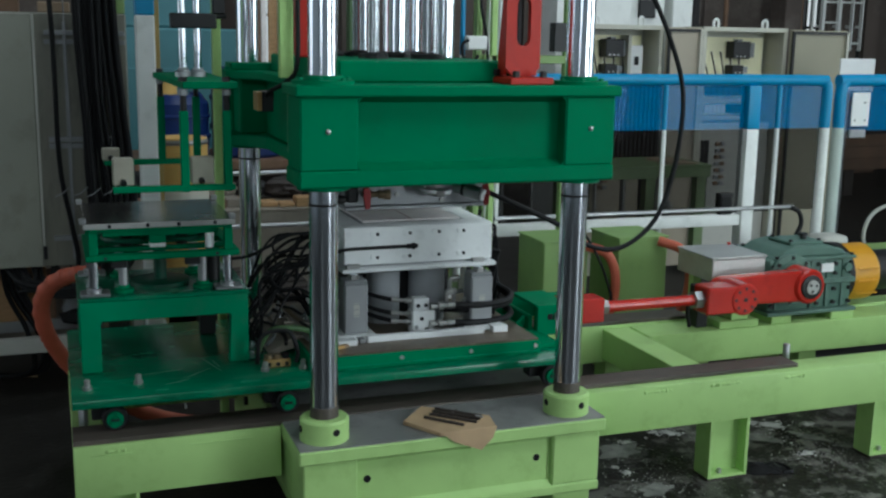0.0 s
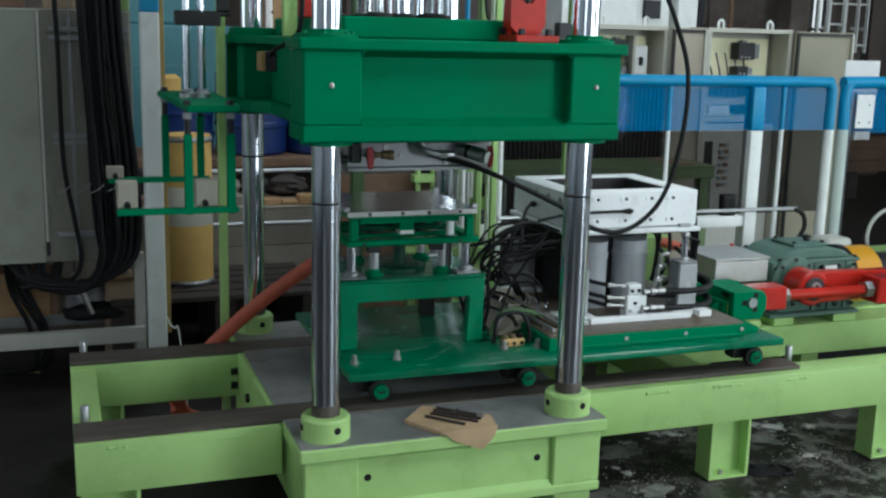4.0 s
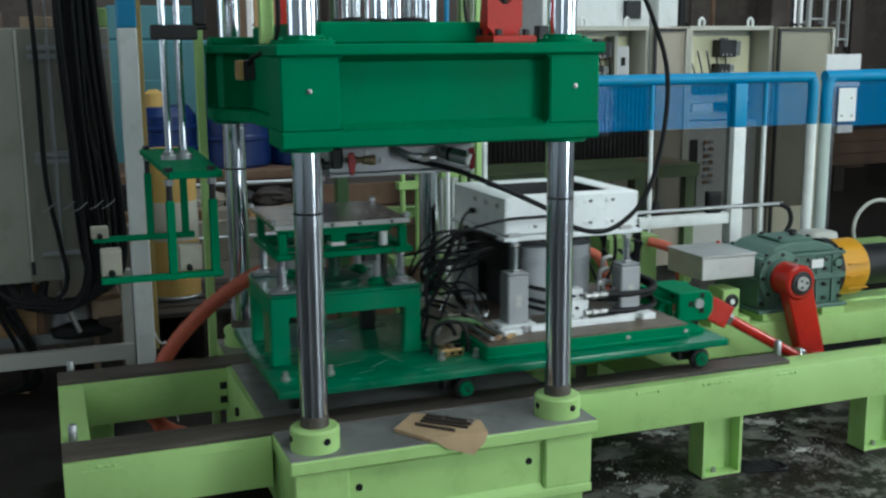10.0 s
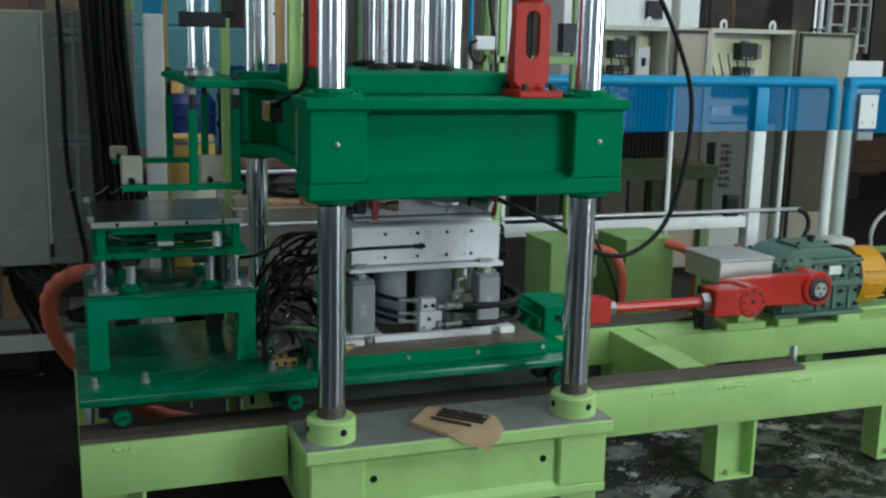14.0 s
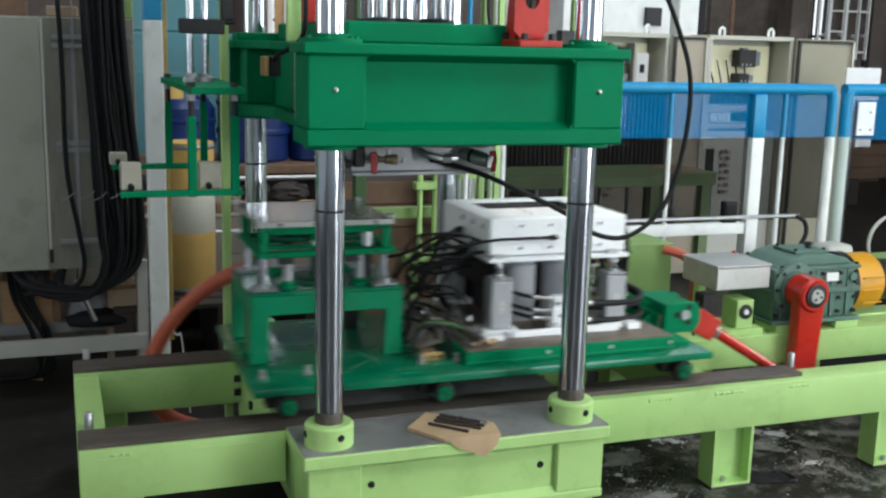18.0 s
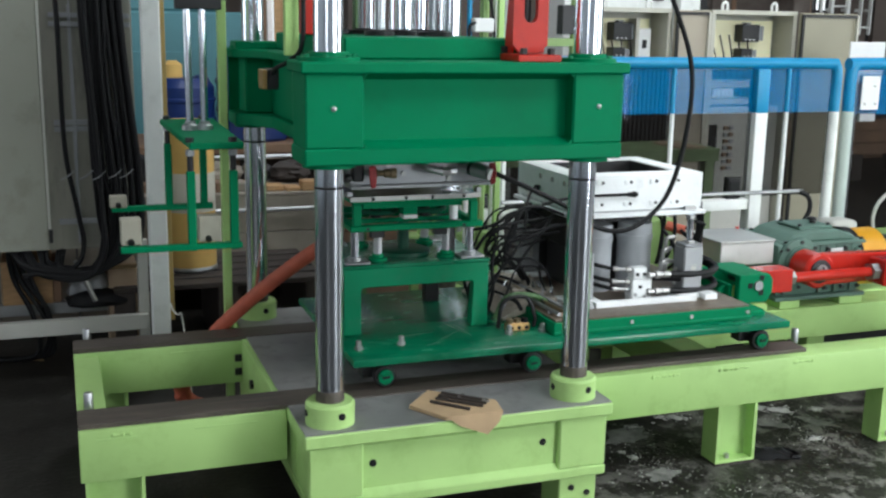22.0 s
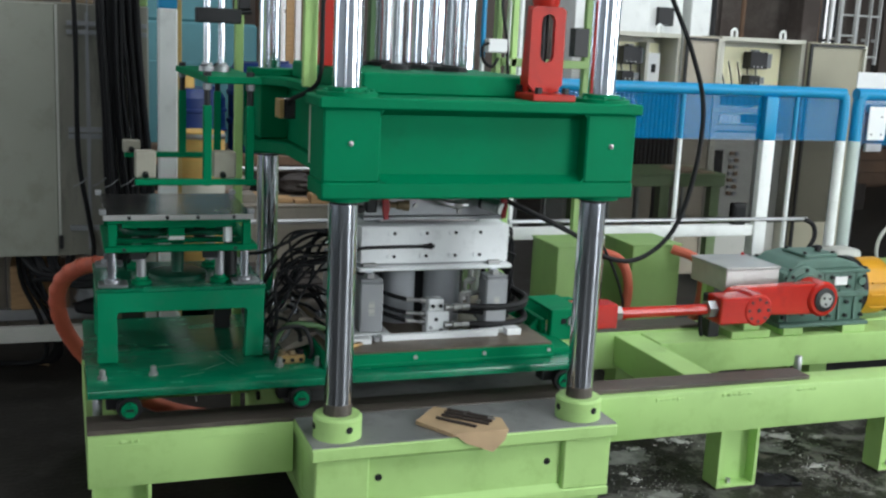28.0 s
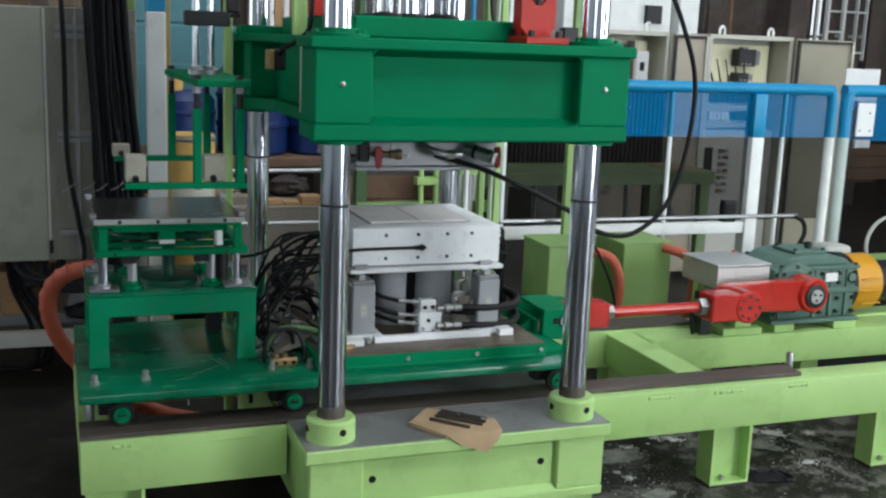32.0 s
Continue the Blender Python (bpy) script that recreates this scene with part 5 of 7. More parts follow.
LIFT = lift_bracket()
mount = thing("lift_mount", "black guide block on a pale green upright post", "post", (-0.14, 1.2, 0))
part("upright", M(box, -0.155, -0.122, 1.18, 1.215, 0, 3.0, 0.003), LIME, mount)
part("guide_block", M(box, -0.375, -0.225, 0.57, 0.63, 1.695, 1.745, 0.004), BLACK_METAL, mount)
part("guide_screw", M(cyl, (-0.225, 0.6, 1.735), (-0.19, 0.6, 1.738), 0.009, 10), BLACK_METAL, mount)
part("guide_arm", M(box, -0.20, -0.125, 0.60, 1.18, 1.85, 1.89, 0.003), BLACK_METAL, mount)
part("guide_link", M(box, -0.235, -0.195, 0.58, 0.62, 1.745, 1.89, 0.003), BLACK_METAL, mount)


# ---- left: switch cabinet, cable bundle, fence post ----
def grey_cabinet(name, x0, x1, y0, y1, z0, z1, label):
    c = thing(name, label, "cabinet", ((x0 + x1) / 2, (y0 + y1) / 2, z0))
    part("body", M(box, x0, x1, y0, y1, z0, z1, 0.006), CAB_INNER, c, "grimy grey cabinet back")
    return c


def left_side():
    c = grey_cabinet("control_cabinet", -2.2, -0.42, 2.08, 2.6, 0.595, 1.76, "grey sheet-steel control cabinet on a low frame")
    part("door", M(box, -1.95, -0.830, 2.055, 2.08, 0.60, 1.755, 0.005), DOOR_GREY, c)
    part("door_seal", M(box, -0.829, -0.818, 2.05, 2.08, 0.68, 1.75, 0.002), CABINET_GREY, c)
    for z in (0.72, 1.62, 1.66, 1.15, 1.18):
        part("cable_rail", M(box, -0.78, -0.43, 2.05, 2.08, z, z + 0.022, 0.002), GREY_PLASTIC, c)
    for x in (-0.70, -0.60, -0.50):
        part("upright_strip", M(box, x, x + 0.016, 2.06, 2.08, 0.63, 1.72), GREY_PLASTIC, c)
    part("door_catch", M(box, -0.829, -0.812, 2.03, 2.05, 0.64, 0.70), BLACK_METAL, c)
    s = thing("cabinet_stand", "grey channel-steel stand under the control cabinet", "stand", (-1.2, 2.3, 0))
    part("cross_rail", M(box, -2.2, -0.40, 2.05, 2.09, 0.188, 0.263, 0.003), CABINET_GREY, s)
    part("cross_rail", M(box, -2.2, -0.40, 2.30, 2.34, 0.229, 0.287, 0.003), STEEL, s)
    for x in (-2.1, -1.3, -0.44):
        part("leg", M(box, x, x + 0.05, 2.09, 2.14, 0, 0.62, 0.003), CABINET_GREY, s)
    part("brace", M(tube, [(-0.72, 2.03, 0.55), (-0.64, 2.03, 0.35)], 0.012), SCREW, s)
    rnd = random.Random(2)
    b = thing("cable_bundle", "thick bundle of black cables hanging beside the cabinet", "cables", (-0.6, 1.95, 0.55))
    ends = (-0.99, -0.935, -0.865, -0.78)
    for k in range(21):
        u = k / 20
        if k in (5, 13):
            continue
        y = 1.99 - 0.028 * (k % 3)
        j = [rnd.uniform(-0.010, 0.010) for _ in range(5)]
        low = 0.475 + 0.05 * u + rnd.uniform(-0.02, 0.02)
        ex = ends[(k * 7) % 4] + rnd.uniform(-0.02, 0.02)
        part("cable", M(tube, [(-0.665 + 0.17 * u + j[4], y, 2.6), (-0.649 + 0.165 * u + j[0], y, 1.76), (-0.632 + 0.170 * u + j[1], y, 1.38), (-0.612 + 0.175 * u + j[2], y, 1.05),
                               (-0.598 + 0.178 * u + j[3], y, 0.78), (-0.600 + 0.150 * u + j[0], y, 0.63), (-0.640 + 0.10 * u, y + 0.01, low + 0.04), (-0.72 + 0.05 * u, y + 0.03, low - 0.005),
                               (0.55 * ex - 0.36, y + 0.07, low + 0.02), (ex, 2.10, 0.60)], rnd.choice((0.009, 0.0105, 0.0115, 0.013)), 8, 7), BLACK, b)
    part("pale_wire", M(tube, [(-0.70, 2.03, 2.4), (-0.690, 2.03, 1.67), (-0.685, 2.03, 1.2), (-0.689, 2.03, 0.91), (-0.68, 2.03, 0.66)], 0.0032, 6, 6), GREY_PLASTIC, b)
    part("cable", M(tube, [(-0.78, 2.0, 2.5), (-0.745, 2.0, 1.7), (-0.74, 2.0, 1.1), (-0.70, 2.0, 0.8), (-0.68, 2.0, 0.62), (-0.74, 2.0, 0.52), (-0.95, 2.0, 0.5)], 0.011), BLACK, b)
    for x, z in ((-0.735, 0.985), (-0.655, 0.985), (-0.60, 0.98), (-0.53, 0.985), (-0.48, 0.985)):
        part("cable_tie", M(tube, [(x - 0.03, 1.905, z - 0.035), (x, 1.895, z - 0.02), (x + 0.03, 1.90, z + 0.005)], 0.0028, 6, 3), GREY_PLASTIC, b)
    for k in range(4):
        x = -1.02 + 0.025 * k
        part("cable", M(tube, [(x, 2.16, 0.62), (x + 0.02, 2.17, 0.45), (x + 0.06 + rnd.uniform(0, 0.06), 2.19, 0.25), (x + rnd.uniform(0.05, 0.15), 2.2, 0.06), (x - 0.15, 2.3, 0.02)], 0.012, 7, 6), BLACK, b)
    p = thing("fence_post", "white square fence post with blue top section", "fence post", (-0.36, 1.75, 0))
    part("post", M(box, -0.405, -0.325, 1.71, 1.79, 0, 1.752, 0.006), WHITE, p)
    part("post_top", M(box, -0.405, -0.325, 1.71, 1.79, 1.752, 2.6, 0.006), BLUE, p, "blue painted upper part")
    part("edge_strip", M(box, -0.325, -0.300, 1.78, 1.80, 0.3, 2.6, 0.002), OCHRE, p, "ochre strip along the post")
    d = thing("fibre_drum", "tall yellow fibre drum with steel rims", "drum", (-0.139, 2.5, 0.374))
    part("shell", M(lathe, (-0.139, 2.5, 0.374), (-0.139, 2.5, 2), [(0, 0.128), (0.02, 0.131), (0.76, 0.131), (0.78, 0.128)], 40), FIBRE, d)
    for z in (0.375, 1.12):
        part("rim", M(lathe, (-0.139, 2.5, z), (-0.139, 2.5, z + 1), [(0, 0.132), (0.012, 0.136), (0.026, 0.132)], 40), STEEL, d)
    part("label_band", M(lathe, (-0.139, 2.5, 0.69), (-0.139, 2.5, 2), [(0, 0.1315), (0.002, 0.1325), (0.20, 0.1325), (0.202, 0.1315)], 40), CABINET, d, "pale paper band round the drum")
    pal = thing("pallet", "dark timber pallet under the drum", "pallet", (-0.1, 2.5, 0))
    for k in range(5):
        part("board", M(box, -0.55, 0.5, 2.15 + 0.15 * k, 2.26 + 0.15 * k, 0.346, 0.373, 0.003), DARK_BROWN, pal)
    for x in (-0.55, -0.05, 0.40):
        part("bearer", M(box, x, x + 0.1, 2.15, 2.86, 0.0, 0.345, 0.003), DARK_BROWN, pal)


left_side()


# ---- safety fence ----
def fence():
    y = 2.1
    f = thing("safety_fence", "white tubular safety fence with blue painted top and acrylic panes", "fence", (2.8, y, 0))
    z1 = 1.47

    def post(x, r, top=True):
        part("post", M(box, x - r, x + r, y - r, y + r, 0, 1.19, 0.008, 2), WHITE, f)
        part("post_top", M(box, x - r, x + r, y - r, y + r, 1.19, z1 - 0.03, 0.008, 2), BLUE, f, "blue painted post top")
    post(1.3, 0.035)
    post(3.045, 0.042)
    part("top_rail", M(tube, [(1.2, y, z1), (2.2, y, z1), (3.45, y, z1), (3.55, y, z1 - 0.012), (3.578, y, z1 - 0.06), (3.578, y, 1.19)], 0.032, 12, 6), BLUE, f)
    part("post", M(cyl, (3.578, y, 0), (3.578, y, 1.19), 0.032, 16), WHITE, f)
    for x in (1.9, 2.475, 3.24):
        part("thin_post", M(cyl, (x, y, 0.4), (x, y, 1.19), 0.014, 12), WHITE, f)
        part("thin_post_top", M(cyl, (x, y, 1.19), (x, y, z1), 0.014, 12), BLUE, f)
    part("lower_rail", M(box, 1.2, 3.003, y - 0.03, y + 0.03, 0.628, 0.692, 0.006, 2), WHITE, f)
    for a, b in ((1.3, 1.88), (1.92, 2.46), (2.49, 3.0), (3.09, 3.22), (3.26, 3.54)):
        p = part("blue_pane", M(box, a, b, y - 0.004, y + 0.004, 1.19, z1 - 0.03), BLUE_FILM, f, "translucent blue acrylic pane")
        p.visible_shadow = False
        p = part("clear_pane", M(box, a, b, y - 0.004, y + 0.004, 0.70, 1.188), CLEAR_SHEET, f)
        p.visible_shadow = False
    g = thing("fence_gate", "second fence panel with blue top and white notice plate", "fence", (4.2, y, 0))
    part("top_rail", M(tube, [(3.68, y, 1.19), (3.68, y, z1 - 0.06), (3.71, y, z1 - 0.012), (3.82, y, z1), (5.6, y, z1)], 0.036, 12, 6), BLUE, g)
    part("post", M(cyl, (3.68, y, 0), (3.68, y, 1.19), 0.036, 16), POST_GREY, g, "pale grey-green post")
    p = part("blue_pane", M(box, 3.72, 5.5, y - 0.004, y + 0.004, 1.17, z1 - 0.03), BLUE_FILM, g)
    p.visible_shadow = False
    p = part("clear_pane", M(box, 3.72, 5.5, y - 0.004, y + 0.004, 0.1, 1.168), CLEAR_SHEET, g)
    p.visible_shadow = False
    part("notice_plate", M(box, 3.73, 3.86, y - 0.05, y - 0.04, 1.20, 1.40, 0.002), LABEL_WHITE, g, "white notice plate with screw holes")
    bolts(g, [(3.755, y - 0.05, 1.235), (3.83, y - 0.05, 1.235), (3.82, y - 0.05, 1.34)], (0, -1, 0), 0.006, 0.002, BLACK_METAL)
    part("latch", M(box, 3.735, 3.85, y - 0.045, y - 0.02, 1.13, 1.18, 0.003), STEEL, g)


fence()


# ---- control cabinets behind the fence ----
def open_cabinet(x0, x1, y, z1, door_to, label, deep=0.26, lining=None):
    c = thing("electrical_cabinet", label, "electrical cabinet", ((x0 + x1) / 2, y, 0))
    t = 0.03
    bm = bmesh.new()
    box(bm, x0, x0 + t, y, y + deep, 0.0, z1)
    box(bm, x1 - t, x1, y, y + deep, 0.0, z1)
    box(bm, x0 + t, x1 - t, y, y + deep, z1 - t, z1)
    box(bm, x0 + t, x1 - t, y, y + deep, 0.0, t + 0.1)
    box(bm, x0 + t, x1 - t, y + deep - 0.02, y + deep, t + 0.1, z1 - t)
    part("shell", bm, CABINET, c)
    part("mounting_plate", M(box, x0 + 0.06, x1 - 0.06, y + deep - 0.05, y + deep - 0.02, z1 - 0.69, z1 - 0.07), CREAM, c, "cream mounting plate")
    dr = part("door", M(box, min(x1, door_to) if door_to > x1 else door_to, door_to if door_to > x1 else x0, y - 0.05, y - 0.02, 0.05, z1 - 0.01, 0.004), lining or OLIVE, c, "open door with painted lining")
    a, b = (x1, door_to) if door_to > x1 else (door_to, x0)
    part("door_edge", M(box, a + 0.0, a + 0.02, y - 0.07, y - 0.05, 0.05, z1 - 0.02), BLACK_METAL, dr)
    part("door_edge", M(box, a + 0.02, b - 0.02, y - 0.07, y - 0.05, z1 - 0.04, z1 - 0.02), BLACK_METAL, dr)
    part("door_edge", M(box, b - 0.02, b, y - 0.07, y - 0.05, 0.05, z1 - 0.02), CABINET, dr)
    rnd = random.Random(int(x0 * 10))
    m = y + deep - 0.05
    sx = x0 + (0.34 if x0 > 3.5 else 0.26)
    for bz, bw, bh in ((z1 - 0.225, 0.15, 0.125), (z1 - 0.345, 0.10, 0.07)):
        q = part("contactor", M(box, sx, sx + bw, m - 0.10, m, bz, bz + bh, 0.004), BLACK_METAL, c)
        part("contactor_face", M(box, sx + bw + 0.002, sx + bw + 0.045, m - 0.085, m, bz + 0.01, bz + bh - 0.01, 0.003), GREY_PLASTIC, q)
        for k in range(3):
            part("terminal", M(cyl, (sx + 0.03 + 0.035 * k, m - 0.10, bz + 0.015), (sx + 0.03 + 0.035 * k, m - 0.106, bz + 0.015), 0.007, 8), SCREW, q)
    part("arc_chute", M(box, sx + 0.06, sx + 0.10, m - 0.06, m, z1 - 0.10, z1 - 0.085), GREY_PLASTIC, c)
    if x0 < 3.5:
        part("main_breaker", M(box, x0 + 0.47, x0 + 0.58, m - 0.07, m, z1 - 0.36, z1 - 0.14, 0.004), LABEL_WHITE, c)
        part("breaker_toggle", M(box, x0 + 0.51, x0 + 0.54, m - 0.085, m - 0.07, z1 - 0.28, z1 - 0.22, 0.003), BLACK_METAL, c)
        part("inner_frame", M(box, x0 + 0.43, x0 + 0.455, m - 0.12, m, 0.2, z1 - 0.07, 0.003), CABINET, c)
    for row, (z, h, w) in enumerate(((z1 - 0.50, 0.07, 0.05), (z1 - 0.63, 0.06, 0.036))):
        x = x0 + 0.09
        run = 0
        while x < x1 - 0.12:
            if run == 0:
                run, mt, gap = rnd.randint(2, 5), rnd.choice((BLACK_METAL, GREY_PLASTIC, LABEL_WHITE, CABINET_GREY)), rnd.choice((0.0, 0.03, 0.05))
                x += gap
            part("device", M(box, x, x + w - 0.004, m - 0.07, m, z, z + h, 0.003), mt, c)
            x += w
            run -= 1
        part("cable_duct", M(box, x0 + 0.07, x1 - 0.07, m - 0.06, m, z - 0.055, z - 0.02, 0.002), CABINET_GREY, c)
    # closed lower panel with a ventilation slot and a strip of terminals
    part("lower_panel", M(box, x0 + 0.04, x1 - 0.04, m - 0.12, m + 0.03, 0.14, z1 - 0.70, 0.004), CABINET_GREY if x0 > 3.5 else WARM_LINING, c)
    part("slot", M(box, x0 + 0.085, x0 + 0.165, m - 0.124, m - 0.1205, 0.42, z1 - 0.83, 0.002), BLACK, c)
    for k in range(7):
        for u in (0.0, 0.045):
            part("terminal_block", M(box, x0 + 0.215 + u, x0 + 0.253 + u, m - 0.14, m - 0.1205, 0.62 + 0.05 * k, 0.648 + 0.05 * k, 0.003), (RUST, GREY_PLASTIC)[(k + (u > 0)) % 2], c)
    for k in range(5):
        part("wire_loom", M(tube, [(x0 + 0.12 + 0.08 * k, m - 0.02, z1 - 0.18), (x0 + 0.14 + 0.07 * k, m - 0.08, z1 - 0.36), (x0 + 0.12 + 0.08 * k, m - 0.06, z1 - 0.45)], 0.006, 6, 5), BLACK, c)
    for x in (x0 + 0.2, x1 - 0.1):
        part("lifting_eye", M(tube, [(x - 0.02, y + 0.15, z1), (x - 0.02, y + 0.15, z1 + 0.04), (x, y + 0.15, z1 + 0.06), (x + 0.02, y + 0.15, z1 + 0.04), (x + 0.02, y + 0.15, z1)], 0.010, 8, 4), WHITE, c)
    return c


open_cabinet(3.69, 4.42, 3.6, 1.79, 4.93, "beige electrical cabinet standing open, wired devices inside")
open_cabinet(2.70, 3.36, 3.6, 1.79, 3.64, "beige electrical cabinet standing open beside another", lining=WARM_LINING)
wc = thing("wall_cabinet", "white sheet-steel cabinet behind the open ones", "cabinet", (3.2, 4.6, 0))
part("body", M(box, 2.9, 3.84, 4.4, 4.8, 0, 2.3, 0.006), WHITE, wc)
part("door", M(box, 3.0, 3.52, 4.37, 4.4, 0.2, 2.25, 0.006), WHITE, wc)
part("side_duct", M(box, 3.92, 4.10, 4.4, 4.7, 0, 2.3, 0.006), WHITE, wc)
part("meter", M(box, 3.60, 3.74, 4.36, 4.4, 1.86, 2.0, 0.004), BLACK_METAL, wc)


CABLE = ((0.44, 0.40, 1.275), (0.497, 0.36, 1.266), (0.652, 0.32, 1.218), (0.923, 0.28, 1.094), (1.042, 0.24, 1.013), (1.169, 0.22, 1.007), (1.302, 0.22, 1.11), (1.371, 0.22, 1.314), (1.384, 0.22, 1.557), (1.317, 0.22, 1.754), (1.21, 0.22, 1.95))


# ---- low things behind the press ----
def behind():
    t = thing("green_workbench", "long pale green steel bench behind the press", "workbench", (2.4, 2.8, 0))
    part("top", M(box, 1.3, 3.165, 2.62, 3.1, 0.902, 0.92, 0.004), BENCH, t)
    part("apron", M(box, 1.3, 3.163, 2.625, 2.66, 0.838, 0.9018, 0.003), BENCH, t)
    for x in (1.4, 2.1, 2.715, 3.085):
        part("leg", M(box, x, x + 0.07, 2.661, 2.72, 0, 0.9018, 0.003), BENCH, t)
    cb = thing("cardboard_sheet", "creased brown cardboard sheet lying on the bench", "cardboard", (2.98, 2.8, 0.92))
    part("sheet", M(prism, [(2.87, 0.9202), (3.09, 0.9202), (3.085, 0.927), (2.99, 0.938), (2.88, 0.933)], "y", 2.64, 2.95, 0.002), CARD, cb)
    sb = thing("socket_box", "small black socket box standing on the fence rail", "socket", (2.905, 2.1, 0.692))
    part("body", M(box, 2.862, 2.952, 2.075, 2.125, 0.693, 0.818, 0.005), BLACK_METAL, sb)
    part("cover", M(box, 2.872, 2.942, 2.069, 2.0748, 0.705, 0.80, 0.003), BLACK, sb)
    tk = thing("coolant_tank", "light-green angular steel tank behind the rails", "tank", (1.7, 1.45, 0))
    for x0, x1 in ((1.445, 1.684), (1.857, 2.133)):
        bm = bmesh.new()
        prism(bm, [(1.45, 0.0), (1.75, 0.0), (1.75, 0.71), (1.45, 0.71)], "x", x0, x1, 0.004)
        part("tank_body", bm, LIME_SHADED, tk)
        part("tank_lid", M(box, x0 - 0.006, x1 + 0.006, 1.444, 1.756, 0.71, 0.718, 0.002), LIME_SHADED, tk)
    j = thing("junction_box", "grey steel junction box on a post beside the gear motor", "junction box", (2.09, 0.95, 0.406))
    part("body", M(box, 1.985, 2.268, 0.835, 1.12, 0.620, 0.722, 0.004), GALV, j)
    part("lid", M(box, 1.980, 2.273, 0.83, 1.125, 0.722, 0.733, 0.003), GALV, j)
    for x in (2.0, 2.253):
        part("lid_screw", M(cyl, (x, 0.83, 0.7275), (x, 0.827, 0.7275), 0.004, 8), SCREW, j)
    part("stem", M(box, 2.0, 2.04, 1.0, 1.04, 0.406, 0.622), LIME, j)
    part("relay", M(box, 1.935, 1.995, 0.86, 0.93, 0.406, 0.60, 0.004), BLACK_METAL, j)
    part("relay_lead", M(tube, [(1.935, 0.89, 0.56), (1.90, 0.87, 0.55), (1.885, 0.86, 0.48), (1.90, 0.86, 0.415)], 0.009), BLACK, j)
    part("warning_light", M(cyl, (2.25, 1.10, 0.733), (2.25, 1.10, 0.742), 0.009, 14), RED, j)
    for x in (1.74, 2.16):
        g = thing("hydraulic_hose", "orange-red rubber hose at the tank", "hose", (x, 1.4, 0.4))
        part("hose_line", M(tube, [(x - 0.1, 1.42, 0.70), (x, 1.36, 0.66), (x + 0.04, 1.34, 0.55), (x + 0.04, 1.36, 0.40), (x, 1.38, 0.3)], 0.024, 10, 8), HOSE_RED, g)
    # made-up black pan: keeps the floor gap behind the gear motor dark
    ot = thing("dark_floor_pan", "shallow black pan added to darken the floor behind the gear motor", "tray", (3.2, 1.4, 0))
    part("pan", M(box, 2.25, 4.3, BY1 + 0.02, 1.54, 0, 0.012, 0.002), BLACK, ot)
    for y in (BY1 + 0.02, 1.52):
        part("rim", M(box, 2.25, 4.3, y, y + 0.02, 0.0122, 0.05, 0.003), BLACK_METAL, ot)
    lo = thing("loose_lead", "thin black lead hanging in front of the tank", "cable", (1.68, 1.3, 0.4))
    part("lead", M(tube, [(1.56, 1.3, 0.80), (1.615, 1.3, 0.732), (1.677, 1.3, 0.623), (1.73, 1.3, 0.49), (1.74, 1.3, 0.41)], 0.007), BLACK, lo)
    pp = thing("cable_conduit", "thin grey conduit ending in a black flexible lead", "conduit", (2.6, 1.85, 0.77))
    part("pipe", M(cyl, (1.35, 1.85, 0.77), (3.2, 1.85, 0.765), 0.011, 10), STEEL, pp)
    part("lead", M(tube, [(3.18, 1.85, 0.765), (3.24, 1.84, 0.73), (3.25, 1.83, 0.66), (3.20, 1.82, 0.58)], 0.014), BLACK, pp)
    pb = thing("tool_tray", "sheet of brown wrapping card with dark steel pins on the bed", "tool tray", (0.41, 0.0, BED))
    part("card", M(prism, [(0.272, 0.031), (0.375, 0.15), (0.565, -0.005), (0.548, -0.106), (0.352, -0.106)], "z", BED + 0.0005, BED + 0.015, 0.002), PAPER, pb)
    part("card_flap", M(prism, [(0.352, BED + 0.015), (0.548, BED + 0.015), (0.535, BED - 0.022), (0.495, BED - 0.060), (0.40, BED - 0.022)], "y", -0.110, -0.1062), PAPER, pb, "card edge folded over the platen")
    for k, (a, b) in enumerate((((0.345, 0.030), (0.445, -0.075)), ((0.372, 0.052), (0.495, -0.062)), ((0.390, 0.076), (0.515, -0.040)), ((0.408, 0.098), (0.530, -0.018)), ((0.44, 0.035), (0.47, 0.058)))):
        part("steel_pin", M(cyl, (*a, BED + 0.020), (*b, BED + 0.020), 0.0052, 10), DARK_BROWN, pb)
    part("bright_clip", M(cyl, (0.505, -0.03, BED + 0.029), (0.52, -0.05, BED + 0.029), 0.004, 8), SCREW, pb)


behind()
LEAD = thing("machine_cable", "loose black cable sagging from the crosshead", "cable", (1.0, 0.25, 1.1))
part("lead", M(tube, CABLE, 0.0092, 8, 10), BLACK, LEAD)


# ---- rear of the place ----
def drum(x, y, z, mat, label, r=0.29, h=0.88):
    d = thing("plastic_drum", label, "drum", (x, y, z), "blue drums")
    part("shell", M(lathe, (x, y, z), (x, y, z + 1), [(0, r - 0.02), (0.02, r), (h * 0.3, r), (h * 0.32, r + 0.012), (h * 0.36, r + 0.012), (h * 0.38, r), (h * 0.62, r), (h * 0.64, r + 0.012),
                                                     (h * 0.68, r + 0.012), (h * 0.70, r), (h - 0.06, r), (h - 0.02, r - 0.03), (h, r - 0.04)], 32), mat, d)
    part("bung", M(cyl, (x + 0.12, y - 0.1, z + h), (x + 0.12, y - 0.1, z + h + 0.02), 0.035, 14), mat, d)


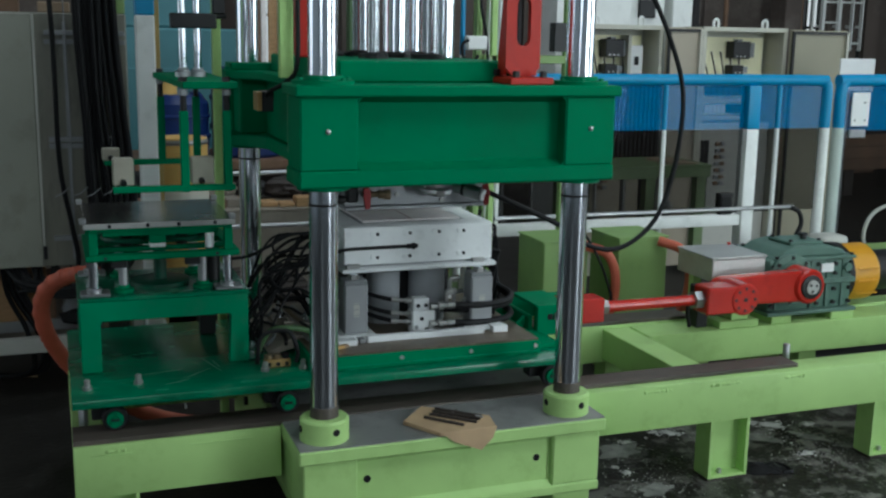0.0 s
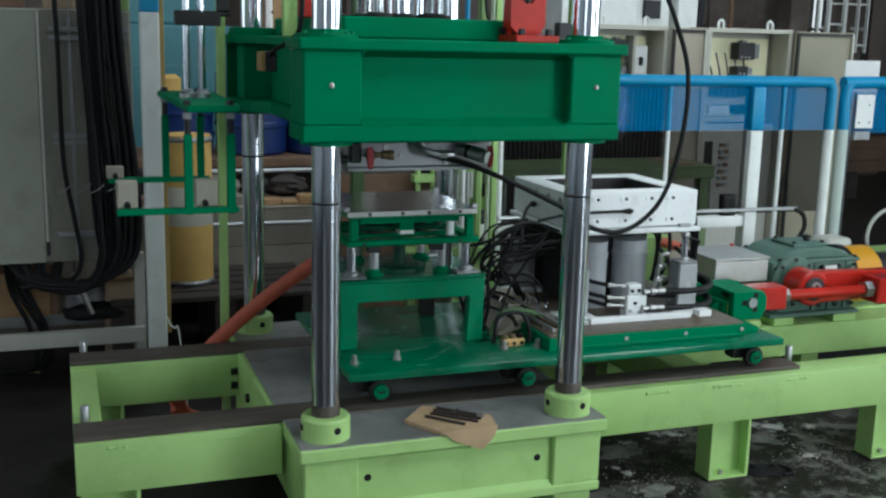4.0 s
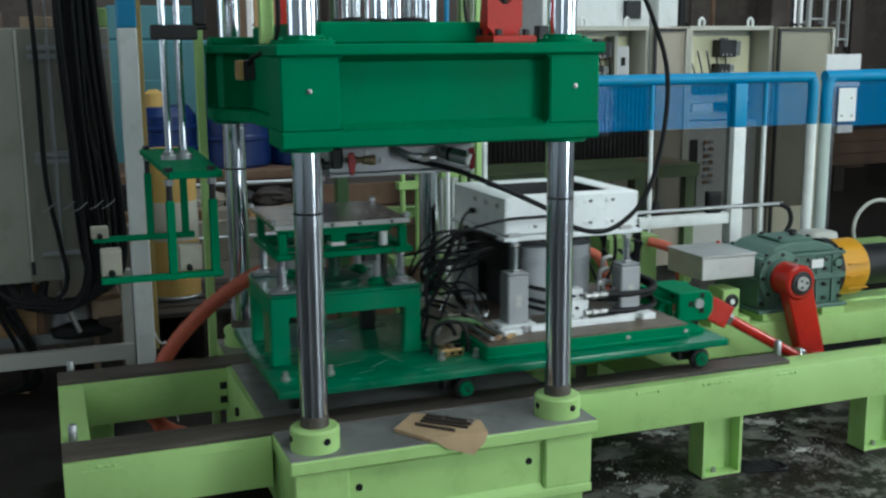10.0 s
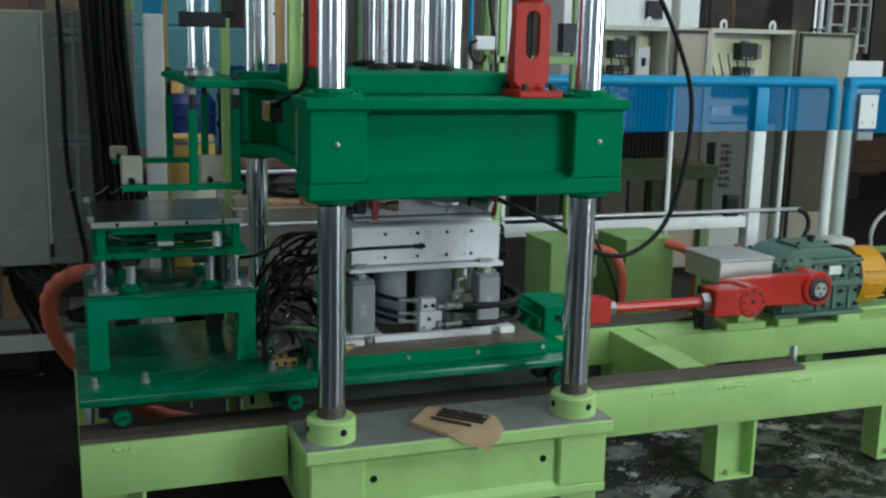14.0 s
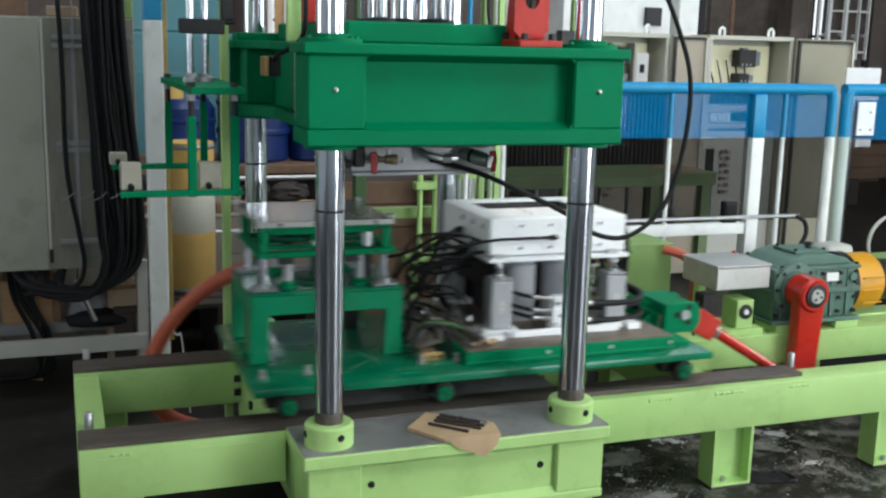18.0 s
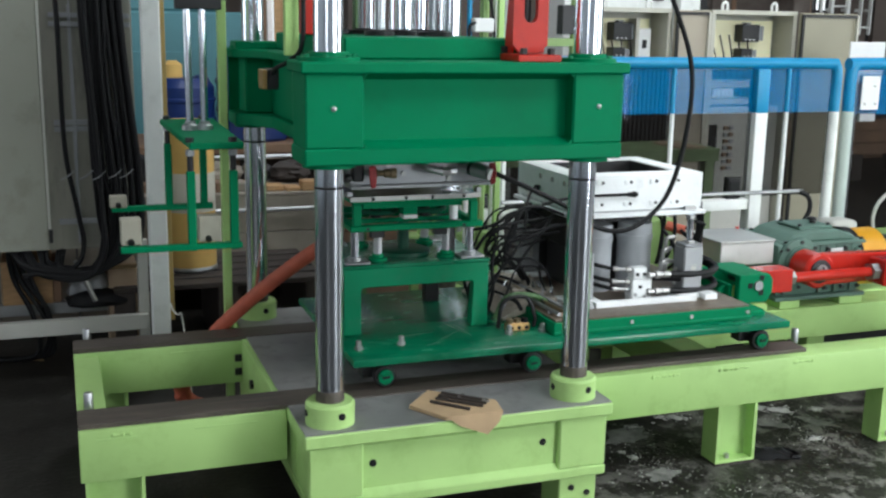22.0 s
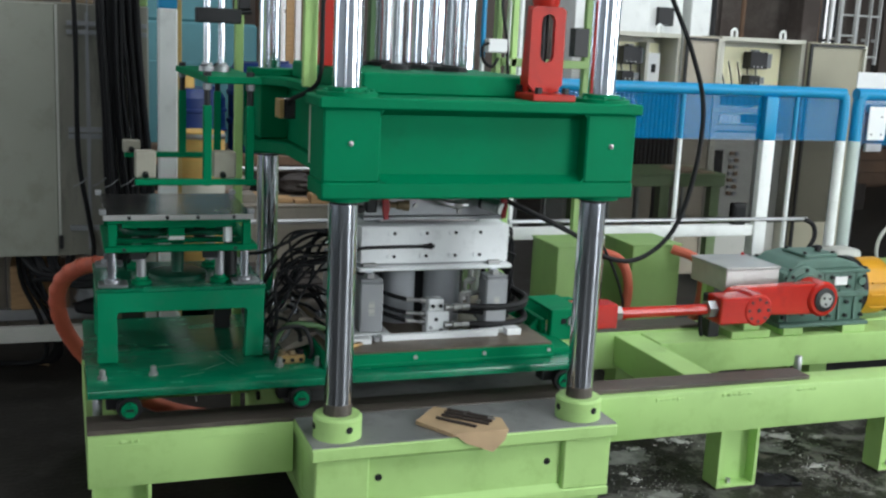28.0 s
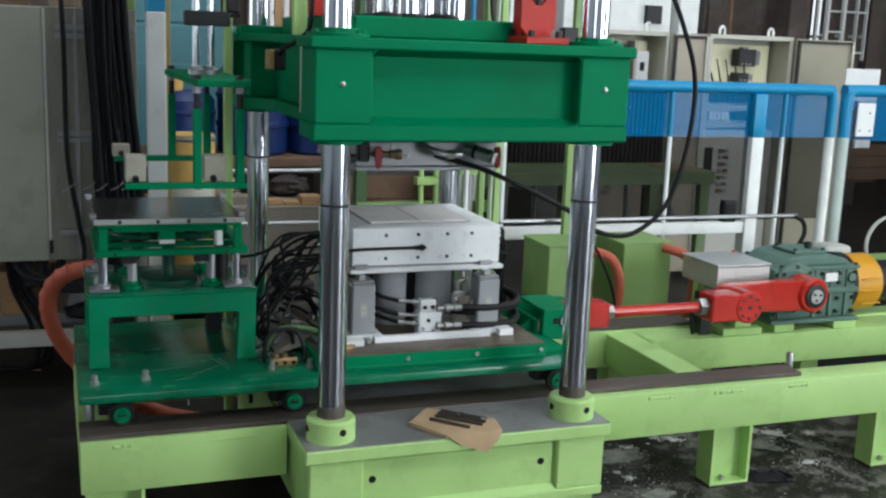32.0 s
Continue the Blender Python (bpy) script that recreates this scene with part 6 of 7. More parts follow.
def crate(x0, x1, y0, y1, z0, z1, mat, label):
    c = thing("timber_crate", label, "crate", ((x0 + x1) / 2, (y0 + y1) / 2, z0))
    n = max(2, round((z1 - z0) / 0.14))
    for k in range(n):
        a = z0 + (z1 - z0) * k / n
        part("board", M(box, x0, x1, y0, y0 + 0.02, a + 0.004, a + (z1 - z0) / n - 0.004, 0.002), mat, c)
    part("crate_body", M(box, x0 + 0.01, x1 - 0.01, y0 + 0.021, y1, z0, z1), DARK_BROWN, c)
    for x in (x0 + 0.03, x1 - 0.09):
        part("batten", M(box, x, x + 0.06, y0 - 0.018, y0, z0, z1, 0.002), mat, c)


def rear():
    rk = thing("storage_rack", "low rusty steel rack holding drums", "rack", (0.4, 4.2, 0))
    part("deck", M(box, -0.6, 1.5, 3.9, 4.7, 0.80, 0.86, 0.004), RUST, rk)
    for x in (-0.58, 0.4, 1.42):
        for y in (3.92, 4.62):
            part("leg", M(box, x, x + 0.06, y, y + 0.06, 0, 0.80, 0.003), RUST, rk)
    part("lower_shelf", M(box, -0.6, 1.5, 3.9, 4.7, 0.30, 0.33, 0.003), RUST, rk)
    part("back_sheet", M(box, -0.6, 1.5, 4.70, 4.72, 0.0, 0.86, 0.003), DARK_BROWN, rk, "dark brown back sheet")
    drum(0.02, 4.25, 0.86, DRUM_BLUE, "dark blue plastic drum on a rack", 0.22, 0.42)
    drum(0.50, 4.25, 0.86, DRUM_BLUE, "dark blue plastic drum on a rack", 0.24, 0.6)
    drum(0.98, 4.25, 0.86, DRUM_BLUE, "dark blue plastic drum on a rack", 0.24, 0.6)
    yb = thing("yellow_canister", "small yellow canister standing on a drum", "canister", (-0.03, 4.25, 1.28))
    part("shell", M(lathe, (-0.03, 4.25, 1.28), (-0.03, 4.25, 2), [(0, 0.065), (0.085, 0.065), (0.10, 0.04), (0.11, 0.03)], 20), FIBRE, yb)
    rnd = random.Random(11)
    pc = thing("packing_case", "long grey-beige packing case on dark bearers behind the press", "packing case", (0.17, 3.3, 0))
    for x0, x1 in ((-0.38, 0.12), (0.13, 0.69)):
        part("side_panel", M(box, x0, x1, 3.0, 3.02, 0.17, 0.45, 0.003), CASE, pc)
        part("side_panel", M(box, x0, x1, 2.995, 3.02, 0.456, 0.664, 0.003), CASE, pc)
    part("case_body", M(box, -0.38, 0.69, 3.021, 3.6, 0.17, 0.664, 0.004), CASE, pc)
    part("lid", M(box, -0.40, 0.71, 2.985, 3.62, 0.665, 0.684, 0.004), CASE, pc)
    for x in (-0.36, 0.12, 0.58):
        part("bearer", M(box, x, x + 0.1, 3.02, 3.6, 0, 0.17, 0.004), DARK_BROWN, pc)
    x = -0.36
    while x < 0.64:
        w = rnd.uniform(0.05, 0.13)
        h = rnd.uniform(0.02, 0.065)
        y = rnd.uniform(3.0, 3.14)
        of = thing("timber_offcut", "short raw timber offcut lying on the packing case", "timber", (x, y, 0.684), "offcuts on the case")
        part("block", M(box, x, x + w - 0.006, y, y + rnd.uniform(0.08, 0.2), 0.684, 0.684 + h, 0.005), rnd.choice((WOOD, RUST, RUST, CASE)), of)
        x += w
    x = -0.36
    while x < 0.62:
        w = rnd.uniform(0.14, 0.26)
        r = rnd.uniform(0.060, 0.092)
        bn = thing("dark_bundle", "dark crumpled sacking heaped on the packing case", "sacking", (x, 3.4, 0.684), "sacking rolls on the case")
        bm = bmesh.new()
        bmesh.ops.create_icosphere(bm, subdivisions=3, radius=1.0)
        for v in bm.verts:
            f = 1 + 0.30 * noise.noise(v.co * 2.2 + Vector((x * 9, 0, 0))) + 0.16 * noise.noise(v.co * 6.0)
            v.co = Vector((x + w / 2 + v.co.x * w * 0.56 * f, 3.40 + v.co.y * 0.10 * f, max(0.6845, 0.684 + r + v.co.z * r * f)))
        part("sacking", bm, rnd.choice((GRIME, DARK_BROWN, DARK_BROWN, BLACK_METAL)), bn)
        x += w + 0.005
    gr = thing("handrail", "thin grey handrail with two bars", "handrail", (0.4, 2.9, 0))
    for z in (0.905, 0.60):
        part("bar", M(cyl, (-0.05, 2.9, z), (0.78, 2.9, z), 0.013, 10), STEEL, gr)
    for x in (-0.03, 0.76):
        part("stanchion", M(cyl, (x, 2.9, 0), (x, 2.9, 0.93), 0.013, 10), STEEL, gr)
    tm = thing("teal_machine", "old teal machine cabinet far behind the press", "machine", (0.2, 6.2, 0))
    part("body", M(box, -0.35, 0.75, 6.0, 6.8, 0, 1.72, 0.02), TEAL, tm)
    part("door", M(box, -0.30, 0.30, 5.98, 6.0, 0.2, 1.40, 0.01), TEAL, tm)
    part("head", M(box, -0.2, 0.55, 6.05, 6.6, 1.72, 2.0, 0.02), TEAL, tm)
    # second machine behind the press: posts and small slides
    m2 = thing("rear_frame", "pale uprights of a second machine behind the press", "machine frame", (1.2, 1.95, 0))
    part("white_post", M(box, 1.32, 1.355, 1.92, 1.96, 0, 2.8, 0.004), WHITE, m2)
    part("white_post", M(box, 1.378, 1.40, 1.92, 1.95, 0, 2.8, 0.004), WHITE, m2)
    part("green_post", M(box, 1.255, 1.285, 1.92, 1.97, 0, 2.8, 0.004), LIME, m2)
    part("green_post", M(box, 0.62, 0.68, 2.0, 2.06, 0, 2.8, 0.004), DARK_GREEN, m2)
    part("tie_bar", M(box, 0.62, 1.40, 1.97, 2.01, 0.80, 0.86, 0.004), LIME_SHADED, m2)
    for x in (0.93, 1.01):
        part("slide_rod", M(cyl, (x, 1.9, 0.62), (x, 1.9, 1.15), 0.014, 12), LIME, m2)
    for z in (0.96, 1.08):
        part("slide_block", M(box, 0.90, 1.04, 1.87, 1.93, z, z + 0.04, 0.004), LIME, m2)
    part("tool_box", M(box, 1.13, 1.24, 1.88, 1.95, 1.01, 1.09, 0.004), LIME, m2)
    for x in (1.14, 1.20):
        part("tool_stem", M(cyl, (x, 1.92, 0.62), (x, 1.92, 1.01), 0.018, 12), STEEL, m2)
    part("slide_bed", M(box, 0.86, 1.30, 1.85, 1.98, 0.58, 0.62, 0.003), LIME_SHADED, m2)
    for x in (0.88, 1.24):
        part("bed_leg", M(box, x, x + 0.04, 1.88, 1.92, 0, 0.58, 0.003), LIME_SHADED, m2)
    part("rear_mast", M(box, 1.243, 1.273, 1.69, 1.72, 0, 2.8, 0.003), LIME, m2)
    part("rear_mast", M(box, 1.162, 1.187, 1.69, 1.72, 0, 2.8, 0.003), LIME_SHADED, m2)
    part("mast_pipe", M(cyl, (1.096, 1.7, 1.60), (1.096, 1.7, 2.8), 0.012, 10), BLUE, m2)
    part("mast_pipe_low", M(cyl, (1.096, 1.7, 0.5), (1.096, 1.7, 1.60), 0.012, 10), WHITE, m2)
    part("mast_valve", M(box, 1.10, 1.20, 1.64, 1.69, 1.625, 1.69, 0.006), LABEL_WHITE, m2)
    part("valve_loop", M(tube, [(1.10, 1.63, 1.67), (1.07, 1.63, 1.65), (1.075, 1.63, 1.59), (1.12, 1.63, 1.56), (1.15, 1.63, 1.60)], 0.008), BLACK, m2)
    part("mast_tie", M(box, 1.187, 1.70, 1.69, 1.72, 1.562, 1.602, 0.003), LIME_SHADED, m2)
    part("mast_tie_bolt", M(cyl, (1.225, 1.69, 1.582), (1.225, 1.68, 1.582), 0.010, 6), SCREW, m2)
    part("rear_mast", M(box, 1.652, 1.692, 1.725, 1.76, 0, 2.8, 0.003), LIME_SHADED, m2)
    part("mast_box", M(box, 1.56, 1.64, 1.66, 1.72, 1.62, 1.76, 0.004), BLACK_METAL, m2)
    part("mast_hose", M(tube, [(1.21, 1.66, 2.4), (1.17, 1.66, 1.9), (1.20, 1.66, 1.7), (1.22, 1.66, 1.5)], 0.008), BLACK, m2)
    crate(0.72, 1.5, 3.0, 3.4, 0.0, 0.86, RUST, "reddish brown timber crate behind the press")
    # machinery on and below the green bench
    for k, x in enumerate((1.62, 1.78, 1.98, 2.18, 2.42, 2.62, 2.95)):
        v = thing("bench_valve", "small grey valve assembly hanging under the bench", "valve", (x, 2.7, 0.55), "valves at the bench")
        h = 0.16 + 0.05 * ((k * 7) % 3)
        part("stem", M(cyl, (x, 2.78, 0.83 - h), (x, 2.78, 0.902), 0.012 + 0.006 * (k % 2), 10), STEEL, v)
        part("valve_body", M(lathe, (x, 2.78, 0.83 - h - 0.10), (x, 2.78, 2), [(0, 0.02), (0.02, 0.035), (0.07, 0.035), (0.10, 0.02)], 14), SCREW if k % 2 else GREY_PLASTIC, v)
    pn = thing("radiator_screen", "dark brown slatted screen above the bench", "screen", (2.4, 3.2, 0.9))
    for x in (1.6, 3.0):
        part("foot", M(box, x, x + 0.05, 3.2, 3.24, 0.0, 0.9), BLACK_METAL, pn)
    part("backing", M(box, 1.55, 3.13, 3.22, 3.24, 0.9, 1.46), BLACK, pn)
    for k in range(48):
        x = 1.56 + k * 0.0325
        part("slat", M(box, x, x + 0.016, 3.19, 3.22, 0.9, 1.46), BLACK, pn)
    # white ladder by the bright window
    ld = thing("ladder", "white caged ladder fixed high on the back wall", "ladder", (9.3, 8.9, 1.6))
    for x, w in ((9.00, 0.05), (9.27, 0.045), (9.50, 0.02), (9.66, 0.02)):
        part("stile", M(box, x, x + w, 8.86, 8.92, 1.6, 5.2, 0.003), WHITE, ld)
        for z in (1.9, 4.6):
            part("wall_bracket", M(box, x + w * 0.2, x + w * 0.8, 8.92, 9.0, z, z + 0.04), WHITE, ld)
    for k in range(13):
        part("rung", M(cyl, (9.01, 8.89, 1.7 + 0.27 * k), (9.30 if k % 2 else 9.67, 8.89, 1.7 + 0.27 * k), 0.014, 8), WHITE, ld)
    bd = thing("notice_board", "blank white board standing behind the fence", "board", (4.55, 3.0, 0))
    part("sheet", M(box, 4.42, 4.72, 3.0, 3.01, 1.36, 1.585, 0.002), LABEL_WHITE, bd)
    part("stake", M(box, 4.50, 4.53, 3.012, 3.03, 0, 1.5), STEEL, bd)
    for k, (x0, x1, z) in enumerate(((5.6, 7.2, 1.1), (6.4, 8.4, 0.8), (7.6, 9.6, 1.0))):
        s = thing("steel_stack", "stack of rusty steel stock at the back of the hall", "steel stock", (x0, 7.5, 0))
        for j in range(4):
            part("bar_layer", M(box, x0 + 0.1 * j, x1 - 0.08 * j, 7.3 + 0.5 * k, 7.75 + 0.5 * k, z * j / 4, z * (j + 1) / 4 - 0.02, 0.01), RUST, s)
    for i, (x, w) in enumerate(((7.9, 0.25), (10.2, 0.2), (5.1, 0.2), (1.15, 0.2), (2.2, 0.16))):
        solid(f"pillar_{i + 1}", M(box, x, x + w, 8.2, 8.5, 0, 6.9, 0.01), RUST if i % 2 else WALL, "dark steel hall column", "column", kind="structure")
    lk = thing("cable_coil", "loose pale cable coil beyond the motor", "cable", (4.2, 1.9, 0.75))
    part("hook_post", M(cyl, (4.12, 1.9, 0), (4.12, 1.9, 0.78), 0.02, 10), STEEL, lk)
    part("coil", M(tube, [(3.94 + 0.175 * math.cos(k * math.tau / 12), 1.885 + 0.002 * k, 0.572 + 0.165 * math.sin(k * math.tau / 12)) for k in range(13)], 0.011, 8, 4), CABINET_GREY, lk)
    dk = thing("spare_parts_table", "low dark table with wrapped white parts behind the fence", "table", (3.0, 1.75, 0))
    part("top", M(box, 2.7, 3.9, 1.55, 1.82, 0.50, 0.53, 0.003), LIME_SHADED, dk)
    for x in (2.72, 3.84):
        part("leg", M(box, x, x + 0.04, 1.6, 1.64, 0, 0.50, 0.003), LIME_SHADED, dk)
    for k, x in enumerate((2.95, 3.15, 3.32)):
        w = thing("wrapped_bundle", "white plastic-wrapped bundle on a low table", "bundle", (x, 1.68, 0.53), "wrapped bundles")
        bm = bmesh.new()
        box(bm, x - 0.09, x + 0.09, 1.6, 1.76, 0.53, 0.60 + 0.015 * k, 0.03, 3)
        part("wrap", bm, CABINET_GREY, w)
    tp = thing("timber_planks", "rough pale planks standing upright behind the press", "planks", (1.03, 6, 0))
    for k, x in enumerate((0.93, 0.99, 1.07, 1.13)):
        part("plank", M(box, x, x + 0.045, 5.98, 6.02, 0, 2.1 + 0.1 * (k % 2), 0.002), WOOD if k % 2 else CORE, tp)
    lp = thing("leaning_planks", "weathered planks leaning before a bright window", "planks", (1.8, 8.7, 0))
    for k, (x, w) in enumerate(((1.42, 0.07), (1.56, 0.05), (1.66, 0.08), (1.80, 0.04), (1.90, 0.07), (2.06, 0.06), (2.55, 0.05), (2.66, 0.04))):
        part("plank", M(prism, [(x, 0), (x + w, 0), (x + w + 0.05 * (k % 3 - 1), 2.9), (x + 0.05 * (k % 3 - 1), 2.9)], "y", 8.66, 8.70), (RUST, WOOD, CASE, DARK_BROWN)[k % 4], lp)
    wp = thing("wall_pipes", "red and white pipes running up the back wall", "pipes", (8.4, 8.6, 0))
    for x, r, m in ((8.30, 0.025, WHITE), (8.41, 0.05, RUST), (8.63, 0.022, WHITE), (7.3, 0.03, RUST), (6.6, 0.03, STEEL)):
        part("pipe", M(cyl, (x, 8.6, 0), (x, 8.6, 6.9), r, 10), m, wp)
    for x0, x1, y0, h, m in ((-1.35, -1.1, 2.15, 0.10, BLACK_METAL), (-1.0, -0.88, 2.2, 0.08, RUST), (-0.80, -0.66, 2.15, 0.05, CARD), (-0.47, -0.42, 2.12, 0.09, LIME_SHADED)):
        st = thing("loose_carton", "small worn carton lying on the control cabinet", "carton", (x0, y0, 1.76), "cartons on the cabinet")
        part("carton", M(box, x0, x1, y0, y0 + 0.2, 1.76, 1.76 + h, 0.006), m, st)
    crate(6.6, 9.6, 6.5, 7.1, 0.30, 0.70, RUST, "long brown timber crate on dark bearers at the back")
    br = thing("crate_bearers", "dark timber bearers under the long crate", "timber", (8, 6.8, 0))
    for x in (6.65, 7.6, 8.5, 9.4):
        part("bearer", M(box, x, x + 0.14, 6.55, 7.05, 0, 0.30, 0.004), DARK_BROWN, br)
    wc = thing("white_cord", "thin white cord curling on the pallet edge", "cord", (-0.335, 1.6, 0.2))
    part("cord", M(tube, [(-0.335, 1.600, 0.426), (-0.322, 1.600, 0.389), (-0.303, 1.600, 0.371), (-0.285, 1.600, 0.348), (-0.255, 1.600, 0.002)], 0.004, 6, 5), LABEL_WHITE, wc)
    # floor litter
    rg = thing("oily_rag", "black oily rag lying beside the machine leg", "rag", (1.88, 0.22, 0))
    rnd = random.Random(3)
    bm = bmesh.new()
    lathe(bm, (0, 0, 0), (0, 0, 1), [(0, 0.075), (0.004, 0.085), (0.012, 0.066), (0.020, 0.05), (0.024, 0.03), (0.014, 0.012)], 22)
    for v in bm.verts:
        f = 1 + 0.45 * noise.noise(v.co * 22)
        x, y = v.co.x * f * 1.35, v.co.y * f * 0.62
        v.co = Vector((1.845 + x * 0.95 + y * 0.3, 0.20 - x * 0.30 + y, max(0.0, v.co.z * (1 + 0.6 * noise.noise(v.co * 40)))))
    part("cloth", bm, BLACK, rg)
    part("loose_end", M(tube, [(1.865, 0.235, 0.008), (1.91, 0.225, 0.009), (1.945, 0.18, 0.008), (1.935, 0.135, 0.008), (1.90, 0.14, 0.008)], 0.009, 7, 5), BLACK, rg)
    bm = bmesh.new()
    for k in range(190):
        cx, cy = rnd.choice(((1.25, 0.5), (1.2, 0.2), (1.9, 0.7), (2.1, 0.4), (1.5, -0.1), (2.3, 0.9)))
        x, y = rnd.gauss(cx, 0.2), rnd.gauss(cy, 0.16)
        if y < -1.2 or (1.55 < x < 1.76 and 0.15 < y < 0.32):
            continue
        s = rnd.uniform(0.0018, 0.004) * (2.2 if rnd.random() < 0.07 else 1)
        a = rnd.uniform(0, 6.3)
        q = [(x + s * math.cos(a + t) * rnd.uniform(0.6, 1.3), y + s * math.sin(a + t) * rnd.uniform(0.6, 1.3)) for t in (0, 1.5, 3.1, 4.6)]
        prism(bm, q, "z", 0.0005, 0.003)
    solid("floor_chips", bm, CHIP, "pale paint chips and pulp crumbs on the floor", "litter", kind="stuff")
    # dried slush: flat ragged flakes with crumbs round them
    for mt, spots in ((SLUSH, ((1.385, 0.55, 0.095, 0.070, 0.4), (2.27, 0.445, 0.085, 0.028, -0.9), (2.05, 0.50, 0.09, 0.04, -0.6), (1.33, 0.16, 0.07, 0.05, 0.2))),
                      (CHIP, ((1.705, 0.672, 0.042, 0.024, -0.7), (1.64, 0.70, 0.022, 0.012, 0.1), (2.195, 0.62, 0.050, 0.030, -0.5), (2.13, 0.66, 0.03, 0.018, 0.4), (2.366, 0.575, 0.024, 0.014, 0.0),
                              (2.13, 0.287, 0.036, 0.014, 0.3), (1.31, 0.34, 0.018, 0.012, 0.6), (1.29, 0.40, 0.012, 0.008, 0.2), (1.47, 0.63, 0.025, 0.012, 0.0)))):
        bm = bmesh.new()
        for cx, cy, rx, ry, rot in spots:
            bits = [(cx, cy, rx, ry, 30)]
            for k in range(26):
                a, d = rnd.uniform(0, 6.3), rnd.uniform(0.7, 1.7)
                s = rnd.uniform(0.03, 0.16) * min(rx, 0.05) + 0.001
                bits.append((cx + d * rx * math.cos(a), cy + d * ry * 1.4 * math.sin(a), s, s * rnd.uniform(0.5, 1), 7))
            for bx_, by_, sx, sy, n in bits:
                q = []
                for k in range(n):
                    a = 6.2832 * k / n
                    f = 1 + 0.55 * noise.noise(Vector((bx_ * 30 + 1.6 * math.cos(a), by_ * 30 + 1.6 * math.sin(a), 0))) + (0.25 * noise.noise(Vector((bx_ * 9 + 5 * math.cos(a), by_ * 9 + 5 * math.sin(a), 3))) if n > 10 else 0)
                    u, v = sx * f * math.cos(a), sy * f * math.sin(a)
                    q.append((bx_ + u * math.cos(rot) - v * math.sin(rot), by_ + u * math.sin(rot) + v * math.cos(rot)))
                prism(bm, q, "z", 0.0003, 0.0015)
        solid("slush_flakes", bm, mt, "pale dried pulp slush stuck to the floor", "litter", kind="stuff")
    for x, y, w in ((-1.16, 1.55, 0.06), (-0.95, 2.3, 0.06)):
        pc = thing("paper_scrap", "crumpled pale scrap on the floor", "scrap", (x, y, 0), "scraps on the floor")
        part("scrap", M(prism, [(x, y), (x + w, y - 0.03), (x + w * 0.8, y + w * 0.5), (x + 0.01, y + w * 0.4)], "z", 0.0, 0.012, 0.003), PAPER, pc)
    bx = thing("cardboard_box", "brown cardboard box standing under the cabinet", "box", (-0.5, 2.35, 0))
    part("carton", M(box, -0.575, -0.43, 2.20, 2.50, 0.0, 0.46, 0.004), CARD, bx)
    part("flap", M(prism, [(2.20, 0.46), (2.205, 0.466), (2.11, 0.505), (2.105, 0.500)], "x", -0.572, -0.44), PAPER, bx, "open box flap")
    sk = thing("plastic_sack", "crumpled grey plastic sack on the cabinet stand", "sack", (-0.66, 2.25, 0.287))
    bm = bmesh.new()
    bmesh.ops.create_icosphere(bm, subdivisions=3, radius=1.0)
    for v in bm.verts:
        r = 1 + 0.22 * noise.noise(v.co * 2.3) + 0.10 * noise.noise(v.co * 6.0)
        v.co = Vector((-0.66 + v.co.x * 0.10 * r, 2.26 + v.co.y * 0.08 * r, max(0.288, 0.37 + v.co.z * 0.10 * r)))
    part("film", bm, ALU_GREY, sk)
    bg = thing("black_bag", "black rubbish bag slumped on the cabinet stand", "bag", (-0.60, 2.2, 0.287))
    bm = bmesh.new()
    bmesh.ops.create_icosphere(bm, subdivisions=3, radius=1.0)
    for v in bm.verts:
        r = 1 + 0.2 * noise.noise(v.co * 2.0 + Vector((4, 0, 0)))
        v.co = Vector((-0.62 + v.co.x * 0.15 * r, 2.19 + v.co.y * 0.07 * r, max(0.288, 0.32 + v.co.z * 0.05 * r)))
    part("film", bm, BLACK, bg)
    wd = thing("timber_block", "pale timber box resting on the cabinet stand", "timber", (-0.94, 2.42, 0.287))
    part("block", M(box, -1.06, -0.83, 2.29, 2.55, 0.287, 0.505, 0.004), WOOD, wd)
    part("end_board", M(box, -0.829, -0.79, 2.30, 2.54, 0.287, 0.49, 0.004), RUST, wd)
    bs = thing("board_stack", "grey-beige boards leaning behind the control cabinet", "boards", (-1.0, 2.85, 0))
    for k in range(4):
        part("board", M(box, -1.9 + 0.40 * k, -1.51 + 0.40 * k, 2.82 + 0.01 * (k % 2), 2.845 + 0.01 * (k % 2), 0.0, 0.66 + 0.05 * (k % 3), 0.003), CASE, bs)


rear()


# ---- movement ----
# crank angle in degrees: 0 points to the press, 180 away from it, the pin passing below
OUT = ((0.0, 0), (0.1, 15), (0.2, 33), (0.3, 51), (0.4, 69), (0.5, 88), (0.6, 107), (0.7, 127), (0.8, 148), (0.9, 166), (1.0, 177), (1.1, 180))
BACK = ((0.0, 180), (0.1, 168), (0.2, 157), (0.3, 145), (0.4, 132), (0.5, 119), (0.6, 107), (0.7, 96), (0.8, 86), (0.9, 76), (1.0, 66), (1.1, 54), (1.2, 44), (1.3, 33), (1.4, 20), (1.5, 8), (1.6, 0))
CRANK = [(0, 0)] + [(2.5 + t, a) for t, a in OUT] + [(9.4 + t, a) for t, a in BACK]
CRANK += [(17.5 + t, a) for t, a in OUT] + [(24.37 + t, a) for t, a in BACK] + [(32.0, 0)]
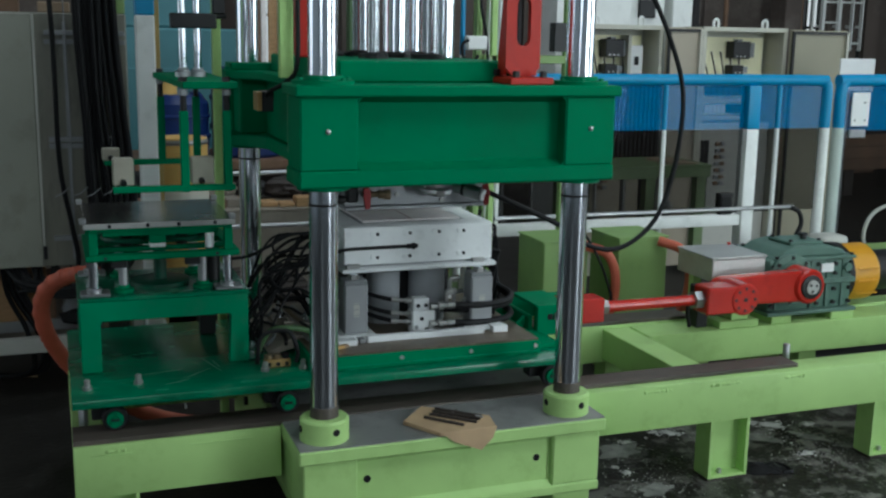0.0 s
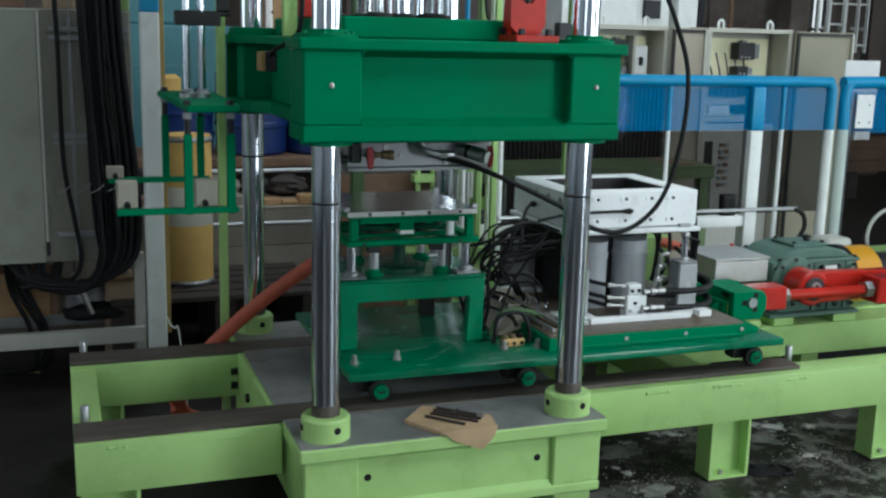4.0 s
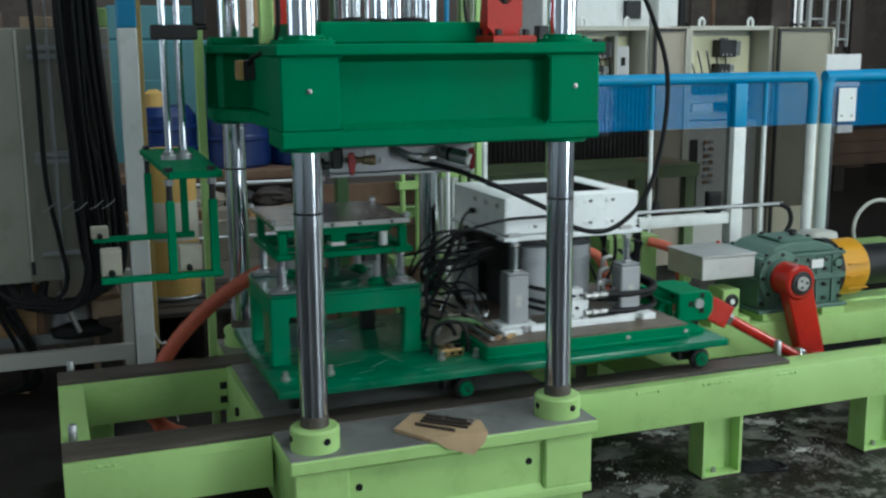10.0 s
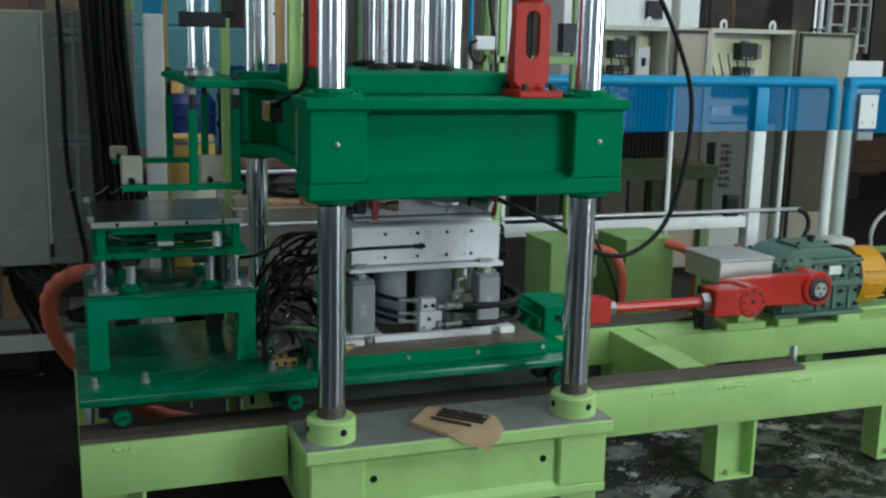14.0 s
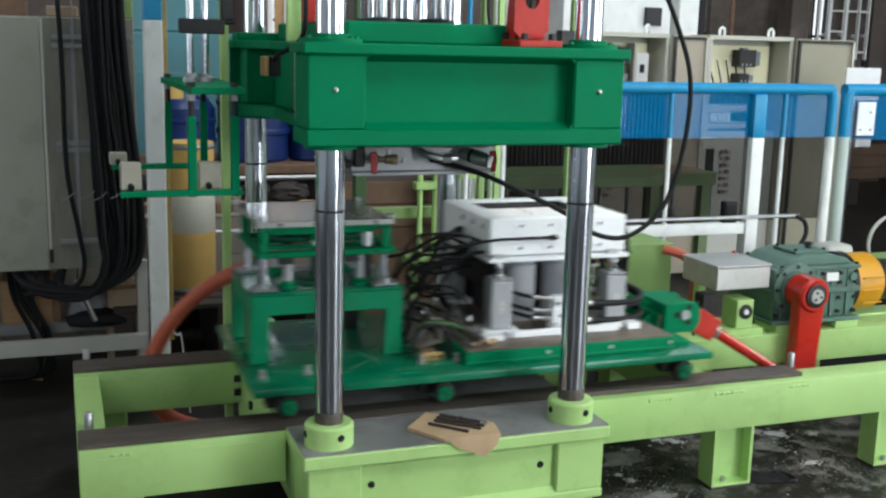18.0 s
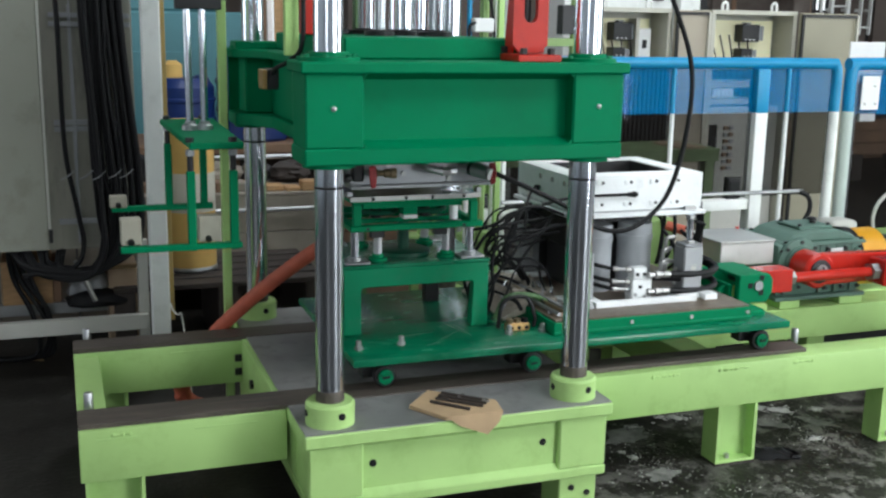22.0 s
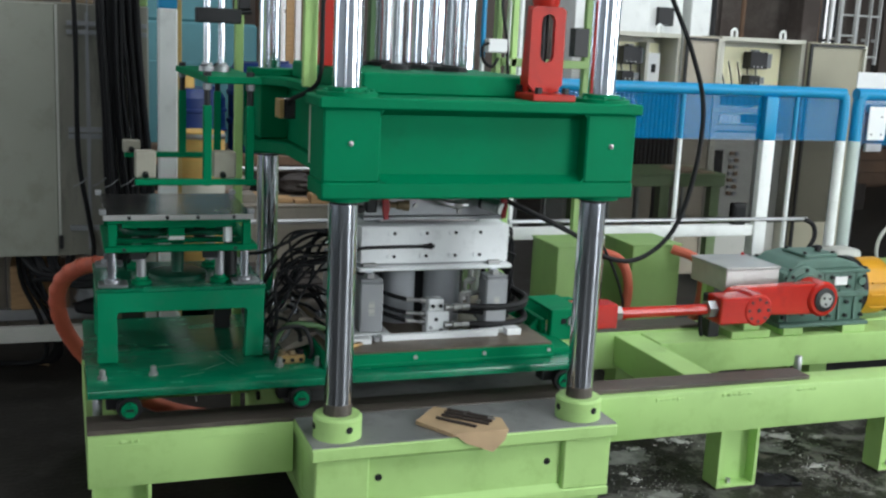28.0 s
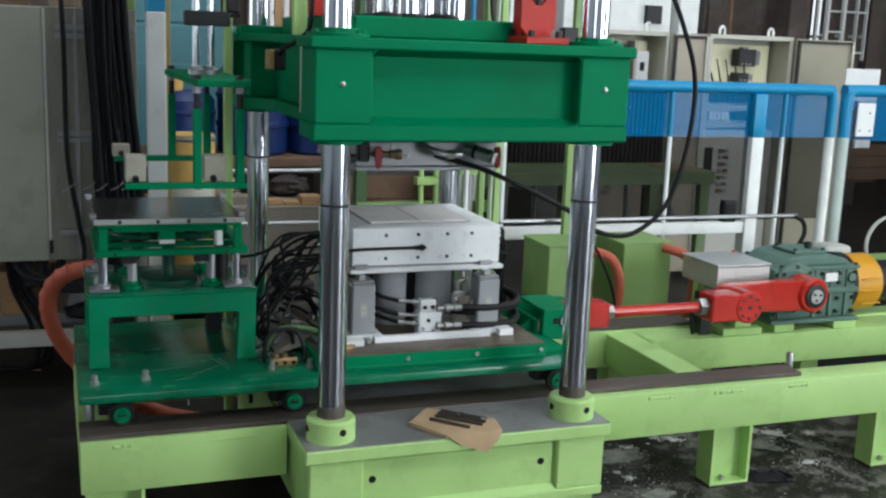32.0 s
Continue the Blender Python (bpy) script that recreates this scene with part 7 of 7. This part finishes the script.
XHEAD_Z = [(0, 1.402), (0.5, 1.467), (1.0, 1.543), (3.5, 1.544), (4.0, 1.532), (4.5, 1.514), (5.0, 1.496), (5.5, 1.479), (6, 1.457), (6.5, 1.438), (7.0, 1.418), (7.5, 1.414), (8.5, 1.414),
           (9.0, 1.446), (9.5, 1.543), (11.0, 1.543), (11.5, 1.514), (12, 1.445), (12.5, 1.403), (13, 1.367), (13.5, 1.363), (14.5, 1.363), (16.05, 1.363), (16.5, 1.411), (17, 1.488),
           (17.5, 1.543), (18.5, 1.543), (19, 1.530), (19.5, 1.511), (20, 1.493), (20.5, 1.474), (21, 1.455), (21.5, 1.434), (22, 1.416), (23.5, 1.414), (24, 1.465), (24.5, 1.543),
           (25.9, 1.543), (26.4, 1.514), (26.9, 1.446), (27.5, 1.394), (28, 1.364), (30.5, 1.364), (31, 1.390), (31.5, 1.449), (32, 1.543)]
LIFT_Z = [(0, 1), (3.5, 1), (3.9, 0.79), (4.4, 0.15), (4.8, 0), (5.5, 0), (11.0, 0), (11.5, 0.16), (12.0, 0.68), (12.5, 0.99), (13, 1), (18.5, 1),
          (19.0, 0.585), (19.5, 0.06), (20.0, 0), (25.9, 0), (26.4, 0.16), (26.9, 0.68), (27.4, 0.99), (28, 1), (32, 1)]
MOULD_Z = [(0, 0), (2.7, 0), (2.85, 0.012), (3.2, 0.071), (3.5, 0.096), (11.95, 0.096), (12.2, 0.072), (12.5, 0.040), (13, 0.004), (13.3, 0), (17.7, 0), (17.85, 0.012),
           (18.2, 0.071), (18.5, 0.096), (26.85, 0.096), (27.1, 0.072), (27.5, 0.032), (28, 0.001), (28.3, 0), (32, 0)]


# orange hose: a chain of short pieces from the pit to the back of the mould stand
HOSE_N = 18


def hose_line(dx):
    a, d = Vector((-0.10, 1.27, 0.04)), Vector((-0.655 + dx, 0.98, 0.79))
    b = a + Vector((-0.62 + 0.10 * dx, 0, -0.01))
    c = d + Vector((-0.42 + 0.10 * dx, 0.22, -0.03 - 0.27 * dx))
    out = []
    for k in range(HOSE_N + 1):
        u = k / HOSE_N
        out.append(a * (1 - u) ** 3 + b * 3 * u * (1 - u) ** 2 + c * 3 * u * u * (1 - u) + d * u ** 3)
    return out


def hose_poses(dx):
    p = hose_line(dx)
    return [Matrix.Translation((a + b) / 2) @ (b - a).to_track_quat("Z", "Y").to_matrix().to_4x4() for a, b in zip(p, p[1:])]


HOSE = thing("supply_hose", "orange-red rubber supply hose trailing from the mould cart", "hose", (0, 0, 0))
_half = 0.5 * max(max((b - a).length for a, b in zip(hose_line(x), hose_line(x)[1:])) for x in (0.0, 0.876)) + 0.012
HOSE_MESH = finish("hose_piece", M(cyl, (0, 0, -_half), (0, 0, _half), 0.030, 14), HOSE_RED, Vector((0, 0, 0)))
HOSE_PIECES = []
for _k in range(HOSE_N):
    _o = new("hose_piece", HOSE_MESH)
    _o.parent = HOSE
    HOSE_PIECES.append(_o)


def motions():
    walk(XHEAD, [(t, pose(0, 0, z)) for t, z in XHEAD_Z])
    walk(LIFT, [(t, Matrix.Translation(LIFT_AT + Vector((0, 0, 0.24 * z)))) for t, z in LIFT_Z])
    ts, an = [t for t, _ in CRANK], [a for _, a in CRANK]
    times = [0.0]
    for a, b in ((2.4, 3.7), (9.3, 11.1), (17.4, 18.7), (24.27, 26.07)):
        times += [a + k / FPS for k in range(int((b - a) * FPS) + 1)]
    times.append(32.0)
    cart_rows, arm_rows, rod_rows, wheel_rows = [], [], [], [[] for _ in WHEELS]
    for t in times:
        th = radians(float(np.interp(t, ts, an)))
        p = crank_pin(th)
        dx = cart_shift(th) - C0
        lean = math.asin((p.z - PIVOT.z) / ROD_L)
        cart_rows.append((t, Matrix.Translation((dx, YM, BED))))
        arm_rows.append((t, Matrix.Translation(HUB - ORIGIN[GEARBOX.name]) @ Matrix.Rotation(-th, 4, "Y")))
        rod_rows.append((t, Matrix.Translation(p) @ Matrix.Rotation(-lean, 4, "Y")))
        for w, rows in zip(WHEELS, wheel_rows):
            rows.append((t, Matrix.Translation(ORIGIN[w.name] - ORIGIN[CART.name]) @ Matrix.Rotation(dx / WHEEL_R, 4, "Y")))
    walk(LEAD, [(t, Matrix.Translation(ORIGIN[LEAD.name] + Vector((0, 0, 0.5 * (z - 1.53))))) for t, z in XHEAD_Z])
    walk(MOULD, [(t, pose(0, 0, z)) for t, z in MOULD_Z])
    hose_rows = [[] for _ in HOSE_PIECES]
    for k, (t, m) in enumerate(cart_rows):
        if k % 3 == 0 or k == len(cart_rows) - 1:
            for rows, q in zip(hose_rows, hose_poses(m.translation.x)):
                rows.append((t, q))
    for piece, rows in zip(HOSE_PIECES, hose_rows):
        walk(piece, rows)
    walk(CART, cart_rows)
    walk(ARM, arm_rows)
    walk(ROD, rod_rows)
    for w, rows in zip(WHEELS, wheel_rows):
        walk(w, rows)


motions()
